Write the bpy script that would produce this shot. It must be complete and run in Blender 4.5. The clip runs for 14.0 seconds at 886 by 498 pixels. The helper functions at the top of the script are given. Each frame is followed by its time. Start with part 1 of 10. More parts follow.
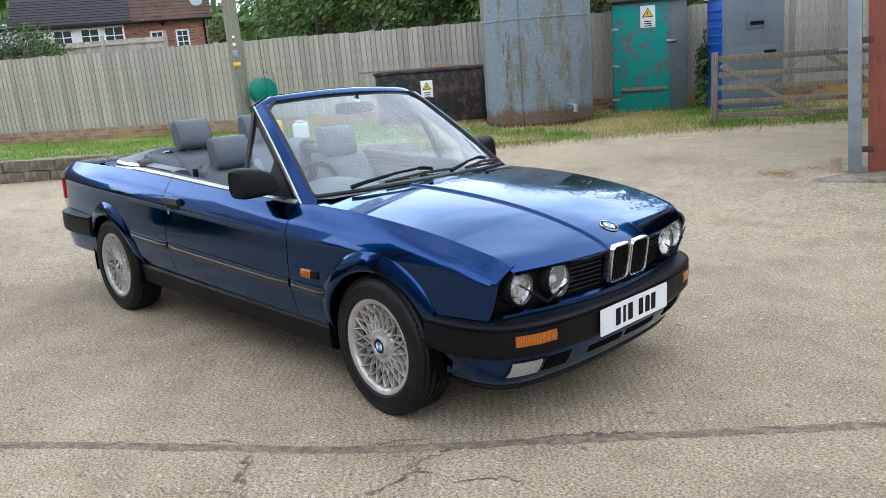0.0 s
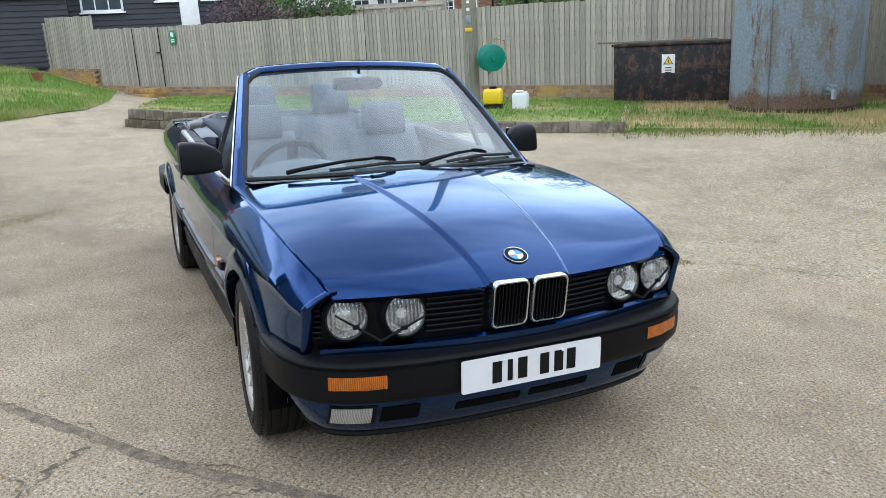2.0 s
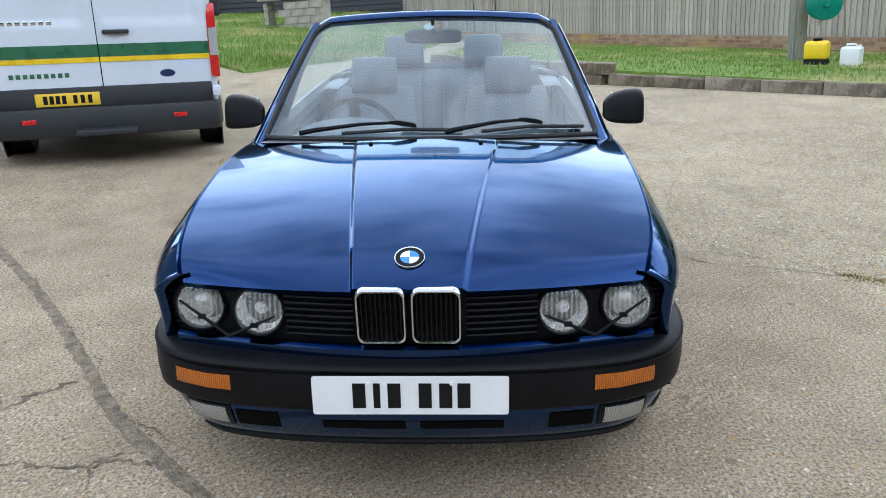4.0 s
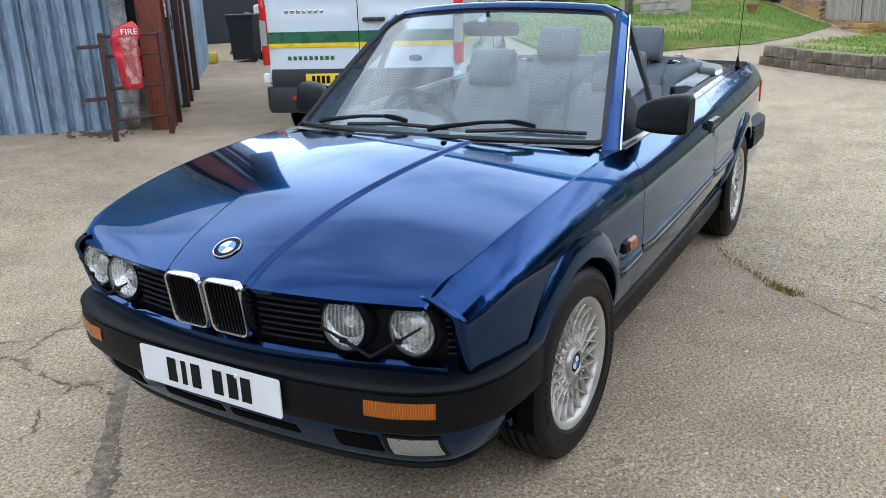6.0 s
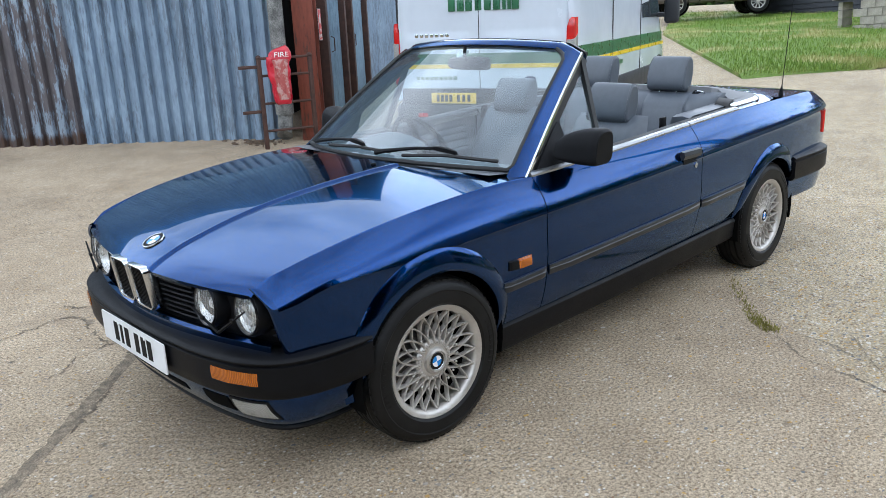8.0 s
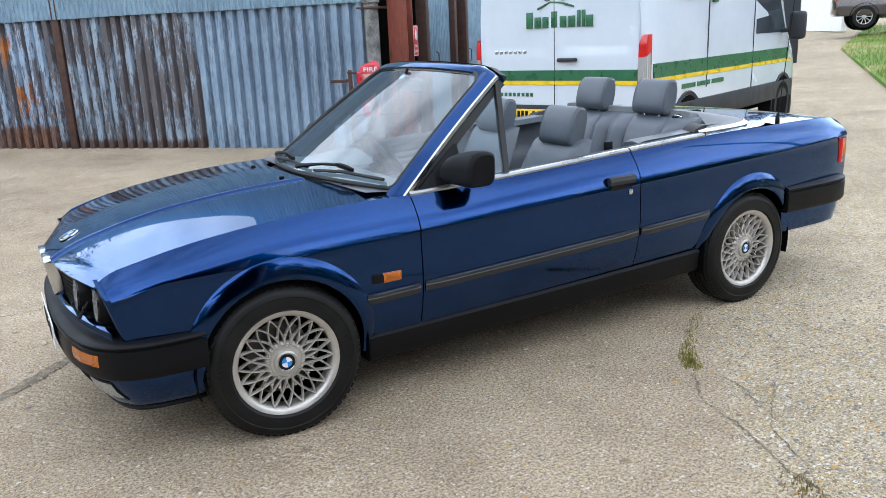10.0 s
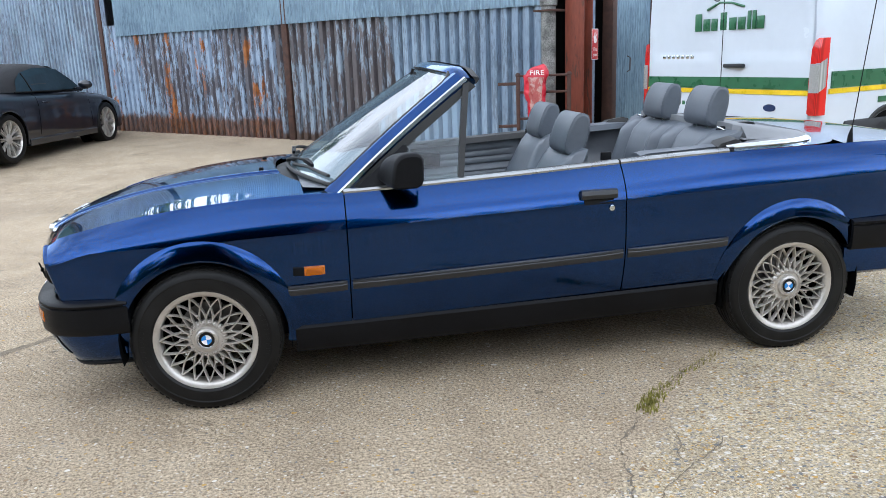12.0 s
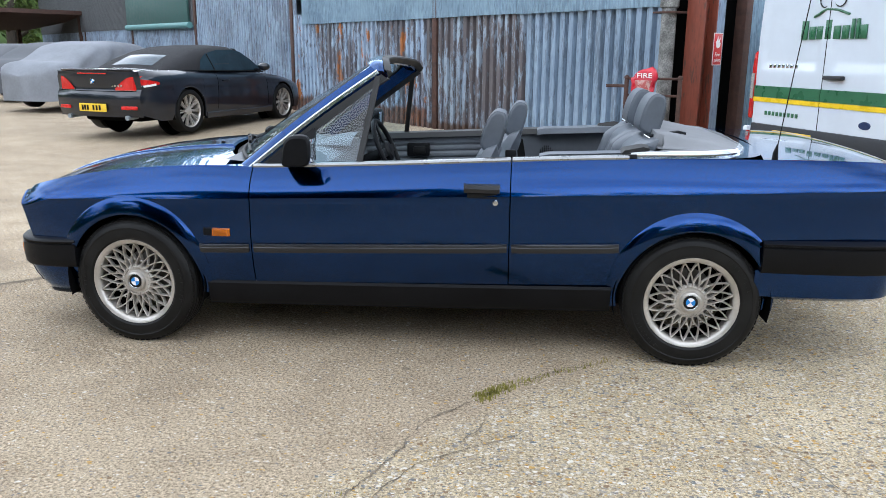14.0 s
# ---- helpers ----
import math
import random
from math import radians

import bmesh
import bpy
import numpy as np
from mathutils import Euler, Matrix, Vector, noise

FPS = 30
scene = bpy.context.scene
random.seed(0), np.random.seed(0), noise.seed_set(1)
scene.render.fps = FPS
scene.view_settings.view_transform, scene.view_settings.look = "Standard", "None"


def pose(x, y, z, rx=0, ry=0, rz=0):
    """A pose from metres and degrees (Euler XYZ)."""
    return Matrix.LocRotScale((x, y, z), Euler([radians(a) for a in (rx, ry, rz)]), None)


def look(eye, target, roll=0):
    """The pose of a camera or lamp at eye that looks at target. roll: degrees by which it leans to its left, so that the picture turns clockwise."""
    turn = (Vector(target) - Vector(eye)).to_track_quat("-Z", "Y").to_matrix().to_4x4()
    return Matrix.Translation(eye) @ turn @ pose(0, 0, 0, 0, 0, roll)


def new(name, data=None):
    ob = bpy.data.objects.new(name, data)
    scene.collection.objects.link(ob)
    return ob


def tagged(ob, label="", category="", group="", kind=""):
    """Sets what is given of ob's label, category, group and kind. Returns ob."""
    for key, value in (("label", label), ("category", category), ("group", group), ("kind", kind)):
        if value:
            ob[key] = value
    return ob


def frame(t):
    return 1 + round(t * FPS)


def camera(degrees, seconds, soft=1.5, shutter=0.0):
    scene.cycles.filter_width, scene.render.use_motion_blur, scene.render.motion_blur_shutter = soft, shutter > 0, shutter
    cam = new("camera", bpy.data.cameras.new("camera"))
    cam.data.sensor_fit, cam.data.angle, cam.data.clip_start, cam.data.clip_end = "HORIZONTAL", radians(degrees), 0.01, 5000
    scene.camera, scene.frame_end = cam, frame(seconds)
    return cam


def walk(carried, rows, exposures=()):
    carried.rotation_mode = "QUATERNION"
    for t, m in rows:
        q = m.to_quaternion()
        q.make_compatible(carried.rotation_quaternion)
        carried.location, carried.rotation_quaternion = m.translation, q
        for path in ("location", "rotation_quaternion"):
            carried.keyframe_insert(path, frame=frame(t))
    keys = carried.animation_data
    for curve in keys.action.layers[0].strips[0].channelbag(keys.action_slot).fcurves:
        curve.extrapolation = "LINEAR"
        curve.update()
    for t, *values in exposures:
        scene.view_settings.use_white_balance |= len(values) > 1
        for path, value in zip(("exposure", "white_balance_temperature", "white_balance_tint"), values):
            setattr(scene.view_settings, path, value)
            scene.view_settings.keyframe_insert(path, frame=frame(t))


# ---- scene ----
cam = camera(58.9, 14.0, 0.6)
LEAN = 0.0
PATH = [
    (0, (3.697, -2.786, 1.41), (2.315, -1.409, 0.968), -2.9),
    (0.5, (3.806, -2.432, 1.421), (2.297, -1.204, 0.956), -3.6),
    (1, (3.959, -2.045, 1.431), (2.328, -0.988, 0.962), -3.1),
    (1.5, (4.005, -1.619, 1.411), (2.329, -0.639, 0.93), -1.6),
    (2, (4.092, -1.225, 1.405), (2.318, -0.446, 0.908), -0.7),
    (2.5, (4.095, -0.839, 1.393), (2.253, -0.259, 0.873), -0.6),
    (3, (4.026, -0.501, 1.405), (2.15, -0.07, 0.861), -0.4),
    (3.5, (3.994, -0.154, 1.396), (2.085, 0.0, 0.821), -0.4),
    (3.7, (3.958, -0.024, 1.396), (2.048, 0.035, 0.806), -0.7),
    (5.8, (3.371, 1.384, 1.365), (1.681, 0.513, 0.745), -1.6),
    (6, (3.371, 1.538, 1.381), (1.726, 0.581, 0.764), -1.7),
    (6.5, (3.346, 1.864, 1.416), (1.769, 0.795, 0.808), -1.6),
    (7, (3.24, 2.102, 1.426), (1.701, 0.973, 0.829), -1.0),
    (7.5, (3.124, 2.398, 1.441), (1.658, 1.168, 0.858), -1.8),
    (8, (3.002, 2.648, 1.457), (1.683, 1.257, 0.888), -2.5),
    (8.5, (2.815, 2.839, 1.475), (1.548, 1.395, 0.916), -2.0),
    (9, (2.617, 3.104, 1.485), (1.429, 1.588, 0.944), -1.8),
    (9.2, (2.54, 3.193, 1.492), (1.386, 1.65, 0.955), -2.0),
    (11.3, (1.305, 3.724, 1.395), (0.72, 1.879, 0.891), -2.1),
    (11.5, (1.171, 3.746, 1.403), (0.641, 1.884, 0.902), -2.0),
    (12, (0.844, 3.893, 1.385), (0.515, 1.98, 0.9), -2.1),
    (12.5, (0.518, 4.025, 1.377), (0.339, 2.092, 0.898), -1.5),
    (13, (0.191, 4.056, 1.372), (0.171, 2.116, 0.887), -0.9),
    (13.5, (-0.184, 4.146, 1.364), (-0.062, 2.209, 0.879), -0.4),
    (14, (-0.546, 4.193, 1.363), (-0.34, 2.264, 0.877), 0.4),
]
walk(cam, [(t, look(eye, target, roll)) for t, eye, target, roll in PATH], [(0.0, -0.27, 5900, 9), (3.5, -0.36, 5750, 8), (8.0, -0.24, 5800, 8), (12.0, 0.02, 5900, 9), (14.0, 0.01, 5950, 9)])

# ---- world and sun ----
def daylight():
    w = bpy.data.worlds.new("overcast_sky")
    scene.world = w
    w.use_nodes = True
    nt = w.node_tree
    nt.nodes.clear()
    out = nt.nodes.new("ShaderNodeOutputWorld")
    bg = nt.nodes.new("ShaderNodeBackground")
    sky = nt.nodes.new("ShaderNodeTexSky")
    sky.sky_type, sky.sun_disc = "NISHITA", False
    sky.sun_elevation, sky.sun_rotation = radians(52), radians(SUN_TURN)
    co = nt.nodes.new("ShaderNodeTexCoord")
    mp = nt.nodes.new("ShaderNodeMapping")
    mp.inputs["Scale"].default_value = (1.5, 2.1, 4.2)
    no = nt.nodes.new("ShaderNodeTexNoise")
    no.inputs["Scale"].default_value, no.inputs["Detail"].default_value, no.inputs["Roughness"].default_value = 1.5, 6, 0.55
    ra = nt.nodes.new("ShaderNodeValToRGB")
    ra.color_ramp.elements[0].position, ra.color_ramp.elements[1].position = 0.36, 0.57
    ra.color_ramp.elements[0].color, ra.color_ramp.elements[1].color = (0.42, 0.42, 0.42, 1), (1.0, 1.0, 1.0, 1)
    mx = nt.nodes.new("ShaderNodeMix")
    mx.data_type = "RGBA"
    mx.inputs[7].default_value = (17.4, 18.0, 19.0, 1)
    nt.links.new(co.outputs["Generated"], mp.inputs[0])
    nt.links.new(mp.outputs[0], no.inputs["Vector"])
    nt.links.new(no.outputs[0], ra.inputs[0])
    nt.links.new(ra.outputs[0], mx.inputs[0])
    nt.links.new(sky.outputs[0], mx.inputs[6])
    # thin cloud: brighter low down, darker overhead
    sep = nt.nodes.new("ShaderNodeSeparateXYZ")
    nt.links.new(co.outputs["Generated"], sep.inputs[0])
    haze = nt.nodes.new("ShaderNodeMapRange")
    haze.inputs["From Min"].default_value, haze.inputs["From Max"].default_value = 0.25, 1.0
    haze.inputs["To Min"].default_value, haze.inputs["To Max"].default_value = 1.62, 0.62
    nt.links.new(sep.outputs[2], haze.inputs["Value"])
    veil = nt.nodes.new("ShaderNodeMix")
    veil.data_type, veil.blend_type = "RGBA", "MULTIPLY"
    veil.inputs[0].default_value = 1.0
    nt.links.new(mx.outputs[2], veil.inputs[6])
    nt.links.new(haze.outputs[0], veil.inputs[7])
    nt.links.new(veil.outputs[2], bg.inputs[0])
    bg.inputs[1].default_value = 0.15
    nt.links.new(bg.outputs[0], out.inputs[0])
    lamp = bpy.data.lights.new("sun", "SUN")
    lamp.energy, lamp.angle, lamp.color = 0.6, radians(85), (1.0, 0.97, 0.93)
    ob = new("sun", lamp)
    ob.matrix_world = look((0, 0, 30), (math.sin(radians(SUN_TURN)) * -20, math.cos(radians(SUN_TURN)) * -20, 4))
    return w


SUN_TURN = 20.0
daylight()

# ---- builders ----
class Geo:
    """Vertices and faces of one mesh in the making."""

    def __init__(self):
        self.v, self.f = [], []

    def add(self, v, f, m=None):
        o = len(self.v)
        self.v += [tuple(m @ Vector(p)) for p in v] if m else [tuple(p) for p in v]
        self.f += [tuple(i + o for i in q) for q in f]
        return self

    def join(self, other, m=None):
        return self.add(other.v, other.f, m)

    def box(self, c, s, bevel=0.0, seg=2, m=None):
        if bevel <= 0:
            v = [(c[0] + s[0] * i / 2, c[1] + s[1] * j / 2, c[2] + s[2] * k / 2) for i in (-1, 1) for j in (-1, 1) for k in (-1, 1)]
            return self.add(v, [(0, 1, 3, 2), (4, 6, 7, 5), (0, 4, 5, 1), (2, 3, 7, 6), (0, 2, 6, 4), (1, 5, 7, 3)], m)
        bm = bmesh.new()
        bmesh.ops.create_cube(bm, size=1)
        bmesh.ops.scale(bm, vec=s, verts=bm.verts)
        bmesh.ops.bevel(bm, geom=bm.edges[:], offset=min(bevel, 0.49 * min(s)), segments=seg, profile=0.5, affect="EDGES")
        bmesh.ops.translate(bm, vec=c, verts=bm.verts)
        return self.take(bm, m)

    def take(self, bm, m=None):
        bm.verts.index_update()
        self.add([v.co for v in bm.verts], [[v.index for v in f.verts] for f in bm.faces], m)
        bm.free()
        return self

    def grid(self, fn, us, vs, m=None, loop=False):
        us, vs = list(us), list(vs)
        v = [fn(a, b) for a in us for b in vs]
        n = len(vs)
        f = [(i * n + j, (i + 1) * n + j, (i + 1) * n + j + 1, i * n + j + 1) for i in range(len(us) - 1) for j in range(n - 1)]
        if loop:
            k = len(us) - 1
            f += [(k * n + j, j, j + 1, k * n + j + 1) for j in range(n - 1)]
        return self.add(v, f, m)

    def lathe(self, prof, n=32, m=None):
        """Turns (radius, height) points round z."""
        return self.grid(lambda a, k: (prof[k][0] * math.cos(a), prof[k][0] * math.sin(a), prof[k][1]), [2 * math.pi * i / n for i in range(n)], range(len(prof)), m, True)

    def tube(self, pts, r, n=8, m=None, closed=False):
        pts = [Vector(p) for p in pts]
        rr = r if hasattr(r, "__len__") else [r] * len(pts)
        up, rings = Vector((0, 0, 1)), []
        for i, p in enumerate(pts):
            d = (pts[min(i + 1, len(pts) - 1)] - pts[max(i - 1, 0)]).normalized()
            if closed:
                d = (pts[(i + 1) % len(pts)] - pts[i - 1]).normalized()
            ref = up if abs(d.dot(up)) < 0.9 else Vector((1, 0, 0))
            a = d.cross(ref).normalized()
            b = a.cross(d).normalized()
            rings.append([p + rr[i] * (a * math.cos(2 * math.pi * k / n) + b * math.sin(2 * math.pi * k / n)) for k in range(n)])
        return self.loft(rings, m, closed)

    def loft(self, rings, m=None, closed=False, caps=True):
        n = len(rings[0])
        f = [(i * n + k, i * n + (k + 1) % n, (i + 1) * n + (k + 1) % n, (i + 1) * n + k) for i in range(len(rings) - 1) for k in range(n)]
        if closed:
            e = len(rings) - 1
            f += [(e * n + k, e * n + (k + 1) % n, (k + 1) % n, k) for k in range(n)]
        elif caps:
            f += [tuple(range(n))[::-1], tuple((len(rings) - 1) * n + k for k in range(n))]
        return self.add([p for ring in rings for p in ring], f, m)

    def prism(self, poly, h0, h1, m=None, bevel=0.0):
        """A polygon in x and y, from height h0 to h1."""
        if bevel > 0:
            cx, cy = sum(p[0] for p in poly) / len(poly), sum(p[1] for p in poly) / len(poly)
            def inner(p):
                d = math.hypot(p[0] - cx, p[1] - cy) or 1
                return (p[0] - (p[0] - cx) / d * bevel, p[1] - (p[1] - cy) / d * bevel)
            small = [inner(p) for p in poly]
            return self.loft([[(x, y, h) for x, y in ring] for ring, h in ((small, h0), (poly, h0 + bevel), (poly, h1 - bevel), (small, h1))], m)
        return self.loft([[(x, y, h) for x, y in poly] for h in (h0, h1)], m)

    def ball(self, c, s, n=16, k=10, m=None):
        prof = [(max(1e-4, math.sin(math.pi * i / k)), -math.cos(math.pi * i / k)) for i in range(k + 1)]
        g = Geo().lathe(prof, n)
        return self.add([(c[0] + x * s[0], c[1] + y * s[1], c[2] + z * s[2]) for x, y, z in g.v], g.f, m)

    def flipped(self):
        """The same on the other side of y = 0."""
        g = Geo()
        g.v, g.f = [(x, -y, z) for x, y, z in self.v], [tuple(reversed(q)) for q in self.f]
        return g


def mesh_of(name, geo, mats, smooth=35, recalc=True):
    me = bpy.data.meshes.new(name)
    me.from_pydata(geo.v, [], geo.f)
    for m in mats if isinstance(mats, (list, tuple)) else [mats]:
        me.materials.append(m)
    if recalc:
        bm = bmesh.new()
        bm.from_mesh(me)
        bmesh.ops.recalc_face_normals(bm, faces=bm.faces)
        bm.to_mesh(me)
        bm.free()
    if smooth:
        me.polygons.foreach_set("use_smooth", [True] * len(me.polygons))
        me.set_sharp_from_angle(angle=radians(smooth))
    me.update()
    return me


def part(name, geo, material, parent, label="", smooth=35, m=None):
    """One mesh object under a thing or under a part."""
    ob = new(name, mesh_of(name, geo, material, smooth))
    ob.parent = parent
    if m:
        ob.matrix_basis = m
    return tagged(ob, label)


def both(name, geo, material, parent, label=""):
    """A part on the left and its twin on the right."""
    return part(name, geo, material, parent, label), part(name, geo.flipped(), material, parent, label)


def base(name, m, label, category, group="", kind=""):
    """An empty that holds a thing's parts, at its base."""
    ob = new(name)
    ob.empty_display_size = 0.1
    ob.matrix_basis = m
    return tagged(ob, label, category, group, kind)


def whole(name, geo, material, label="", category="", group="", kind="", m=None, smooth=35, recalc=True):
    """A thing, or a piece of the setting, of one mesh."""
    ob = new(name, mesh_of(name, geo, material, smooth, recalc))
    if m:
        ob.matrix_basis = m
    return tagged(ob, label, category, group, kind)


def ease(x, a, b):
    t = min(1.0, max(0.0, (x - a) / (b - a)))
    return t * t * (3 - 2 * t)


def curve(table):
    xs, ys = [p[0] for p in table], [p[1] for p in table]
    return lambda x: float(np.interp(x, xs, ys))


def smooth_curve(table):
    """Catmull-Rom through (x, y) points in rising x."""
    xs, ys = [p[0] for p in table], [p[1] for p in table]
    def fn(x):
        if x <= xs[0]:
            return ys[0] + (x - xs[0]) * (ys[1] - ys[0]) / (xs[1] - xs[0])
        if x >= xs[-1]:
            return ys[-1] + (x - xs[-1]) * (ys[-1] - ys[-2]) / (xs[-1] - xs[-2])
        i = max(k for k in range(len(xs) - 1) if xs[k] <= x)
        h = xs[i + 1] - xs[i]
        t = (x - xs[i]) / h
        slope = lambda k: (ys[min(k + 1, len(xs) - 1)] - ys[max(k - 1, 0)]) / (xs[min(k + 1, len(xs) - 1)] - xs[max(k - 1, 0)])
        a, b = slope(i) * h, slope(i + 1) * h
        return (2 * t**3 - 3 * t * t + 1) * ys[i] + (t**3 - 2 * t * t + t) * a + (3 * t * t - 2 * t**3) * ys[i + 1] + (t**3 - t * t) * b
    return fn


def text_geo(words, size, depth=0.002, m=None):
    """Letters of the built-in font, lying in x and y, centred."""
    cu = bpy.data.curves.new("letters", "FONT")
    cu.body, cu.size, cu.extrude, cu.align_x, cu.align_y = words, size, depth, "CENTER", "CENTER"
    ob = bpy.data.objects.new("letters", cu)
    scene.collection.objects.link(ob)
    me = bpy.data.meshes.new_from_object(ob.evaluated_get(bpy.context.evaluated_depsgraph_get()))
    g = Geo().add([v.co for v in me.vertices], [tuple(p.vertices) for p in me.polygons], m)
    bpy.data.objects.remove(ob)
    bpy.data.curves.remove(cu)
    bpy.data.meshes.remove(me)
    return g


def swept(path, section, closed=False):
    """A section of (outwards, height) points carried along a level path (x, y), outwards to the left of the way; heights may be functions of x."""
    rings = []
    for i, p in enumerate(path):
        a, b = path[max(0, i - 1)], path[min(len(path) - 1, i + 1)]
        d = Vector((b[0] - a[0], b[1] - a[1])).normalized()
        nrm = Vector((d.y, -d.x))
        rings.append([(p[0] + nrm.x * o, p[1] + nrm.y * o, h(p[0]) if callable(h) else h) for o, h in section])
    return Geo().loft(rings)


def round_path(corners, n=6):
    """Catmull-Rom through points of a plan."""
    pts = [Vector(c) for c in corners]
    out = []
    for i in range(len(pts) - 1):
        p0, p1, p2, p3 = pts[max(0, i - 1)], pts[i], pts[i + 1], pts[min(len(pts) - 1, i + 2)]
        for k in range(n):
            t = k / n
            out.append(0.5 * (2 * p1 + (p2 - p0) * t + (2 * p0 - 5 * p1 + 4 * p2 - p3) * t * t + (3 * p1 - p0 - 3 * p2 + p3) * t**3))
    return out + [pts[-1]]

# ---- materials ----
def nodes_of(name):
    mat = bpy.data.materials.new(name)
    mat.use_nodes = True
    nt = mat.node_tree
    return mat, nt, nt.nodes["Principled BSDF"]


def tex(nt, kind, scale, detail=4, vec=None, **more):
    n = nt.nodes.new(kind)
    n.inputs["Scale"].default_value = scale
    if "Detail" in n.inputs:
        n.inputs["Detail"].default_value = 0 if kind == "ShaderNodeTexVoronoi" else detail
    if vec:
        nt.links.new(vec, n.inputs["Vector"])
    for k, v in more.items():
        n.inputs[k].default_value = v
    return n


def coords(nt, stretch=(1, 1, 1), world=False):
    mp = nt.nodes.new("ShaderNodeMapping")
    mp.inputs["Scale"].default_value = stretch
    if world:
        nt.links.new(nt.nodes.new("ShaderNodeNewGeometry").outputs["Position"], mp.inputs[0])
    else:
        nt.links.new(nt.nodes.new("ShaderNodeTexCoord").outputs["Object"], mp.inputs[0])
    return mp.outputs[0]


def ramp(nt, fac, stops):
    r = nt.nodes.new("ShaderNodeValToRGB")
    e = r.color_ramp.elements
    e.remove(e[1])
    for k, (p, c) in enumerate(stops):
        one = e[0] if k == 0 else e.new(p)
        one.position = p
        one.color = (*c, 1) if hasattr(c, "__len__") else (c, c, c, 1)
    nt.links.new(fac, r.inputs[0])
    return r.outputs[0]


def mixed(nt, fac, a, b, mode="MIX"):
    m = nt.nodes.new("ShaderNodeMix")
    m.data_type, m.blend_type = "RGBA", mode
    for sock, val in ((m.inputs[0], fac), (m.inputs[6], a), (m.inputs[7], b)):
        if hasattr(val, "is_linked"):
            nt.links.new(val, sock)
        else:
            sock.default_value = (*val, 1) if hasattr(val, "__len__") else val
    return m.outputs[2]


def maths(nt, op, a, b=0.0):
    n = nt.nodes.new("ShaderNodeMath")
    n.operation = op
    for sock, val in ((n.inputs[0], a), (n.inputs[1], b)):
        if hasattr(val, "is_linked"):
            nt.links.new(val, sock)
        else:
            sock.default_value = val
    return n.outputs[0]


def bump(nt, bs, height, strength=0.3, dist=0.01, prev=None):
    b = nt.nodes.new("ShaderNodeBump")
    b.inputs["Strength"].default_value, b.inputs["Distance"].default_value = strength, dist
    nt.links.new(height, b.inputs["Height"])
    if prev:
        nt.links.new(prev, b.inputs["Normal"])
    nt.links.new(b.outputs[0], bs.inputs["Normal"])
    return b.outputs[0]


def mat(name, colour, rough=0.5, metal=0.0, vary=0.15, scale=8.0, relief=0.0, relief_scale=60.0, coat=0.0, spec=0.5, stretch=(1, 1, 1), grain=0.0):
    """A surface with drifts of tone at two scales, and fine relief."""
    m, nt, bs = nodes_of(name)
    co = coords(nt, stretch)
    big, small = tex(nt, "ShaderNodeTexNoise", scale, 5, co), tex(nt, "ShaderNodeTexNoise", scale * 9, 4, co)
    lo, hi = tuple(c * (1 - vary) for c in colour), tuple(min(1, c * (1 + vary)) for c in colour)
    c1 = ramp(nt, big.outputs[0], [(0.3, lo), (0.7, hi)])
    c2 = ramp(nt, small.outputs[0], [(0.3, 1 - vary * 0.6 - grain), (0.7, 1.0)])
    nt.links.new(mixed(nt, 1.0, c1, c2, "MULTIPLY"), bs.inputs["Base Color"])
    nt.links.new(ramp(nt, big.outputs[0], [(0.3, max(0, rough - 0.07)), (0.7, min(1, rough + 0.07))]), bs.inputs["Roughness"])
    bs.inputs["Metallic"].default_value = metal
    bs.inputs["Specular IOR Level"].default_value = spec
    if coat:
        bs.inputs["Coat Weight"].default_value, bs.inputs["Coat Roughness"].default_value = coat, 0.03
    if relief:
        bump(nt, bs, tex(nt, "ShaderNodeTexNoise", relief_scale, 5, co).outputs[0], relief, 0.01)
    return m


def car_paint():
    """Deep metallic blue: a dark flake coat under clear lacquer."""
    m, nt, bs = nodes_of("blue_metallic_paint")
    co = coords(nt)
    fl = tex(nt, "ShaderNodeTexVoronoi", 1400, vec=co)
    nt.links.new(mixed(nt, ramp(nt, fl.outputs["Color"], [(0.2, 0.0), (0.9, 1.0)]), (0.0002, 0.0150, 0.070), (0.0004, 0.042, 0.185)), bs.inputs["Base Color"])
    bs.inputs["Metallic"].default_value = 1.0
    bs.inputs["Roughness"].default_value = 0.15
    bs.inputs["Specular Tint"].default_value = (0.50, 0.67, 0.90, 1)
    bs.inputs["Coat Weight"].default_value = 1.0
    bs.inputs["Coat IOR"].default_value = 1.34
    dust_haze = tex(nt, "ShaderNodeTexNoise", 3.0, 6, co)
    nt.links.new(ramp(nt, dust_haze.outputs[0], [(0.35, 0.006), (0.75, 0.022)]), bs.inputs["Coat Roughness"])
    wave = tex(nt, "ShaderNodeTexNoise", 2.2, 2, co)
    b = nt.nodes.new("ShaderNodeBump")
    b.inputs["Strength"].default_value, b.inputs["Distance"].default_value = 0.03, 0.01
    nt.links.new(wave.outputs[0], b.inputs["Height"])
    nt.links.new(b.outputs[0], bs.inputs["Coat Normal"])
    return m


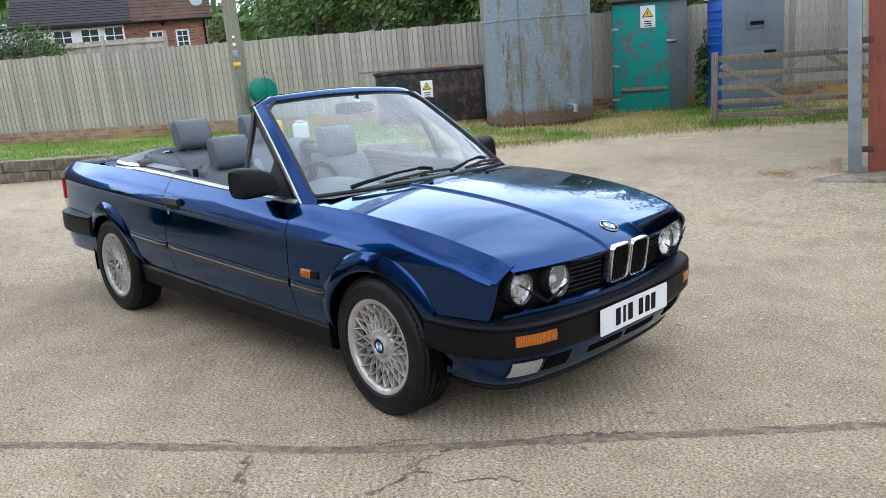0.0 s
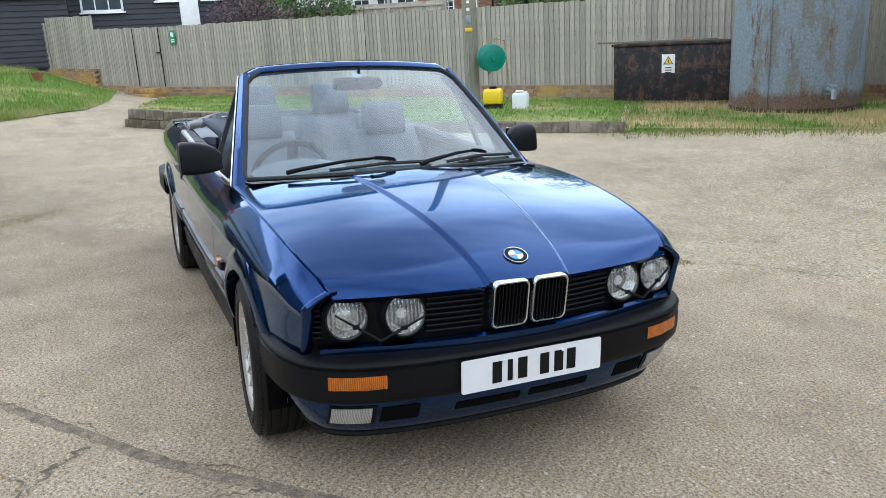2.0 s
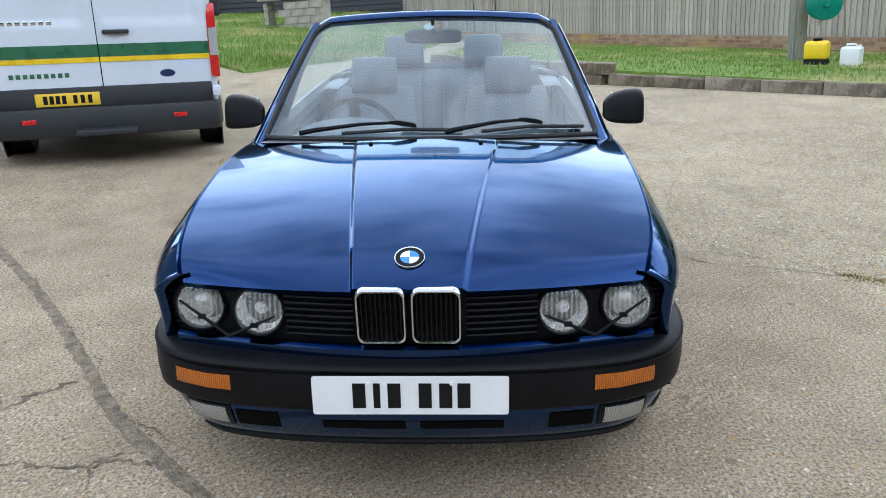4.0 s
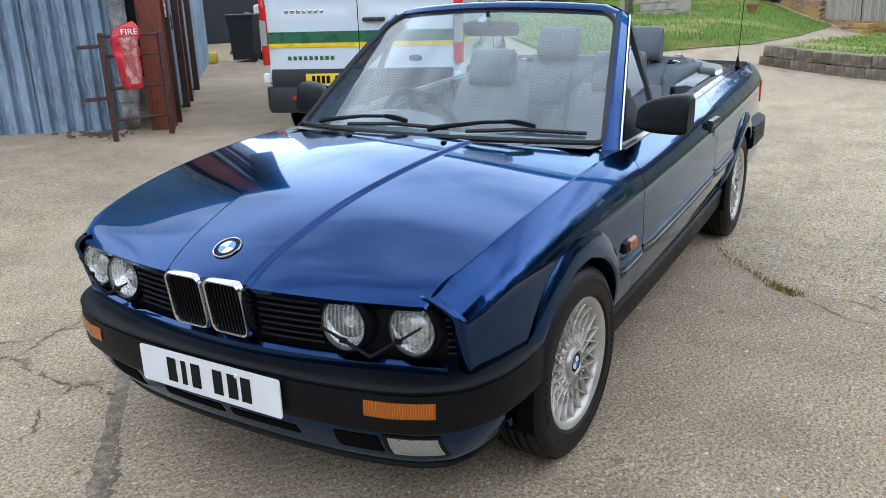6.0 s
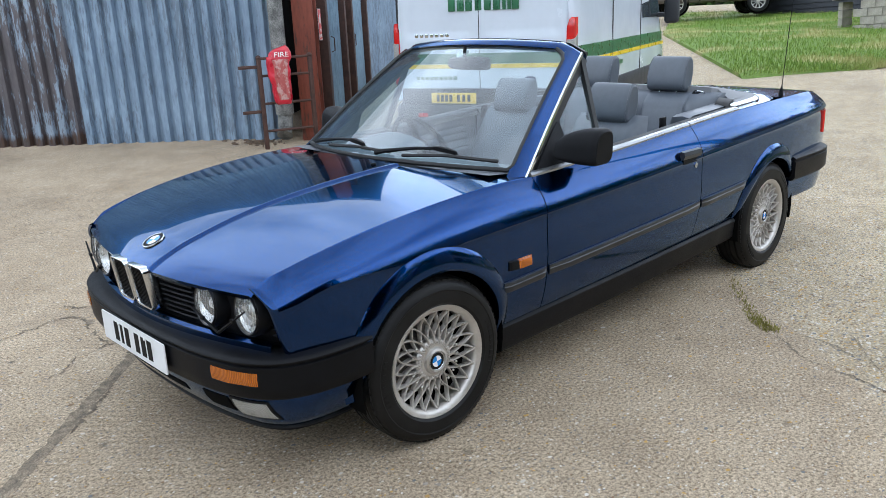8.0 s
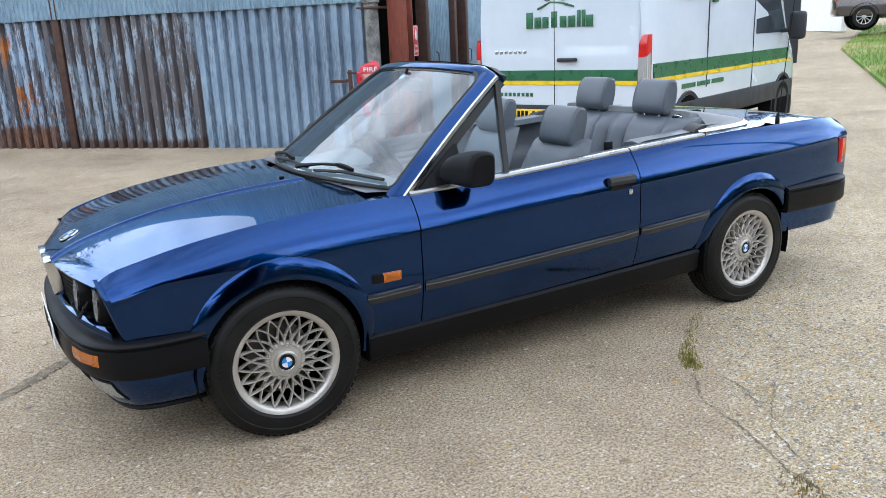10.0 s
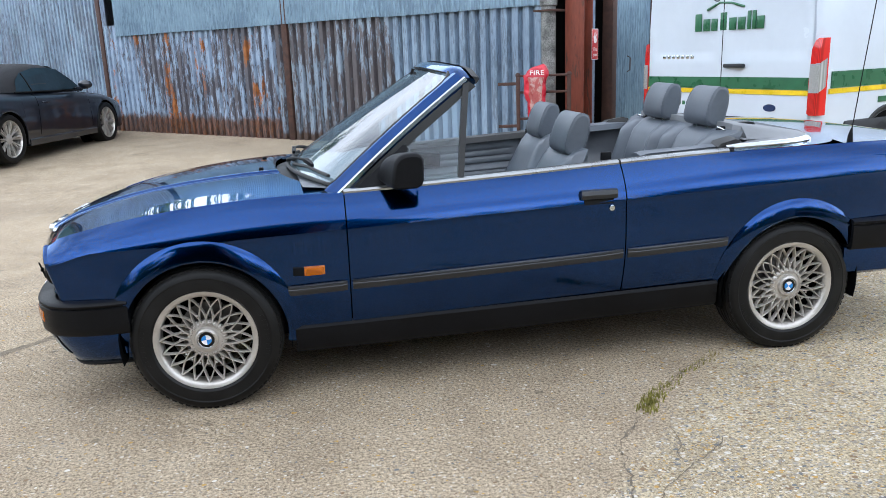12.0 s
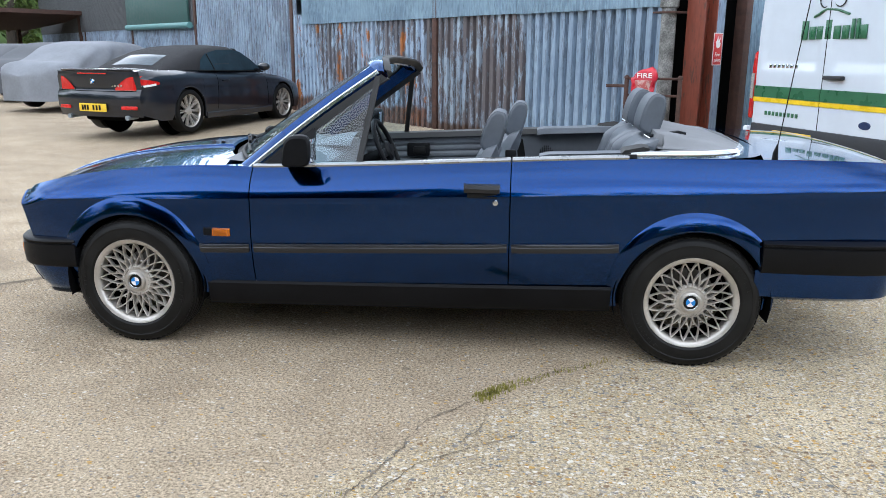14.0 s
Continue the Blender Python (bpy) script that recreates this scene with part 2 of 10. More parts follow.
def glass(name, colour=(0.86, 0.93, 0.92), rough=0.0, gloss=2.3, dust_haze=0.06):
    """A thin pane: clear, tinted, glossy on both faces, with a bluish film that imitates sky haze."""
    m, nt, bs = nodes_of(name)
    nt.nodes.remove(bs)
    tr, gl, mx = nt.nodes.new("ShaderNodeBsdfTransparent"), nt.nodes.new("ShaderNodeBsdfGlossy"), nt.nodes.new("ShaderNodeMixShader")
    tr.inputs[0].default_value = (*colour, 1)
    gl.inputs["Roughness"].default_value = rough
    lw = nt.nodes.new("ShaderNodeLayerWeight")
    lw.inputs[0].default_value = 0.5
    rim = maths(nt, "ADD", maths(nt, "MULTIPLY", maths(nt, "POWER", lw.outputs["Facing"], 5.0), 0.62), 0.042 * gloss)
    nt.links.new(maths(nt, "MINIMUM", rim, 0.95), mx.inputs[0])
    nt.links.new(gl.outputs[0], mx.inputs[2])
    # pale blue diffuse mix, painted in for milky sky reflections on the pane
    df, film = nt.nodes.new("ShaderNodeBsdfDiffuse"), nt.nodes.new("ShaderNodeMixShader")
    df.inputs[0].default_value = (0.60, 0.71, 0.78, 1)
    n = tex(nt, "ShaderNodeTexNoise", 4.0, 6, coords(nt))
    nt.links.new(ramp(nt, n.outputs[0], [(0.3, dust_haze * 0.5), (0.7, dust_haze * 1.5)]), film.inputs[0])
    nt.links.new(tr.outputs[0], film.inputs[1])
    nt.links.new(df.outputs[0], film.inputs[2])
    nt.links.new(film.outputs[0] if dust_haze else tr.outputs[0], mx.inputs[1])
    nt.links.new(mx.outputs[0], nt.nodes["Material Output"].inputs[0])
    return m


def lens(name, colour, ribs=220.0):
    m, nt, bs = nodes_of(name)
    co = coords(nt)
    bs.inputs["Base Color"].default_value = (*colour, 1)
    bs.inputs["Roughness"].default_value, bs.inputs["Coat Weight"].default_value = 0.2, 0.4
    bs.inputs["Transmission Weight"].default_value = 0.1
    w = tex(nt, "ShaderNodeTexWave", ribs / 6.28, 0, co)
    w.bands_direction = "Y"
    nt.links.new(mixed(nt, ramp(nt, w.outputs[0], [(0.2, 0.0), (0.8, 1.0)]), tuple(c * 0.6 for c in colour), colour), bs.inputs["Base Color"])
    bump(nt, bs, w.outputs[0], 0.5, 0.004)
    return m


def steps(nt, fac, stops):
    """A ramp without blending: each stop holds until the next."""
    out = ramp(nt, fac, stops)
    out.node.color_ramp.interpolation = "CONSTANT"
    return out


def concrete_yard():
    """Two pours of worn concrete: a fine tamped one, and an older one with bare pebbles beyond the joint."""
    m, nt, bs = nodes_of("yard_concrete")
    co = coords(nt, world=True)
    big = tex(nt, "ShaderNodeTexNoise", 0.35, 6, co)
    mid = tex(nt, "ShaderNodeTexNoise", 2.6, 9, co, Roughness=0.68)
    fine = tex(nt, "ShaderNodeTexNoise", 85, 6, co, Roughness=0.75)
    sand = tex(nt, "ShaderNodeTexNoise", 260, 3, co, Roughness=0.7)
    sep = nt.nodes.new("ShaderNodeSeparateXYZ")
    nt.links.new(co, sep.inputs[0])
    over = maths(nt, "ADD", maths(nt, "MULTIPLY", sep.outputs[0], -0.74), maths(nt, "MULTIPLY", sep.outputs[1], 0.673))
    over = maths(nt, "ADD", over, maths(nt, "MULTIPLY", mid.outputs[0], 0.25))
    old = ramp(nt, maths(nt, "MULTIPLY", over, 0.25), [(0.330, 0.0), (0.36, 1.0)])
    young = maths(nt, "SUBTRACT", 1.0, old)
    c = ramp(nt, mid.outputs[0], [(0.22, (0.275, 0.217, 0.152)), (0.5, (0.395, 0.318, 0.226)), (0.78, (0.475, 0.392, 0.288))])
    c = mixed(nt, old, c, ramp(nt, mid.outputs[0], [(0.22, (0.315, 0.252, 0.165)), (0.5, (0.45, 0.372, 0.252)), (0.78, (0.55, 0.465, 0.33))]))
    c = mixed(nt, 1.0, c, ramp(nt, big.outputs[0], [(0.3, (0.78, 0.77, 0.76)), (0.65, (1.06, 1.06, 1.05))]), "MULTIPLY")
    c = mixed(nt, 1.0, c, ramp(nt, fine.outputs[0], [(0.38, (0.40, 0.38, 0.35)), (0.5, (1.0, 1.0, 1.0)), (0.62, (1.55, 1.53, 1.50))]), "MULTIPLY")
    c = mixed(nt, 1.0, c, ramp(nt, sand.outputs[0], [(0.3, (0.6, 0.59, 0.57)), (0.5, (1.0, 1.0, 1.0)), (0.7, (1.38, 1.37, 1.35))]), "MULTIPLY")
    warp = nt.nodes.new("ShaderNodeVectorMath")
    warp.operation = "MULTIPLY_ADD"
    nt.links.new(tex(nt, "ShaderNodeTexNoise", 55, 2, co).outputs["Color"], warp.inputs[0])
    warp.inputs[1].default_value = (0.012, 0.012, 0.0)
    nt.links.new(coords(nt, (1.0, 1.3, 0), True), warp.inputs[2])
    rise = None
    # bare pebbles of three sizes: a few in the young pour, many in the old one
    for size, few, spread in ((25, 0.012, 0.36), (42, 0.07, 0.44), (80, 0.26, 0.48)):
        v = tex(nt, "ShaderNodeTexVoronoi", size, vec=warp.outputs[0])
        v.voronoi_dimensions = "2D"
        s2 = nt.nodes.new("ShaderNodeSeparateColor")
        nt.links.new(v.outputs["Color"], s2.inputs[0])
        hue = steps(nt, s2.outputs[0], [(0.0, (0.155, 0.155, 0.16)), (0.13, (0.22, 0.145, 0.085)), (0.24, (0.47, 0.285, 0.085)), (0.34, (0.27, 0.235, 0.19)), (0.52, (0.34, 0.30, 0.25)), (0.66, (0.56, 0.50, 0.41)), (0.90, (0.64, 0.60, 0.53))])
        reach = maths(nt, "MULTIPLY", s2.outputs[1], spread)
        inside = ramp(nt, maths(nt, "SUBTRACT", reach, v.outputs["Distance"]), [(0.0, 0.0), (0.05, 1.0)])
        some = maths(nt, "LESS_THAN", s2.outputs[2], mixed(nt, old, (few,) * 3, (0.74,) * 3))
        stone = maths(nt, "MULTIPLY", inside, some)
        hue = mixed(nt, 1.0, hue, ramp(nt, sand.outputs[0], [(0.3, (0.8, 0.8, 0.8)), (0.7, (1.15, 1.15, 1.15))]), "MULTIPLY")
        c = mixed(nt, maths(nt, "MULTIPLY", stone, 0.97), c, hue)
        rise = stone if rise is None else maths(nt, "ADD", rise, stone)
    oil = tex(nt, "ShaderNodeTexNoise", 0.9, 6, coords(nt, (1, 1.7, 1), True), Distortion=0.6)
    c = mixed(nt, ramp(nt, oil.outputs[0], [(0.56, 0.0), (0.80, 0.45)]), c, (0.16, 0.13, 0.10))
    spots = tex(nt, "ShaderNodeTexVoronoi", 2.3, vec=coords(nt, (1, 1.1, 1), True))
    spots.voronoi_dimensions = "2D"
    pick = nt.nodes.new("ShaderNodeSeparateColor")
    nt.links.new(spots.outputs["Color"], pick.inputs[0])
    ragged = maths(nt, "ADD", spots.outputs["Distance"], maths(nt, "MULTIPLY", fine.outputs[0], 0.05))
    dot = maths(nt, "MULTIPLY", ramp(nt, ragged, [(0.045, 0.6), (0.085, 0.0)]), ramp(nt, pick.outputs[0], [(0.75, 0.0), (0.85, 1.0)]))
    c = mixed(nt, dot, c, (0.10, 0.085, 0.065))
    # tamping marks, darker in their troughs, worn away in places
    ribs = tex(nt, "ShaderNodeTexWave", 16.0, 3, coords(nt, (0.75, 0.66, 0), True), Distortion=4.5)
    ribs.bands_direction = "DIAGONAL"
    kept = tex(nt, "ShaderNodeTexNoise", 0.8, 4, co)
    tamped = maths(nt, "MULTIPLY", young, ramp(nt, kept.outputs[0], [(0.42, 0.0), (0.62, 1.0)]))
    c = mixed(nt, tamped, c, mixed(nt, 1.0, c, ramp(nt, ribs.outputs[0], [(0.1, (0.90, 0.895, 0.885)), (0.7, (1.03, 1.03, 1.03))]), "MULTIPLY"))
    nt.links.new(c, bs.inputs["Base Color"])
    bs.inputs["Roughness"].default_value = 0.88
    bs.inputs["Specular IOR Level"].default_value = 0.2
    b1 = bump(nt, bs, maths(nt, "MULTIPLY", ribs.outputs[0], tamped), 0.22, 0.005)
    b2 = bump(nt, bs, fine.outputs[0], 0.7, 0.008, b1)
    bump(nt, bs, rise, 0.7, 0.006, b2)
    return m


def painted_sheet(name, paint, bare, rust, peel=0.45, rusty=0.62, foot=0.0):
    """Old painted corrugated iron: paint worn through to weathered metal, streaks of rust."""
    m, nt, bs = nodes_of(name)
    co = coords(nt, (1, 1, 0.22))
    p = tex(nt, "ShaderNodeTexNoise", 6.5, 9, co, Roughness=0.74)
    broad = tex(nt, "ShaderNodeTexNoise", 0.9, 5, coords(nt, (1, 1, 0.7)))
    fine = tex(nt, "ShaderNodeTexNoise", 45, 5, coords(nt, (1, 1, 0.18)))
    wear = maths(nt, "ADD", maths(nt, "MULTIPLY", p.outputs[0], 0.5), maths(nt, "MULTIPLY", fine.outputs[0], 0.22))
    wear = maths(nt, "ADD", wear, maths(nt, "MULTIPLY", broad.outputs[0], 0.28))
    c = mixed(nt, ramp(nt, wear, [(peel, 0.0), (peel + 0.035, 1.0)]), bare, paint)
    c = mixed(nt, 1.0, c, ramp(nt, fine.outputs[0], [(0.3, (0.8, 0.8, 0.81)), (0.7, (1.15, 1.15, 1.14))]), "MULTIPLY")
    tone = tex(nt, "ShaderNodeTexNoise", 1.3, 4, coords(nt))
    c = mixed(nt, 1.0, c, ramp(nt, tone.outputs[0], [(0.3, (0.75, 0.76, 0.78)), (0.7, (1.12, 1.1, 1.08))]), "MULTIPLY")
    r = tex(nt, "ShaderNodeTexNoise", 2.3, 9, coords(nt, (1, 1, 0.35)), Roughness=0.72)
    tint = mixed(nt, ramp(nt, fine.outputs[0], [(0.35, 0.0), (0.65, 1.0)]), tuple(x * 0.55 for x in rust), tuple(x * 1.25 for x in rust))
    c = mixed(nt, ramp(nt, r.outputs[0], [(rusty, 0.0), (rusty + 0.03, 1.0)]), c, tint)
    if foot:
        sep = nt.nodes.new("ShaderNodeSeparateXYZ")
        nt.links.new(nt.nodes.new("ShaderNodeTexCoord").outputs["Object"], sep.inputs[0])
        edge = maths(nt, "ADD", sep.outputs[2], maths(nt, "MULTIPLY", p.outputs[0], -foot * 1.3))
        c = mixed(nt, ramp(nt, edge, [(0.0, 0.9), (0.07, 0.0)]), c, mixed(nt, ramp(nt, fine.outputs[0], [(0.4, 0.0), (0.6, 1.0)]), (0.055, 0.035, 0.028), tuple(x * 0.5 for x in rust)))
    nt.links.new(c, bs.inputs["Base Color"])
    bs.inputs["Roughness"].default_value, bs.inputs["Metallic"].default_value = 0.55, 0.12
    bump(nt, bs, wear, 0.25, 0.004)
    return m


def patchy(name, paint, worn, rust, share=0.5, rusty=0.6, size=3.0, drip=0.5, foot=0.0):
    """Old painted plate: ragged patches of worn paint and rust, a little drawn out downwards."""
    m, nt, bs = nodes_of(name)
    co = coords(nt, (1, 1, drip))
    a = tex(nt, "ShaderNodeTexNoise", size, 10, co, Roughness=0.72)
    b = tex(nt, "ShaderNodeTexNoise", size * 1.7, 10, coords(nt, (1.2, 1.1, drip * 0.7)), Roughness=0.75)
    k = tex(nt, "ShaderNodeTexNoise", size * 14, 5, coords(nt))
    c = mixed(nt, ramp(nt, a.outputs[0], [(share, 0.0), (share + 0.03, 1.0)]), paint, worn)
    c = mixed(nt, 1.0, c, ramp(nt, k.outputs[0], [(0.3, 0.78), (0.7, 1.15)]), "MULTIPLY")
    tint = mixed(nt, ramp(nt, k.outputs[0], [(0.35, 0.0), (0.65, 1.0)]), tuple(x * 0.6 for x in rust), tuple(x * 1.3 for x in rust))
    c = mixed(nt, ramp(nt, b.outputs[0], [(rusty, 0.0), (rusty + 0.07, 0.95)]), c, tint)
    if foot:
        sep = nt.nodes.new("ShaderNodeSeparateXYZ")
        nt.links.new(nt.nodes.new("ShaderNodeTexCoord").outputs["Object"], sep.inputs[0])
        edge = maths(nt, "ADD", sep.outputs[2], maths(nt, "MULTIPLY", a.outputs[0], -foot * 2.0))
        c = mixed(nt, ramp(nt, edge, [(0.0, 0.85), (foot * 0.4, 0.0)]), c, tint)
    nt.links.new(c, bs.inputs["Base Color"])
    bs.inputs["Roughness"].default_value, bs.inputs["Specular IOR Level"].default_value = 0.62, 0.3
    bump(nt, bs, a.outputs[0], 0.3, 0.01)
    return m


def boards(name, lo, hi, green=0.25):
    """Weathered timber: grain along z, each board in a tone of its own."""
    m, nt, bs = nodes_of(name)
    co = coords(nt, (1, 1, 0.06))
    g = tex(nt, "ShaderNodeTexNoise", 70, 6, co)
    info = nt.nodes.new("ShaderNodeObjectInfo")
    isl = nt.nodes.new("ShaderNodeNewGeometry")
    rnd = maths(nt, "FRACT", maths(nt, "ADD", info.outputs["Random"], isl.outputs["Random Per Island"]))
    c = ramp(nt, g.outputs[0], [(0.3, lo), (0.7, hi)])
    c = mixed(nt, 1.0, c, ramp(nt, rnd, [(0.0, (0.76, 0.76, 0.75)), (0.5, (0.95, 0.94, 0.92)), (1.0, (1.12, 1.10, 1.05))]), "MULTIPLY")
    st = tex(nt, "ShaderNodeTexNoise", 2.2, 5, coords(nt, (1, 1, 0.35)))
    c = mixed(nt, ramp(nt, st.outputs[0], [(0.5, 0.0), (0.8, green)]), c, (0.10, 0.115, 0.06))
    kn = tex(nt, "ShaderNodeTexVoronoi", 8.0, vec=coords(nt, (1.5, 1.5, 0.75), True))
    c = mixed(nt, ramp(nt, kn.outputs["Distance"], [(0.06, 0.80), (0.15, 0.0)]), c, tuple(x * 0.35 for x in lo))
    nt.links.new(c, bs.inputs["Base Color"])
    bs.inputs["Roughness"].default_value = 0.85
    bump(nt, bs, g.outputs[0], 0.4, 0.004)
    return m


def brickwork(name, a, b, yellow=0.0):
    """One brick's face: every brick its own tone."""
    m, nt, bs = nodes_of(name)
    info, geo = nt.nodes.new("ShaderNodeObjectInfo"), nt.nodes.new("ShaderNodeNewGeometry")
    rnd = maths(nt, "FRACT", maths(nt, "ADD", maths(nt, "MULTIPLY", info.outputs["Random"], 7.3), geo.outputs["Random Per Island"]))
    n = tex(nt, "ShaderNodeTexNoise", 30, 6, coords(nt))
    c = mixed(nt, rnd, a, b)
    c = mixed(nt, 1.0, c, ramp(nt, n.outputs[0], [(0.3, 0.7), (0.7, 1.1)]), "MULTIPLY")
    if yellow:
        d = tex(nt, "ShaderNodeTexNoise", 0.8, 3, coords(nt, world=True))
        c = mixed(nt, ramp(nt, d.outputs[0], [(0.5, 0.0), (0.6, yellow)]), c, (0.42, 0.27, 0.06))
    nt.links.new(c, bs.inputs["Base Color"])
    bs.inputs["Roughness"].default_value = 0.9
    bump(nt, bs, n.outputs[0], 0.5, 0.006)
    return m


def turf(name, lo, hi, dry, bare=0.5):
    m, nt, bs = nodes_of(name)
    co = coords(nt, world=True)
    n, k = tex(nt, "ShaderNodeTexNoise", 0.7, 5, co), tex(nt, "ShaderNodeTexNoise", 26, 5, co)
    geo = nt.nodes.new("ShaderNodeNewGeometry")
    c = mixed(nt, geo.outputs["Random Per Island"], lo, hi)
    c = mixed(nt, 1.0, c, ramp(nt, k.outputs[0], [(0.3, 0.55), (0.7, 1.15)]), "MULTIPLY")
    c = mixed(nt, ramp(nt, n.outputs[0], [(bare, 0.0), (bare + 0.16, 0.85)]), c, dry)
    nt.links.new(c, bs.inputs["Base Color"])
    bs.inputs["Roughness"].default_value = 0.75
    bs.inputs["Specular IOR Level"].default_value = 0.2
    bump(nt, bs, k.outputs[0], 0.7, 0.03)
    return m


def foliage(name, lo, hi):
    m, nt, bs = nodes_of(name)
    geo = nt.nodes.new("ShaderNodeNewGeometry")
    c = mixed(nt, geo.outputs["Random Per Island"], lo, hi)
    n = tex(nt, "ShaderNodeTexNoise", 0.6, 4, coords(nt, world=True))
    nt.links.new(mixed(nt, 1.0, c, ramp(nt, n.outputs[0], [(0.3, 0.6), (0.7, 1.2)]), "MULTIPLY"), bs.inputs["Base Color"])
    bs.inputs["Roughness"].default_value = 0.6
    bs.inputs["Transmission Weight"].default_value = 0.0
    bs.inputs["Subsurface Weight"].default_value = 0.0
    return m


PAINT = car_paint()
BLACK_TRIM = mat("black_bumper_plastic", (0.0055, 0.0058, 0.007), 0.46, 0, 0.25, 5, 0.06, 900, spec=0.13)
TRIM_GLOSS = mat("satin_black_strip", (0.012, 0.014, 0.018), 0.34, 0, 0.2, 6, spec=0.6)
RUBBER = mat("black_rubber", (0.008, 0.008, 0.008), 0.6, 0, 0.2, 6)
# near-black: real undersides and gaps, and sheets that replace shade in openings
DARK = mat("dark_parts_and_shade", (0.004, 0.004, 0.004), 0.9, 0, 0.2, 4, spec=0.05)
SATIN = mat("satin_aluminium", (0.36, 0.37, 0.38), 0.30, 1.0, 0.12, 9)
CHROME = mat("chrome", (0.60, 0.62, 0.64), 0.16, 1.0, 0.05, 6)
SILVER = mat("silver_wheel_lacquer", (0.50, 0.47, 0.43), 0.36, 0.55, 0.14, 10, 0.05, 200, coat=0.3)
LEATHER = mat("grey_leather", (0.085, 0.098, 0.117), 0.42, 0, 0.14, 5)
LEATHER_DARK = mat("dark_grey_door_trim", (0.115, 0.125, 0.14), 0.5, 0, 0.14, 5)
HOOD_CLOTH = mat("grey_hood_cover", (0.150, 0.156, 0.165), 0.55, 0, 0.12, 4)
CARPET = mat("dark_carpet", (0.02, 0.021, 0.023), 0.95, 0, 0.3, 20, 0.5, 300)
SCREEN_GLASS = glass("windscreen_glass", (0.74, 0.88, 0.92), gloss=3.8, dust_haze=0.035)
SIDE_GLASS = glass("side_glass", (0.78, 0.90, 0.95), gloss=1.3, dust_haze=0.015)
AMBER = lens("amber_lens", (0.54, 0.135, 0.002), 330)
RED_LENS = lens("red_lens", (0.72, 0.016, 0.013), 200)
CLEAR_LENS = lens("clear_ribbed_lens", (0.50, 0.50, 0.48), 420)
REFLECTOR = mat("lamp_reflector", (0.88, 0.88, 0.86), 0.28, 0.75, 0.10, 40, 0.2, 90)
PLATE_WHITE = mat("white_number_plate", (0.74, 0.75, 0.76), 0.35, 0, 0.04, 6)
PLATE_YELLOW = mat("yellow_number_plate", (0.75, 0.50, 0.03), 0.35, 0, 0.04, 6)
INK = mat("black_ink", (0.008, 0.008, 0.008), 0.6, 0, 0.1, 8, spec=0.15)
BADGE_BLUE = mat("badge_blue", (0.02, 0.22, 0.62), 0.2, 0, 0.05, 8, coat=0.6)
BADGE_WHITE = mat("badge_white", (0.75, 0.76, 0.78), 0.2, 0, 0.05, 8, coat=0.6)


def tyre_rubber():
    m, nt, bs = nodes_of("tyre_rubber")
    co = coords(nt)
    n = tex(nt, "ShaderNodeTexNoise", 9, 6, co)
    nt.links.new(ramp(nt, n.outputs[0], [(0.3, (0.004, 0.004, 0.004)), (0.7, (0.010, 0.0098, 0.0095))]), bs.inputs["Base Color"])
    bs.inputs["Roughness"].default_value = 0.5
    bs.inputs["Specular IOR Level"].default_value = 0.22
    bump(nt, bs, tex(nt, "ShaderNodeTexNoise", 180, 4, co).outputs[0], 0.1, 0.005)
    return m


TYRE = tyre_rubber()
CONCRETE = concrete_yard()

# ---- the ground ----
def terrain(x, y):
    side = -0.73 * x - 0.68 * y
    north = 0.03 * min(13, max(0, y - 1.0)) * ease(math.hypot(x, y), 3.5, 6.0)
    shed = 0.032 * min(5, max(0, side - 1.0)) * ease(x, -4, -1.5) * ease(math.hypot(x, y), 3.0, 5.0)
    bank = 0.05 * min(28, max(0, -x - 9)) * ease(y, 1, -4)
    return north + shed + bank


def steps_out(lo, hi, near, fine, far):
    a = list(np.arange(lo, hi + 1e-6, fine))
    d, x = fine, hi
    while x < far:
        d *= 1.35
        x += d
        a.append(x)
    d, x = fine, lo
    while x > -far:
        d *= 1.35
        x -= d
        a.insert(0, x)
    return a


def ground():
    g = Geo().grid(lambda x, y: (x, y, terrain(x, y)), steps_out(-30, 16, 0, 0.5, 900), steps_out(-22, 18, 0, 0.5, 900))
    return whole("ground", g, CONCRETE, "worn pale brown concrete yard with exposed aggregate", "ground", kind="structure", smooth=60)


ground()

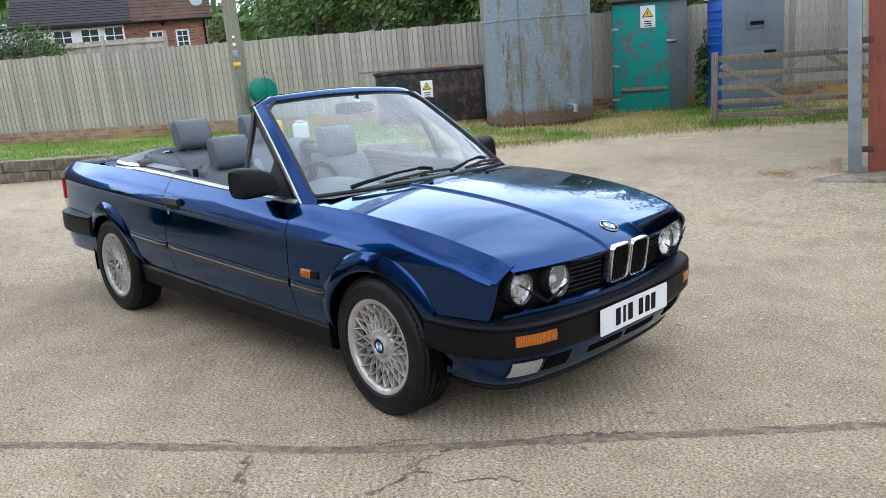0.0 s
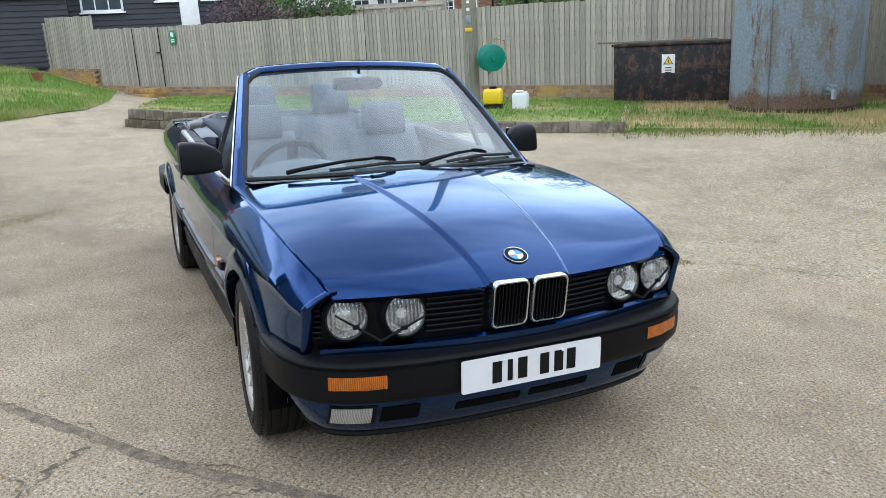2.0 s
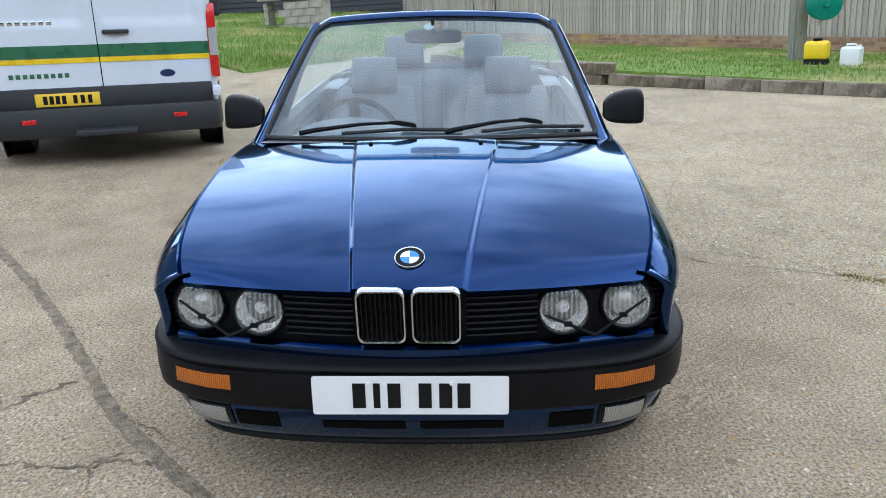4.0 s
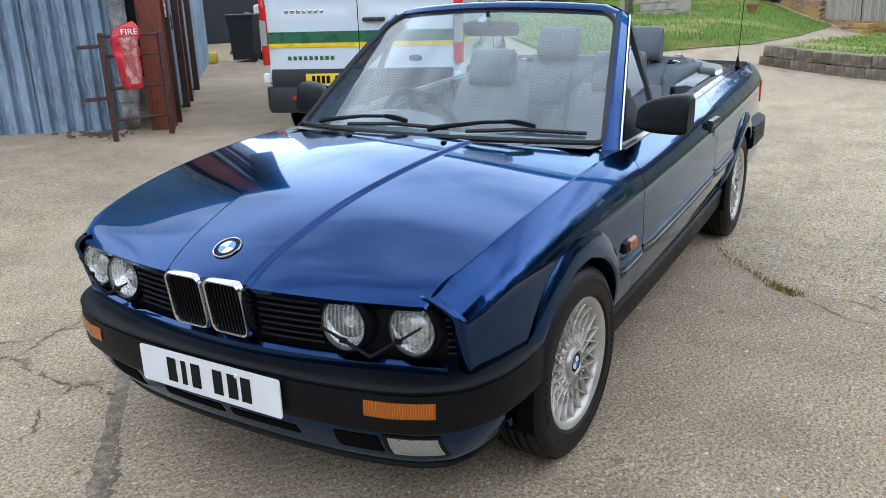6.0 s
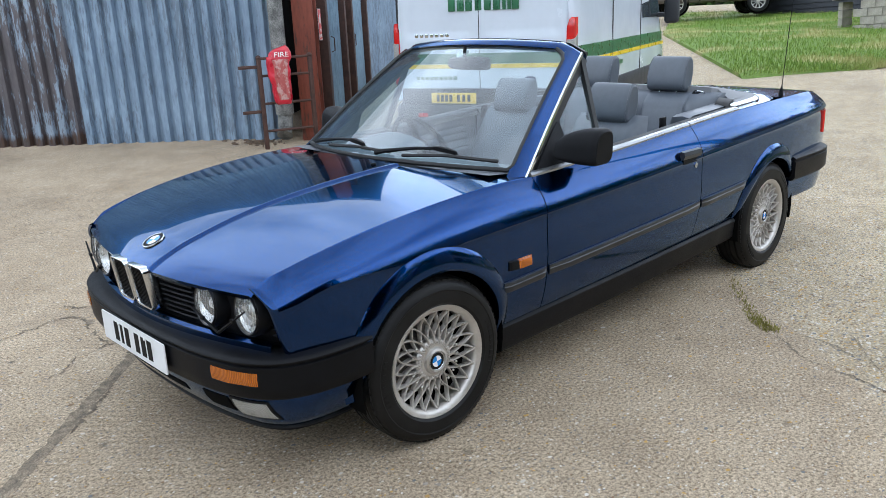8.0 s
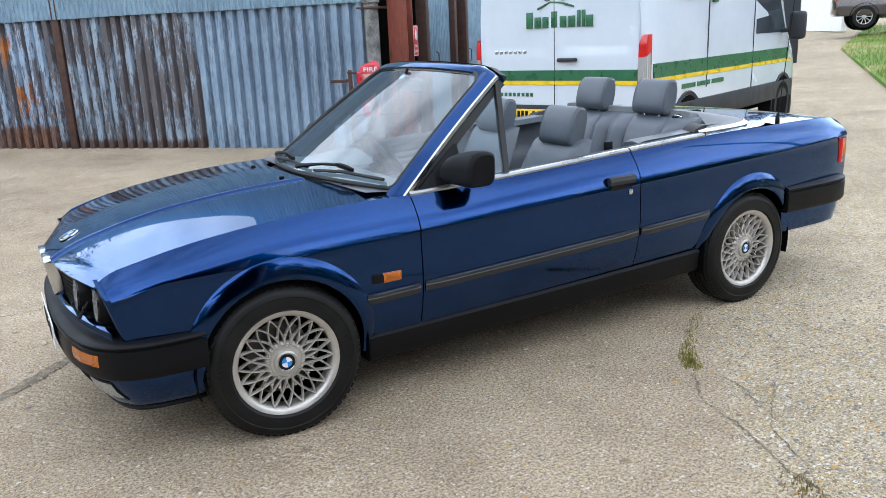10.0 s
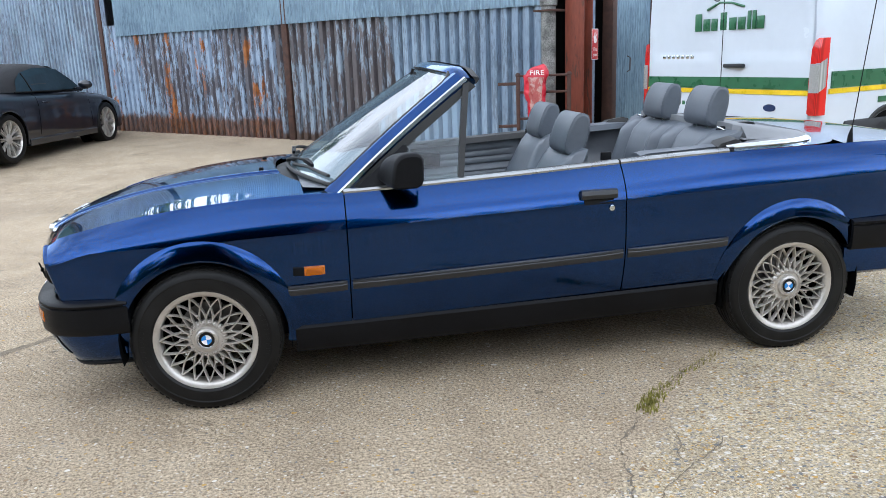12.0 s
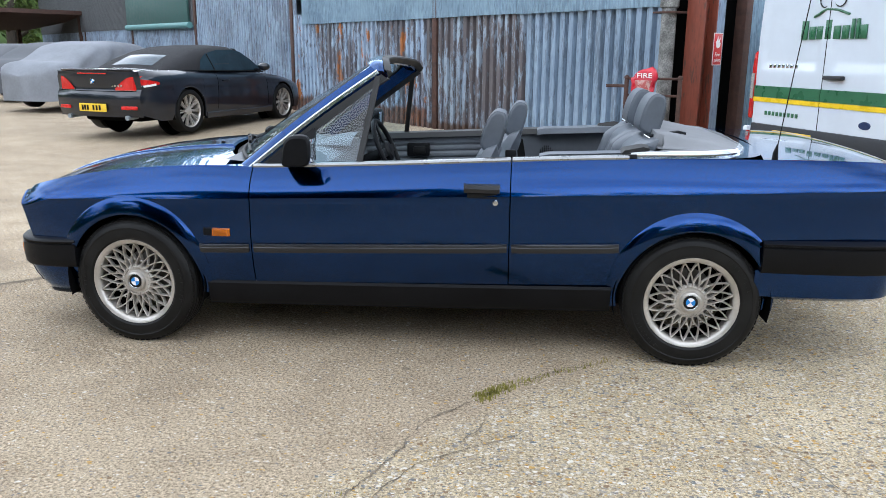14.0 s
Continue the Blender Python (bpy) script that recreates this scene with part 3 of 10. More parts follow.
# joints and cracks of the yard, in plan
CRACKS = [
    (1, [(-1.8, -3.75), (-0.6, -2.70), (0.3, -1.93), (0.97, -1.42), (1.40, -1.10), (1.69, -0.82), (2.3, -0.21), (2.9, 0.38), (4.2, 1.6)], 0.016),
    (2, [(1.16, -1.40), (1.26, -1.44), (1.42, -1.51), (1.7, -1.8)], 0.024),
    (3, [(1.75, -0.79), (1.76, -1.05), (2.03, -0.90), (2.22, -0.80), (2.6, -0.9)], 0.018),
    (4, [(1.67, -0.98), (1.76, -1.11), (1.68, -1.40), (1.78, -1.62), (2.05, -1.53), (2.5, -1.6)], 0.020),
    (5, [(1.68, -1.51), (1.42, -1.58), (1.1, -1.75)], 0.014),
    (6, [(-1.6, 0.25), (-0.99, 0.74), (-0.6, 1.03), (-0.32, 1.33), (-0.17, 1.55), (-0.10, 1.80), (0.0, 2.05), (0.3, 2.5), (0.9, 3.0)], 0.012),
    (7, [(-0.42, 1.34), (-0.41, 1.50), (-0.28, 1.83), (-0.3, 2.3)], 0.006),
    (8, [(-1.0, 0.95), (-1.2, 1.17), (-1.30, 1.47), (-1.81, 1.60), (-2.6, 1.9)], 0.007),
    (9, [(-1.1, 1.1), (-1.5, 1.58), (-1.7, 2.2)], 0.006),
    (10, [(-1.98, 0.0), (-2.42, 0.13), (-2.9, 0.6), (-3.4, 1.4), (-4.2, 2.6)], 0.009),
    (11, [(-1.6, -3.1), (-2.17, -2.42), (-2.63, -2.01), (-3.18, -1.04), (-3.45, -0.35), (-3.3, 0.8)], 0.008),
    (12, [(-0.6, 1.5), (-0.18, 1.85), (0.07, 2.38), (0.56, 2.81)], 0.006),
    (13, [(-4.9, 4.9), (-3.3, 4.28), (-1.8, 4.4), (0.2, 5.2)], 0.010),
    (15, [(-12.6, -4.2), (-10.4, -2.6), (-9.0, -0.9), (-8.2, 0.9)], 0.022),
    (16, [(-7.4, -3.0), (-7.0, -1.3), (-6.9, 0.4), (-6.2, 2.2)], 0.012),
    (17, [(-5.2, -2.6), (-5.0, -1.2), (-5.3, 0.1), (-4.9, 1.4), (-5.1, 2.6)], 0.009),
    (14, [(-6.5, -1.0), (-5.0, 0.3), (-4.1, 0.9), (-3.2, 2.2), (-3.3, 4.28)], 0.008),
]
MOSSES = [
    (21, [(-0.98, 0.76), (-0.6, 1.03), (-0.45, 1.16), (-0.38, 1.25)], 0.016, 300),
    (22, [(-0.5, 1.12), (-0.38, 1.26)], 0.020, 260),
    (23, [(0.0, 2.05), (0.15, 2.3)], 0.03, 250),
    (24, [(-3.0, -2.2), (-3.8, -1.6)], 0.08, 500),
    (25, [(0.75, 6.6), (0.2, 5.9), (0.45, 5.6)], 0.10, 900),
]

# ---- materials of the yard ----
SHEET_BLUE = painted_sheet("blue_painted_iron", (0.215, 0.29, 0.38), (0.165, 0.215, 0.275), (0.20, 0.075, 0.03), 0.46, 0.74)
SHEET_BROWN = painted_sheet("brown_worn_iron", (0.105, 0.093, 0.098), (0.27, 0.335, 0.41), (0.13, 0.06, 0.03), 0.47, 0.70, 0.20)
SHEET_RUST = painted_sheet("rusting_iron", (0.30, 0.385, 0.50), (0.115, 0.11, 0.125), (0.34, 0.12, 0.03), 0.475, 0.575, 0.46)
SHEET_GREY = painted_sheet("grey_blue_iron", (0.265, 0.34, 0.44), (0.185, 0.22, 0.28), (0.26, 0.10, 0.03), 0.47, 0.64, 0.3)
SHEET_NEW = painted_sheet("pale_blue_sheet", (0.20, 0.295, 0.37), (0.16, 0.24, 0.31), (0.18, 0.12, 0.08), 0.46, 0.9)
RED_OXIDE = painted_sheet("red_oxide_steel", (0.20, 0.050, 0.028), (0.10, 0.045, 0.03), (0.07, 0.03, 0.02), 0.42, 0.66)
BROWN_STEEL = mat("brown_rusted_steel", (0.075, 0.038, 0.028), 0.75, 0.2, 0.35, 12, 0.3, 80)
GALV = mat("galvanised_steel", (0.30, 0.34, 0.37), 0.45, 0.6, 0.15, 6, 0.1, 60)
ASBESTOS = mat("mottled_cement_pipe", (0.25, 0.25, 0.235), 0.9, 0, 0.55, 9, 0.5, 50, grain=0.3)
FENCE_WOOD = boards("weathered_fence_boards", (0.255, 0.235, 0.195), (0.46, 0.425, 0.36), 0.22)
GATE_WOOD = boards("weathered_gate_timber", (0.13, 0.105, 0.075), (0.29, 0.24, 0.18), 0.3)
POLE_WOOD = boards("telegraph_pole_timber", (0.16, 0.15, 0.11), (0.27, 0.255, 0.20), 0.5)
BRICK_RED = brickwork("red_plinth_brick", (0.24, 0.125, 0.075), (0.37, 0.26, 0.16), 0.75)
BRICK_HOUSE = brickwork("house_brick", (0.27, 0.095, 0.05), (0.40, 0.20, 0.12))
MORTAR = mat("old_mortar", (0.30, 0.26, 0.21), 0.95, 0, 0.25, 10, 0.4, 60)
KERB_STONE = patchy("old_kerb_stone", (0.235, 0.20, 0.15), (0.145, 0.12, 0.085), (0.075, 0.065, 0.05), 0.5, 0.56, 4.0, 0.8)
WALL_STONE = patchy("mossy_wall_stone", (0.20, 0.155, 0.11), (0.115, 0.098, 0.068), (0.34, 0.30, 0.23), 0.5, 0.60, 4.0, 0.8)
TURF = turf("lawn_turf", (0.12, 0.20, 0.030), (0.22, 0.32, 0.055), (0.33, 0.30, 0.12))
TURF_STRIP = turf("rough_verge_turf", (0.085, 0.17, 0.022), (0.17, 0.28, 0.045), (0.42, 0.30, 0.15), 0.43)
LEAF_A = foliage("leaf_green", (0.035, 0.080, 0.014), (0.10, 0.175, 0.035))
LEAF_B = foliage("leaf_light_green", (0.07, 0.13, 0.02), (0.17, 0.25, 0.06))
LEAF_PURPLE = foliage("purple_shrub_leaf", (0.05, 0.035, 0.04), (0.13, 0.085, 0.085))
BARK = mat("bark", (0.075, 0.062, 0.048), 0.95, 0, 0.4, 6, 0.7, 25, stretch=(1, 1, 0.3))
MOSS = turf("moss_in_the_joint", (0.20, 0.19, 0.04), (0.38, 0.34, 0.09), (0.30, 0.19, 0.09))
CRACK = mat("dirt_in_the_cracks", (0.185, 0.148, 0.105), 1.0, 0, 0.4, 12, 0.5, 80)
WHITE_PAINT = mat("white_paint", (0.78, 0.78, 0.76), 0.5, 0, 0.06, 4)
TAR_BOARD = mat("black_tarred_boards", (0.012, 0.014, 0.019), 0.55, 0, 0.3, 3, 0.3, 40)
ROOF_TILE = mat("brown_roof_tiles", (0.11, 0.062, 0.045), 0.9, 0, 0.45, 1.2, 0.7, 9, grain=0.3)
PANE = mat("dark_window_pane", (0.05, 0.06, 0.07), 0.08, 0, 0.3, 1.5)
BLOCKWORK = mat("concrete_blocks", (0.33, 0.30, 0.25), 0.95, 0, 0.25, 4, 0.5, 40)
TANK_GREEN = mat("dark_green_plastic", (0.012, 0.035, 0.036), 0.45, 0, 0.25, 3)

LEAN = 2.6


def spot(x, y, rz=0.0, lean=LEAN, dz=0.0):
    """A standing place on the ground; the yard's slope lets upright things lean."""
    return pose(x, y, terrain(x, y) + dz, lean, 0, 0) @ pose(0, 0, 0, 0, 0, rz)


# ---- cracks and joints in the concrete ----
def crack(corners, wide, material, label, seed=1, rise=0.003):
    rnd = random.Random(seed)
    pts = round_path(corners, 6)
    fine = []
    for a, b in zip(pts, pts[1:]):
        n = max(1, int((b - a).length / 0.011))
        fine += [a.lerp(b, k / n) for k in range(n)]
    fine.append(pts[-1])
    v, f, drift = [], [], 0.0
    for i, p in enumerate(fine):
        a, b = fine[max(0, i - 2)], fine[min(len(fine) - 1, i + 2)]
        d = (b - a).normalized()
        n = Vector((-d.y, d.x))
        drift = 0.90 * drift + rnd.gauss(0, 0.50) * wide
        broad = max(0.04, 0.36 + 1.1 * noise.noise((p.x * 3.1, p.y * 3.1, seed)) + 0.5 * noise.noise((p.x * 14, p.y * 14, seed)))
        w0, w1 = wide * broad * rnd.uniform(0.05, 0.85), wide * broad * rnd.uniform(0.05, 0.85)
        if rnd.random() < 0.05:
            w0 *= 2.6
        for q in (p + n * (drift + w0), p + n * (drift - w1)):
            v.append((q.x, q.y, terrain(q.x, q.y) + rise))
        if i:
            f.append((2 * i - 2, 2 * i - 1, 2 * i + 1, 2 * i))
    g = Geo().add(v, f)
    return whole("ground_joint", g, material, label, "crack", kind="structure", smooth=0, recalc=False)


for seed, corners, wide in CRACKS:
    crack(corners, wide, CRACK, "dark ragged crack in the concrete filled with dirt", seed)


def filled_joint(corners, wide, shift, seed):
    """A ragged strip of darker infill along a joint."""
    pts = round_path(corners, 40)
    v, f = [], []
    for i, p in enumerate(pts):
        d = (pts[min(len(pts) - 1, i + 1)] - pts[max(0, i - 1)]).normalized()
        n = Vector((d.y, -d.x))
        for k in (0, 1):
            rag = 0.25 * noise.noise((p.x * 9, p.y * 9, seed + k)) + 0.25 * noise.noise((p.x * 31, p.y * 31, seed + k))
            q = p + n * (shift + wide * (k - 0.5 + rag * (1 if k else 0.4)))
            v.append((q.x, q.y, terrain(q.x, q.y) + 0.0015))
        if i:
            f.append((2 * i - 2, 2 * i - 1, 2 * i + 1, 2 * i))
    return whole("ground_infill", Geo().add(v, f), JOINT_FILL, "strip of darker mortar in the joint between two pours", "joint", kind="structure", smooth=0, recalc=False)


JOINT_FILL = mat("old_joint_mortar", (0.33, 0.265, 0.185), 0.95, 0, 0.45, 22, 0.9, 60, grain=0.45)
filled_joint(CRACKS[0][1], 0.055, 0.026, 3)


def tufts(name, spread, count, high, wide, material, label, seed, category="grass"):
    """Blades of grass over a patch; spread gives a random place."""
    rnd = random.Random(seed)
    v, f = [], []
    for k in range(count):
        x, y, z = spread(rnd)
        h, w, a = high * rnd.uniform(0.35, 1.0), wide * rnd.uniform(0.5, 1.0), rnd.uniform(0, 6.283)
        bx, by = rnd.gauss(0, 0.35) * h, rnd.gauss(0, 0.35) * h
        o = len(v)
        v += [(x - w * math.cos(a), y - w * math.sin(a), z - 0.01), (x + w * math.cos(a), y + w * math.sin(a), z - 0.01), (x + bx, y + by, z + h)]
        f.append((o, o + 1, o + 2))
    return whole(name, Geo().add(v, f), material, label, category, kind="stuff", smooth=0, recalc=False)


def along(corners, rnd, wide):
    k = rnd.randrange(len(corners) - 1)
    t = rnd.random()
    a, b = corners[k], corners[k + 1]
    x, y = a[0] + (b[0] - a[0]) * t + rnd.gauss(0, wide), a[1] + (b[1] - a[1]) * t + rnd.gauss(0, wide)
    return x, y, terrain(x, y)


LITTER = turf("dead_leaf_litter", (0.20, 0.10, 0.035), (0.36, 0.20, 0.07), (0.24, 0.14, 0.06))
for seed, corners, wide, count in MOSSES[:-1]:
    tufts("joint_grass", lambda r: along(corners, r, wide), count, 0.022, 0.006, MOSS, "short yellowish moss and grass in a concrete joint", seed)

tufts("leaf_litter", lambda r: along(MOSSES[-1][1], r, MOSSES[-1][2]), 700, 0.012, 0.014, LITTER, "brown dead leaves blown along the concrete", 25, "leaves")

# ---- lawns ----
KERB = [(-11.9, -0.6), (-10.7, 0.65), (-7.6, 3.75), (-5.6, 5.95)]
VERGE = [(-5.6, 5.95), (-4.7, 7.2), (-2.9, 9.4), (-0.8, 11.2), (3.0, 13.4)]
FENCE_A, FENCE_D = Vector((-26.4, -1.5)), Vector((0.823, 0.568))
fence_z = lambda x, y: 0.03 * max(0.0, y - 1.0)


def poly_at(corners, t):
    seg = [math.dist(a, b) for a, b in zip(corners, corners[1:])]
    d = t * sum(seg)
    for a, b, s in zip(corners, corners[1:], seg):
        if d <= s:
            return (a[0] + (b[0] - a[0]) * d / s, a[1] + (b[1] - a[1]) * d / s)
        d -= s
    return corners[-1]


def lawn(name, front, back, lift, material, label, blades, high, seed):
    def at(u, v):
        a, b = poly_at(front, u), poly_at(back, u)
        x, y = a[0] + (b[0] - a[0]) * v, a[1] + (b[1] - a[1]) * v
        edge = min(1.0, 9 * v) if v < 0.5 else 1.0
        n = 0.035 * noise.noise((x * 1.3, y * 1.3, 0))
        return (x, y, terrain(x, y) - 0.03 if v == 0 or u in (0, 1) else terrain(x, y) + 0.012 + lift(u) * (1 - 0.95 * v) + (0.03 + n) * edge * (1 - 0.8 * v))
    whole(name, Geo().grid(at, np.linspace(0, 1, 60), [0, 0.004] + list(np.linspace(0.02, 1, 24))), material, label, "lawn", kind="structure", smooth=60)
    tufts(name + "_blades", lambda r: at(r.random(), 0.001 + r.random() ** 0.9), blades, high, 0.012, material, label, seed)


fence_at = lambda s: tuple(FENCE_A + FENCE_D * s)
lawn("lawn", KERB, [fence_at(4.5), fence_at(12), fence_at(19.5)], lambda u: 0.27 - 0.13 * u, TURF, "sunlit short green lawn with dry patches", 16000, 0.07, 5)
lawn("verge", VERGE, [fence_at(19.5), fence_at(24), fence_at(27), fence_at(30), fence_at(35)], lambda u: 0.05 * max(0, 1 - 4 * u), TURF_STRIP, "rough verge of grass and dry clippings", 15000, 0.13, 6)
lawn("bank_lawn", [(-11.1, -4.05), (-20.4, -11.3), (-31, -17)], [(-13.0, -2.6), (-15.4, -1.35), (-18.6, -0.80), (-23.5, -0.45), (-27.5, -3.0)], lambda u: 0.05, TURF, "bright green grass bank beside the track", 20000, 0.14, 7)


STRAW = turf("dry_clippings", (0.36, 0.29, 0.15), (0.50, 0.42, 0.24), (0.40, 0.30, 0.17))
tufts("dry_straw", lambda r: along(VERGE, r, 0.34), 9000, 0.05, 0.008, STRAW, "dry straw and clippings along the edge of the verge", 44)
tufts("verge_weeds", lambda r: along([(-5.75, 6.25), (-5.0, 7.2), (-4.0, 8.6), (-2.5, 10.1), (-0.8, 11.8)], r, 0.40), 5200, 0.12, 0.010, TURF, "taller green grass along the verge", 45)


def stones(name, a, b, count, high, deep, label, rows=1, stuff=None):
    """A low wall or kerb of separate stones between two points."""
    rnd = random.Random(3)
    wall = base(name, pose(0, 0, 0), label, "kerb", kind="structure")
    A, B = Vector(a), Vector(b)
    ang = math.degrees(math.atan2(B.y - A.y, B.x - A.x))
    size = (B - A).length / count
    for r in range(rows):
        for k in range(count):
            c = A.lerp(B, (k + 0.5 + (0.25 if r % 2 else 0)) / count)
            g = Geo().box((0, 0, 0), (size * 0.992, deep * rnd.uniform(0.9, 1.0), high / rows * 0.985), 0.014, 1)
            g.v = [(x + rnd.uniform(-0.008, 0.008), y + rnd.uniform(-0.008, 0.008), z + rnd.uniform(-0.008, 0.008)) for x, y, z in g.v]
            part("stone", g, stuff or KERB_STONE, wall, m=pose(c.x, c.y, terrain(c.x, c.y) + high / rows * (r + 0.5) - 0.02, rnd.uniform(-1, 1), rnd.uniform(-1, 1), ang + rnd.uniform(-1, 1)), smooth=40)
    return wall


stones("retaining_wall", (-11.95, -0.62), (-9.0, 2.33), 10, 0.36, 0.26, "low mossy stone retaining wall along the lawn", 2, WALL_STONE)
stones("kerb", (-8.95, 2.38), (-5.55, 5.98), 6, 0.19, 0.16, "worn concrete kerb stones along the lawn")


# ---- the timber fence on its brick plinth ----
def fence():
    ob = base("fence", pose(0, 0, 0), "weathered grey timber boarded fence on a brick plinth", "fence", kind="structure")
    rnd = random.Random(8)
    ang = math.degrees(math.atan2(FENCE_D.y, FENCE_D.x))
    shared = []
    for k in range(6):
        w = 0.137
        shared.append(mesh_of("board", Geo().loft([[(-w / 2, -0.010, z), (w / 2, -0.030 - 0.001 * k, z), (w / 2, -0.002, z), (-w / 2, 0.0, z)] for z in (0.0, 1.83 + 0.006 * (k - 3))]), FENCE_WOOD, 30))
    total, pitch = 36.0, 0.124
    raised = (1.72 / 1.83, 0.85)
    for k in range(int(-4.0 / pitch), int(total / pitch)):
        s = k * pitch
        x, y = fence_at(s)
        o = new("board", shared[rnd.randrange(6)])
        o.parent = ob
        size, foot = (1.0, fence_z(x, y) + 0.31) if s > 1.2 else (raised if s > -1.4 else ((1.12, 0.36) if s > -2.8 else (1.06, 0.52)))
        o.matrix_basis = pose(x, y, foot, LEAN, 0, 0) @ pose(0, 0, 0, 0, rnd.uniform(-0.25, 0.25), ang) @ Matrix.Diagonal((1, 1, size, 1))
    for s in np.arange(0, total, 2.95):
        x, y = fence_at(s)
        part("fence_post", Geo().box((0, 0.06, 1.05), (0.1, 0.1, 2.1), 0.008), FENCE_WOOD, ob, m=pose(x, y, fence_z(x, y), LEAN, 0, 0) @ pose(0, 0, 0, 0, 0, ang))
    rail = Geo()
    for h in (0.55, 1.2, 1.9):
        a, b = fence_at(0), fence_at(total)
        rail.loft([[(p[0] - FENCE_D.y * o, p[1] + FENCE_D.x * o - 0.045 * (h + q), fence_z(*p) + h + q) for o, q in ((0.01, 0), (0.05, 0), (0.05, 0.08), (0.01, 0.08))] for p in (a, fence_at(3.5), b)])
    part("fence_rail", rail, FENCE_WOOD, ob)
    plinth = Geo()
    core = Geo()
    for row in range(4):
        n = int(total / (0.235 if row < 3 else 0.118))
        for k in range(n):
            s = (k + (0.5 if row % 2 else 0)) * total / n
            x, y = fence_at(s)
            m = pose(x, y, fence_z(x, y) - 0.02 + row * 0.083, LEAN, 0, 0) @ pose(0, 0, 0, 0, 0, ang)
            plinth.box((0, -0.075, 0.04), (0.222 if row < 3 else 0.106, 0.10 + rnd.uniform(0, 0.006), 0.073), m=m)
    for s0, s1, low, rows in ((-1.4, 1.2, 0.05, 10), (-4.0, -2.8, 0.10, 5)):
        for row in range(rows):
            n = int((s1 - s0) / 0.235)
            for k in range(n):
                x, y = fence_at(s0 + (k + 0.5) * (s1 - s0) / n + (0.05 if row % 2 else -0.05))
                plinth.box((0, -0.10, 0.04), (0.222, 0.14 + rnd.uniform(0, 0.006), 0.073), m=pose(x, y, low + row * 0.080, LEAN, 0, 0) @ pose(0, 0, 0, 0, 0, ang))
    a, b = fence_at(0), fence_at(total)
    core.loft([[(p[0] + FENCE_D.y * o, p[1] - FENCE_D.x * o, fence_z(*p) + h) for o, h in ((0.122, -0.15), (0.12, 0.305), (-0.05, 0.305), (-0.05, -0.15))] for p in (a, fence_at(3.5), b)])
    tagged(part("bricks", plinth, BRICK_RED, ob, "red and ochre plinth bricks", smooth=0), kind="stuff")
    part("mortar", core, MORTAR, ob)
    return ob


fence()

# ---- the corrugated iron shed ----
SHED = pose(-2.42, -5.20, 0.10, 0, 0, -47.03)
SHED_END = pose(-2.52, -5.28, 0.06, 0, 0, -137.03)


def corrugated(x0, x1, z0, z1, pitch, deep, out=0.0, sharp=1.5):
    """A corrugated sheet in x and z; positive y is outwards."""
    n = max(8, int(round((x1 - x0) / pitch * 16)))
    wave = (lambda x: deep * 0.5 * max(-1.0, min(1.0, 2.6 * (0.35 + math.sin(2 * math.pi * x / pitch))))) if sharp > 1.2 else (lambda x: deep * 0.5 * math.sin(2 * math.pi * x / pitch))
    g = Geo().grid(lambda x, z: (x, out + wave(x), z), np.linspace(x0, x1, n + 1), np.linspace(z0, z1, 3))
    return g


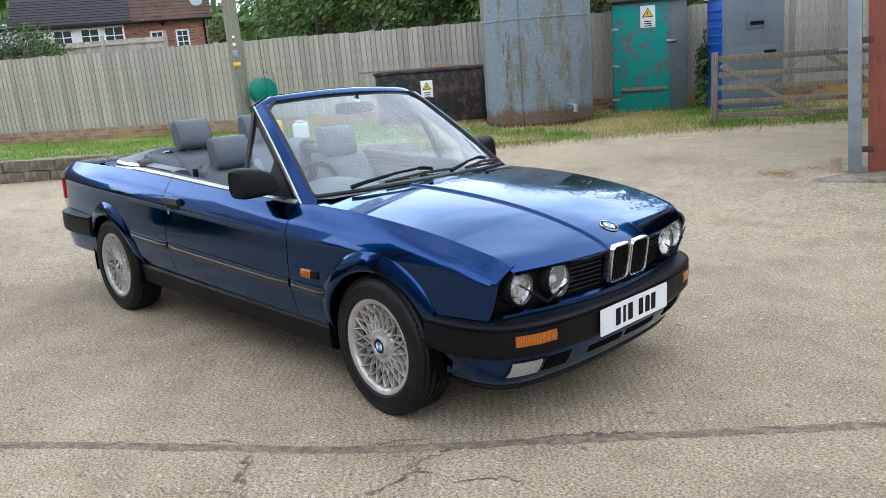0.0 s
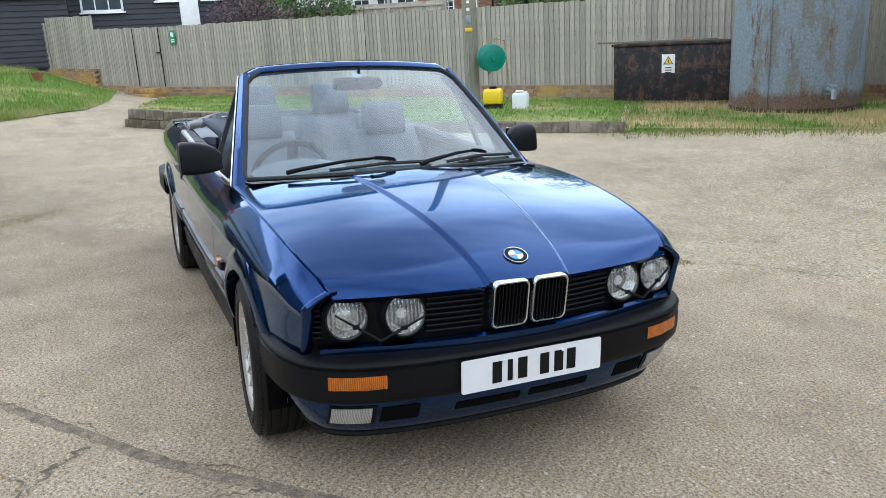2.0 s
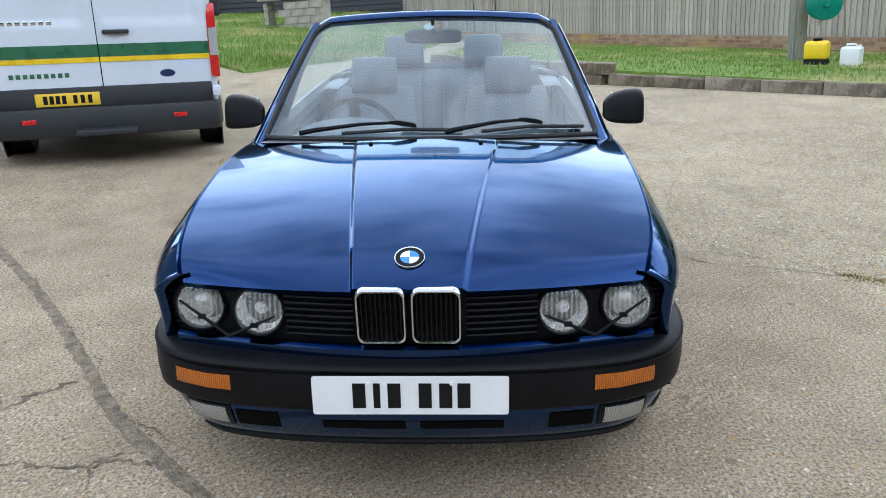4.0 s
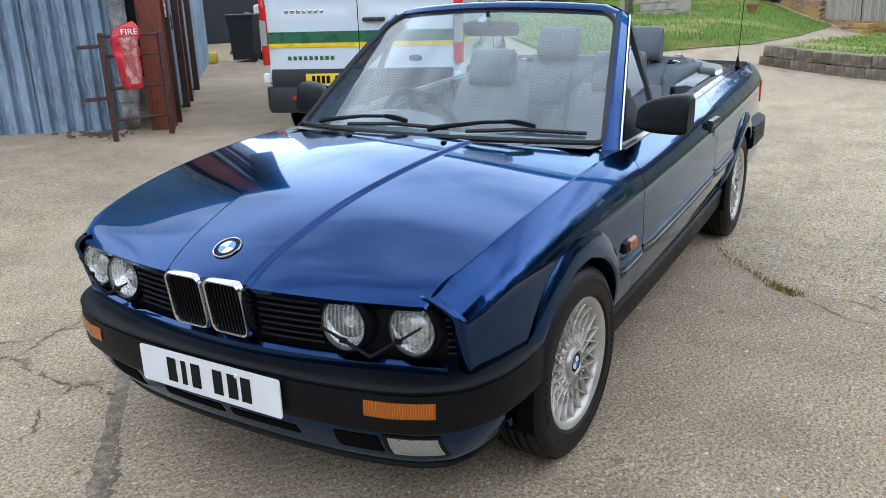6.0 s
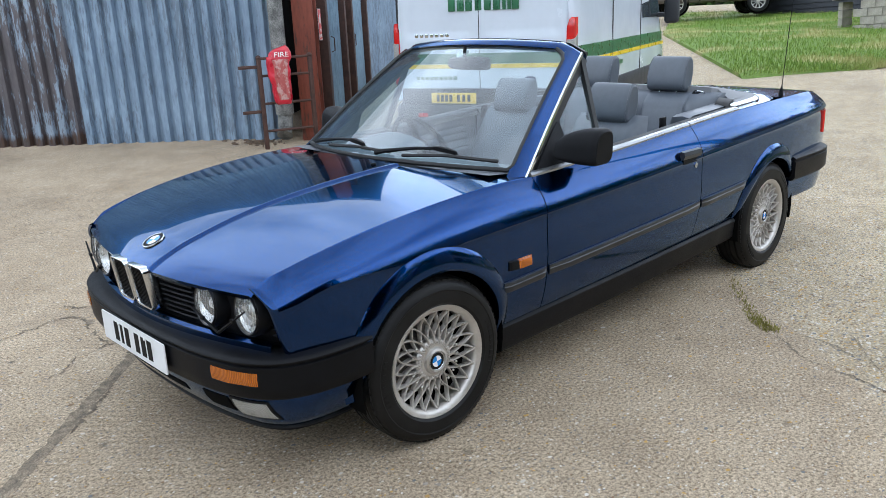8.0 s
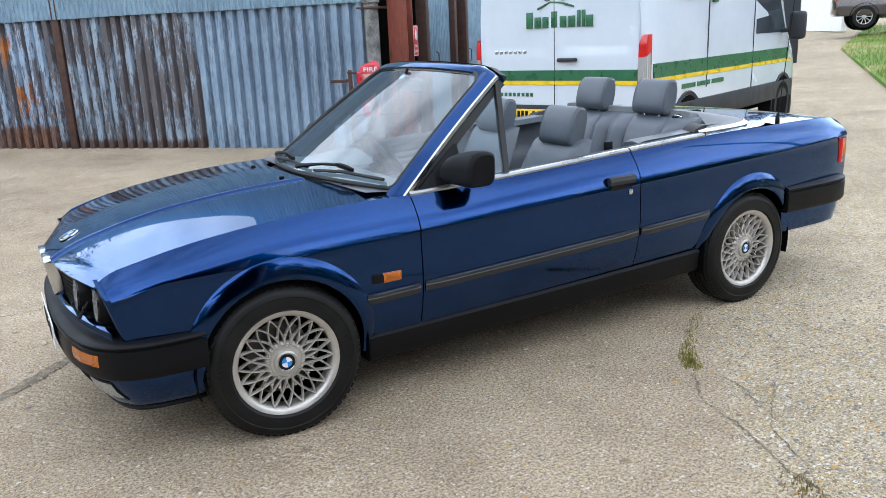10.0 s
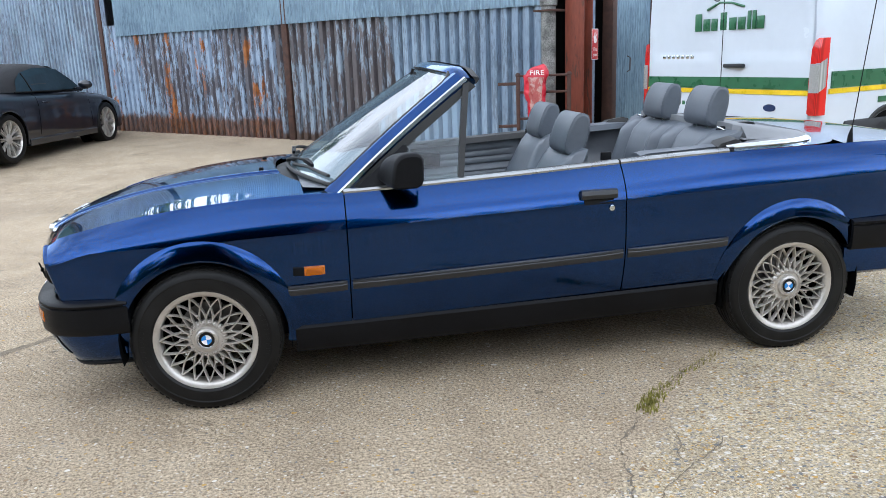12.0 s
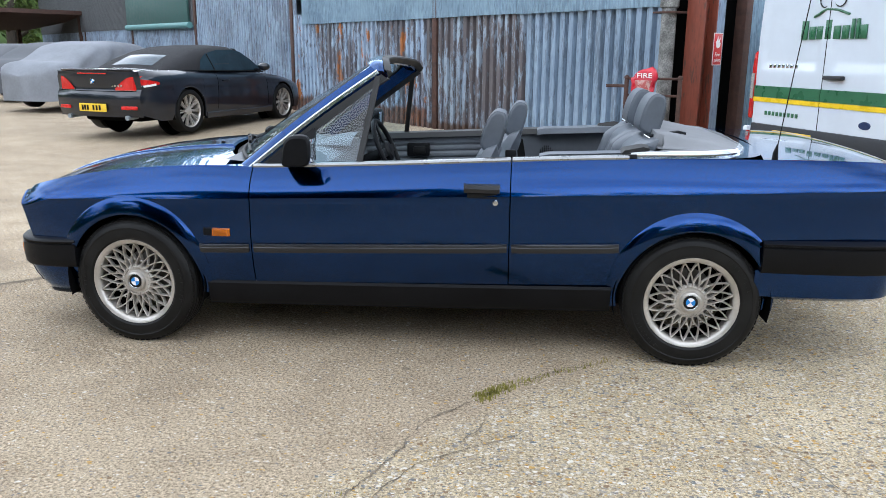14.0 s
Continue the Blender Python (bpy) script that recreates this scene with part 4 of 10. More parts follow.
def shed_front():
    ob = base("wall_shed", SHED, "long shed wall of old painted corrugated iron sheets", "wall", kind="structure")
    rnd = random.Random(11)
    x = 0.42
    while x < 9.9:
        w = min(0.80, 9.95 - x)
        m = SHEET_BLUE if x < 2.5 else (SHEET_BROWN if x < 4.9 else SHEET_RUST)
        part("sheet", corrugated(x, x + w + 0.02, rnd.uniform(-0.005, 0.015), 2.0, 0.160, 0.075, 0.004 * (round(x * 7) % 2), 1.9), m, ob, "faded blue sheet" if x < 2.5 else "worn brown sheet with rust")
        x += w
    x = 0.36
    while x < 9.4:
        w = min(1.32, 9.50 - x)
        part("upper_sheet", corrugated(x, x + w + 0.03, 1.80 - 0.004 * (round(x * 3) % 3), 4.3, 0.076, 0.024, 0.066 + 0.004 * (round(x * 5) % 2), 1.0), SHEET_NEW, ob, "pale blue fine corrugated sheet")
        x += w
    x = 9.97
    while x < 36:
        w = min(0.95, 36 - x)
        tall = 4.3
        part("sheet", corrugated(x, x + w + 0.02, 0.0, 1.95 if x > 15.6 else tall, 0.13, 0.065, 0.004 * (round(x * 7) % 2), 1.6), SHEET_GREY, ob)
        x += w
    part("upper_cladding", corrugated(15.85, 36, 1.93, 4.3, 0.10, 0.03, 0.05), mat("dark_grey_cladding", (0.075, 0.078, 0.082), 0.7, 0.1, 0.25, 2), ob, "dark grey cladding")
    for x in (4.97, 10.08, 15.8, 21.6, 27.8):
        part("batten", Geo().box((x, 0.035, 1.3), (0.12, 0.05, 2.6), 0.006), BROWN_STEEL, ob)
    gut = Geo().tube([(15.95, 0.13, 1.93), (21.8, 0.13, 1.97)], 0.085, 12)
    part("shutter_gutter", gut, mat("teal_gutter", (0.10, 0.24, 0.24), 0.5), ob, "teal metal gutter")
    part("shutter", Geo().box((18.9, 0.12, 2.5), (5.7, 0.06, 1.1), 0.01), mat("green_shutter", (0.03, 0.085, 0.075), 0.6), ob)
    # cement downpipe with collars
    pipe = Geo().tube([(0.30, 0.17, 0.25), (0.30, 0.17, 1.5), (0.30, 0.17, 4.2)], 0.085, 18)
    for z in (0.42, 1.86, 3.4):
        pipe.lathe([(0.086, z - 0.09), (0.104, z - 0.085), (0.106, z + 0.085), (0.086, z + 0.09)], 18, Matrix.Translation((0.30, 0.17, 0)))
    pipe.tube([(0.30, 0.17, 0.34), (0.30, 0.20, 0.18), (0.30, 0.27, 0.10)], [0.085, 0.09, 0.095], 16)
    dp = part("downpipe", pipe, ASBESTOS, ob, "mottled grey cement downpipe")
    part("pipe_bracket", Geo().box((0.30, 0.12, 1.72), (0.30, 0.30, 0.022), 0.004), BROWN_STEEL, dp)
    # rust-red stanchion at the corner
    st = Geo()
    st.box((0.02, 0.05, 2.1), (0.24, 0.018, 4.2), 0.002)
    st.box((0.02, -0.17, 2.1), (0.24, 0.018, 4.2), 0.002)
    st.box((0.02, -0.06, 2.1), (0.014, 0.21, 4.2), 0.002)
    part("stanchion", st, RED_OXIDE, ob, "red oxide steel stanchion")
    part("eaves_sheet", Geo().box((18.0, -3.0, 4.36), (37, 6.6, 0.06), m=pose(0, 0, 0, 6, 0, 0)), SHEET_GREY, ob)
    plinth = Geo().box((18.1, 0.0, -0.08), (35.6, 0.14, 0.18), 0.02)
    part("concrete_footing", plinth, KERB_STONE, ob)
    return ob


def shed_end():
    ob = base("wall_shed_end", SHED_END, "shed end wall with open sheeted doors and dark gaps", "wall", kind="structure")
    # black sheet behind the gaps, in place of the shade inside the shed
    part("interior_shade", Geo().box((4.6, 1.2, 2.0), (9.0, 0.05, 4.2)), DARK, ob)
    for x0, x1, m in ((0.75, 1.95, SHEET_NEW), (2.75, 4.1, SHEET_NEW), (4.3, 9.5, SHEET_BLUE)):
        part("door_sheet", corrugated(x0, x1, 0.05, 4.2, 0.076, 0.018, 0.0, 1.0), m, ob, "blue sheeted door leaf")
    for x in (0.66, 2.02, 2.66, 4.2):
        part("door_post", Geo().box((x, -0.02, 2.05), (0.13, 0.14, 4.1), 0.006), BROWN_STEEL, ob)
    part("door_edge", Geo().box((0.30, 0.10, 2.05), (0.20, 0.10, 4.1), 0.006), SHEET_GREY, ob)
    for x in (3.0, 1.2):
        part("pull_handle", Geo().tube([(x, -0.02, 1.0), (x, -0.06, 1.02), (x, -0.06, 1.18), (x, -0.02, 1.2)], 0.008, 6), BROWN_STEEL, ob)
    for k in range(4):
        part("shelf_clutter", Geo().box((2.34 + 0.05 * (k % 2), 0.30, 0.75 + 0.32 * k), (0.18, 0.2, 0.14 + 0.03 * k), 0.02), (GALV, WHITE_PAINT, BROWN_STEEL, TANK_GREEN)[k], ob)
    return ob


shed_front()
shed_end()
for name, m in (("wall_shed_back", SHED @ pose(19.5, -6.6, 2.0)),):
    whole(name, Geo().box((0, 0, 0), (34, 0.1, 4.4)), SHEET_GREY, "plain back wall of the shed", "wall", kind="structure", m=m)

# ---- the blue convertible; x ahead, y to its left, the middle of the wheelbase at the origin ----
body_half = smooth_curve([(-2.2, 0.735), (-2.0, 0.775), (-1.6, 0.805), (-1.0, 0.818), (0.0, 0.822), (0.7, 0.814), (1.2, 0.802), (1.55, 0.780), (1.75, 0.752), (1.88, 0.715), (1.95, 0.68)])
top_line = smooth_curve([(-2.25, 0.868), (-2.12, 0.908), (-2.0, 0.922), (-1.6, 0.928), (-0.975, 0.920), (-0.46, 0.899), (0.04, 0.874), (0.67, 0.849), (0.85, 0.852), (1.117, 0.842), (1.40, 0.814), (1.63, 0.776), (1.85, 0.716), (1.95, 0.675)])
crease_line = lambda x: 0.741 - 0.0345 * x - 0.042 * ease(x, 1.66, 1.88)
wing_line = lambda x: top_line(x) - 0.028 * max(0.0, (x - 1.82) / 0.056) ** 2
sill_line = lambda x: 0.332 - 0.02 * x
rub_line = lambda x: 0.512 - 0.0325 * x
nose_plan = lambda y: 1.984 - 0.26 * y * y
AXLE_F, AXLE_R, HUB_Z, ARCH = 1.285, -1.285, 0.297, 0.335


def side_y(x, z):
    w, c, t = body_half(x), crease_line(x), wing_line(x)
    if z >= c:
        k = min(1.3, (z - c) / max(0.03, t - c))
        return w - 0.030 * k - 0.050 * k * k
    d = c - z
    return w - 0.005 * min(1, d / 0.008) + 0.004 * ease(d, 0.02, 0.2) - 0.055 * max(0, (d - 0.16) / 0.27) ** 2


def lean_in(x, z):
    """The nose leans back towards the ground."""
    return x + 0.27 * (z - 0.66) * ease(x, 1.55, 1.88)


def arch_z(x, low):
    for a in (AXLE_F, AXLE_R):
        if abs(x - a) < ARCH:
            low = max(low, HUB_Z + 0.005 + math.sqrt(ARCH**2 - (x - a) ** 2))
    return low


def side_panel(x0, x1, turn=(True, True)):
    """The body's flank between two stations, open over the wheels, its ends folded inwards."""
    xs = list(np.linspace(x0, x1, 2 + int(abs(x1 - x0) / 0.06)))
    for a in (AXLE_F, AXLE_R):
        xs += [a + ARCH * math.cos(math.pi * k / 28) for k in range(29)]
    xs = sorted({round(x, 4) for x in xs if min(x0, x1) - 1e-6 <= x <= max(x0, x1) + 1e-6})
    g = Geo()
    rows = [("in", 0), ("lo", 0.0), ("lo", 0.06), ("lo", 0.2), ("lo", 0.4), ("lo", 0.6), ("lo", 0.8), ("lo", 0.93), ("lo", 0.985), ("hi", 0.0), ("hi", 0.07), ("hi", 0.2), ("hi", 0.4), ("hi", 0.6), ("hi", 0.8), ("hi", 0.93), ("hi", 1.0), ("top", 0)]
    def at(x, row):
        kind, k = row
        low, c, t = arch_z(x, sill_line(x)), crease_line(x), wing_line(x)
        low = min(low, c - 0.03)
        if kind == "in":
            return (lean_in(x, low), side_y(x, low) - 0.03, low)
        if kind == "top":
            return (lean_in(x, t), side_y(x, t) - 0.012, t - 0.014)
        z = low + (c - 0.002 - low) * k if kind == "lo" else c + (t - c) * k
        return (lean_in(x, z), side_y(x, z), z)
    pts = [[at(x, r) for r in rows] for x in xs]
    fold = lambda col: [(p[0], p[1] - 0.016, p[2]) for p in col]
    if turn[0]:
        pts.insert(0, fold(pts[0]))
    if turn[1]:
        pts.append(fold(pts[-1]))
    n = len(rows)
    g.add([p for col in pts for p in col], [(i * n + j, (i + 1) * n + j, (i + 1) * n + j + 1, i * n + j + 1) for i in range(len(pts) - 1) for j in range(n - 1)])
    return g


def flare(ax):
    """The pressed lip round a wheel opening."""
    rings = []
    for k in range(41):
        a = radians(-8 + 196 * k / 40)
        s = math.sin(max(0.0, min(math.pi, a)))
        swell = 0.35 + 0.65 * s**0.7
        ring = []
        for r, out in ((ARCH - 0.012, -0.045), (ARCH - 0.012, 0.016), (ARCH - 0.004, 0.022), (ARCH + 0.008, 0.021), (ARCH + 0.03 + 0.02 * s, 0.012 * swell + 0.003), (ARCH + 0.035 + 0.035 * s, 0.001)):
            x, z = ax + r * math.cos(a), HUB_Z + 0.005 + r * math.sin(a)
            ring.append((x, side_y(x, max(z, 0.3)) + out * (swell if out > 0 else 1), z))
        rings.append(ring)
    g = Geo()
    n = 6
    return g.add([p for r in rings for p in r], [(i * n + j, (i + 1) * n + j, (i + 1) * n + j + 1, i * n + j + 1) for i in range(40) for j in range(n - 1)])


def bonnet_z(x, y):
    ys = body_half(x) - 0.083
    k = min(1.0, abs(y) / ys)
    crown = 0.012 + 0.036 * ease(x, 2.1, 0.7)
    z = top_line(x) + (crown + 0.016 * ease(x, 0.9, 1.9)) * (1 - k * k * (1.35 - 0.35 * k * k))
    yc = crease_y(x)
    return z + 0.010 * ease(yc + 0.010 - abs(y), 0, 0.016) * ease(x, 0.84, 1.0)


def crease_y(x):
    return 0.262 - 0.116 * (x - 0.98)


def bonnet():
    us = [0, 0.01] + list(np.linspace(0.03, 0.9, 44)) + [0.92, 0.94, 0.955, 0.97, 0.98, 0.99, 1.0]
    def at(u, k):
        xb, xf = 0.985 - 0.30 * (k * 0.7) ** 2 / 0.5, nose_plan(k * 0.632) + 0.012
        x = xb + (xf - xb) * u
        ys, yc = min(body_half(x) - 0.085, 0.75), crease_y(x)
        a = abs(k)
        y = math.copysign(a / 0.3 * (yc + 0.003) if a < 0.3 else yc + 0.003 + (a - 0.3) / 0.7 * (ys - yc - 0.003), k)
        drop = (0.008 + 0.020 * k * k) * max(0, (u - 0.93) / 0.07) ** 2.2 + 0.01 * max(0, (0.01 - u) / 0.01)
        return (x, y, bonnet_z(x, y) - drop - (0.006 if a > 0.999 else 0))
    half = list(np.linspace(0.0, 0.27, 8)) + [0.282, 0.287, 0.2915, 0.296, 0.300, 0.304, 0.308, 0.3125, 0.318, 0.33] + list(np.linspace(0.36, 0.95, 18)) + [0.975, 0.994, 1.0]
    ks = [-k for k in reversed(half[1:])] + half
    g = Geo().grid(at, us, ks)
    def lip(k, d):
        x, y, z = at(1.0, k)
        return (x - d * 0.6, y, z - d)
    return g.grid(lip, ks, (0.0, 0.008, 0.016))


def wheel(parent, m):
    """A cross-spoke alloy wheel with its tyre; local z points out of the car."""
    rim = Geo().lathe([(0.170, -0.08), (0.186, -0.02), (0.180, 0.045), (0.1815, 0.068), (0.186, 0.078), (0.195, 0.084), (0.2055, 0.087), (0.2085, 0.083), (0.207, 0.074)], 72)
    hub = part("wheel", rim, SILVER, parent, "silver cross-spoke alloy wheel with a broad lip", m=m)
    g = Geo()
    prof = [(0.196, -0.10), (0.215, -0.097), (0.262, -0.092), (0.285, -0.084), (0.2975, -0.066)]
    tread = [-0.058, -0.050, -0.048, -0.042, -0.040, -0.018, -0.016, -0.009, -0.007, 0.007, 0.009, 0.016, 0.018, 0.040, 0.042, 0.048, 0.050, 0.058]
    for i, h in enumerate(tread):
        groove = any(abs(h - c) < 0.0045 for c in (-0.045, -0.0125, 0.0125, 0.045))
        prof.append((0.2965 if groove else 0.3035 - 0.5 * max(0, abs(h) - 0.03) ** 2, h))
    prof += [(0.2975, 0.066), (0.288, 0.082), (0.275, 0.091), (0.262, 0.0945), (0.258, 0.0925), (0.235, 0.0945), (0.216, 0.093), (0.208, 0.086), (0.200, 0.078)]
    g.lathe(prof, 72)
    # shoulder blocks
    for k in range(64):
        a = 2 * math.pi * k / 64
        for s in (-1, 1):
            g.box((0.2905, 0, s * 0.066), (0.012, 0.019, 0.022), m=Matrix.Rotation(a + 0.02 * s, 4, "Z"))
    part("tyre", g, TYRE, hub, "black road tyre with a blocked tread", smooth=30)
    raised = Geo()
    for k in range(9):
        a = 1.15 + k * 0.085
        raised.box((0.246, 0, 0.0955), (0.016, 0.011, 0.002), m=Matrix.Rotation(a, 4, "Z"))
        raised.box((0.246, 0, 0.0955), (0.012, 0.008, 0.002), m=Matrix.Rotation(a + math.pi, 4, "Z"))
    tagged(part("sidewall_marking", raised, TYRE, hub), kind="stuff")
    barrel = Geo().lathe([(0.172, -0.085), (0.180, 0.02)], 48)
    part("barrel", barrel, DARK, hub)
    disc = Geo().lathe([(0.0001, -0.045), (0.125, -0.045), (0.125, -0.06), (0.0001, -0.06)], 40)
    part("brake_disc", disc, mat("brake_steel", (0.16, 0.155, 0.15), 0.45, 0.7), hub)
    sp = Geo()
    n = 20
    for k in range(n):
        for s in (-1, 1):
            a0 = 2 * math.pi * (k + 0.25 * s) / n
            pts = []
            for t in np.linspace(0, 1, 6):
                r = 0.060 + 0.124 * t
                a = a0 + s * 0.40 * t
                pts.append((r * math.cos(a), r * math.sin(a), 0.062 + 0.010 * t - 0.010 * math.sin(math.pi * t)))
            wide = [0.0040, 0.0040, 0.0037, 0.0036, 0.0038, 0.0050]
            rings = []
            for i, p in enumerate(pts):
                a = math.atan2(p[1], p[0])
                q = Vector((-math.sin(a), math.cos(a), 0)) * wide[i]
                P = Vector(p)
                rings.append([P - q + Vector((0, 0, -0.016)), P - q * 0.9, P - q * 0.4 + Vector((0, 0, 0.004)), P + q * 0.4 + Vector((0, 0, 0.004)), P + q * 0.9, P + q + Vector((0, 0, -0.016))])
            sp.loft(rings)
    part("spokes", sp, SILVER, hub, "crossed silver lattice spokes", smooth=50)
    boss = Geo().lathe([(0.078, 0.030), (0.078, 0.052), (0.072, 0.060), (0.050, 0.064), (0.046, 0.074), (0.038, 0.078), (0.036, 0.071), (0.0001, 0.071)], 40)
    for k in range(20):
        a = 2 * math.pi * k / 20
        boss.ball((0.068 * math.cos(a), 0.068 * math.sin(a), 0.060), (0.0065, 0.0065, 0.005), 8, 6)
        boss.ball((0.105 * math.cos(a + 0.157), 0.105 * math.sin(a + 0.157), 0.064), (0.005, 0.005, 0.004), 8, 6)
    part("hub", boss, SILVER, hub)
    roundel(hub, pose(0, 0, 0.0715), 0.033)
    return hub


def roundel(parent, m, r):
    """A round badge: dark ring, bright edge, blue and white quarters."""
    part("badge_ring", Geo().lathe([(r * 0.60, 0.0022), (r * 0.62, 0.0030), (r * 0.93, 0.0030), (r * 0.94, 0.0034), (r, 0.003), (r * 1.01, 0.0), (r * 0.5, 0.0)], 40), INK, parent, m=m)
    part("badge_edge", Geo().lathe([(r * 0.93, 0.0031), (r * 0.96, 0.0042), (r, 0.0038), (r * 1.02, 0.0)], 40), CHROME, parent, m=m)
    for k, ink in enumerate((BADGE_BLUE, BADGE_WHITE, BADGE_BLUE, BADGE_WHITE)):
        a0 = math.pi / 2 * k
        poly = [(0, 0)] + [(r * 0.62 * math.cos(a0 + math.pi / 2 * t / 8), r * 0.62 * math.sin(a0 + math.pi / 2 * t / 8)) for t in range(9)]
        part("badge_quarter", Geo().prism(poly, 0.0018, 0.0034), ink, parent, m=m)


def seat(parent, y, back_by=0.0):
    """A front seat: cushion, back with side bolsters, headrest."""
    g = Geo()
    def cushion(u, v):
        x, yy = -0.25 - back_by + 0.54 * u, (v - 0.5) * 0.5
        edge = min(1, 6 * min(u, 1 - u), 6 * min(v, 1 - v))
        return (x, y + yy, 0.38 + 0.055 * edge**0.5 + 0.045 * abs(2 * v - 1) ** 2.5 * edge - 0.05 * (1 - u) * (1 - abs(2 * v - 1)))
    g.grid(cushion, np.linspace(0, 1, 15), np.linspace(0, 1, 17))
    g.box((0.02 - back_by, y, 0.33), (0.52, 0.48, 0.12), 0.03)
    part("seat_cushion", g, LEATHER, parent, "grey leather front seat cushion")
    back = Geo()
    front = lambda u, v: back_point(u, v, 1)
    def back_point(u, v, side):
        w = 0.245 - 0.045 * u**3
        yy = (2 * v - 1) * w
        e = min(1, 7 * min(u, 1 - u), 7 * min(v, 1 - v)) ** 0.5
        thick = 0.06 * e + 0.028 * abs(2 * v - 1) ** 2.2 * e * (1 - 0.5 * u)
        pleat = 0.006 * abs(math.sin(u * 16)) * (1 - abs(2 * v - 1)) * e
        x = -0.17 - back_by - 0.265 * u
        return (x + side * (thick - (pleat if side > 0 else thick * 0.35)), y + yy, 0.41 + 0.535 * u + side * 0.01 * e)
    back.grid(front, np.linspace(0, 1, 25), np.linspace(0, 1, 17))
    back.grid(lambda u, v: back_point(u, v, -1), np.linspace(0, 1, 13), np.linspace(0, 1, 9))
    part("seat_back", back, LEATHER, parent, "grey leather seat back with bolsters")
    head_rest(parent, -0.425 - back_by, y, 1.000, 0.122, 0.245, 0.200, -16)


def head_rest(parent, x, y, z, deep, wide, high, tilt):
    g = Geo()
    m = pose(x, y, z, 0, tilt, 0)
    def at(u, v):
        a = 2 * math.pi * u
        c, s = math.cos(a), math.sin(a)
        rx, rz = math.copysign(abs(c) ** 0.62, c), math.copysign(abs(s) ** (0.80 if s > 0 else 0.45), s)
        k = (1 - abs(2 * v - 1) ** 9.0) ** 0.40
        front = deep / 2 * (1.0 if rx > 0 else 0.72) * (1 - 0.14 * max(0.0, rz))
        return (rx * front * (0.70 + 0.30 * k), (v - 0.5) * wide * (1 - 0.05 * max(0.0, rz) ** 2), rz * high / 2 * (0.86 + 0.14 * k))
    g.grid(at, [i / 28 for i in range(28)], [0, 0.006, 0.015, 0.03, 0.05, 0.08, 0.2, 0.35, 0.5, 0.65, 0.8, 0.92, 0.95, 0.97, 0.985, 0.994, 1.0], m, True)
    for v in (0, 1):
        ring = [at(i / 28, v) for i in range(28)]
        g.add(ring, [tuple(range(28))], m)
    rest = part("headrest", g, LEATHER, parent, "grey leather headrest", smooth=60)
    for v in (0.035, 0.965):
        part("piping", Geo().tube([Vector(at(i / 28, v)) * 1.004 for i in range(28)], 0.0028, 6, m, closed=True), LEATHER, rest)
    for s in (-0.055, 0.055):
        part("headrest_post", Geo().tube([(0, s, -high / 2 - 0.06), (0, s, -high / 2 + 0.03)], 0.006, 8, m), CHROME, rest)


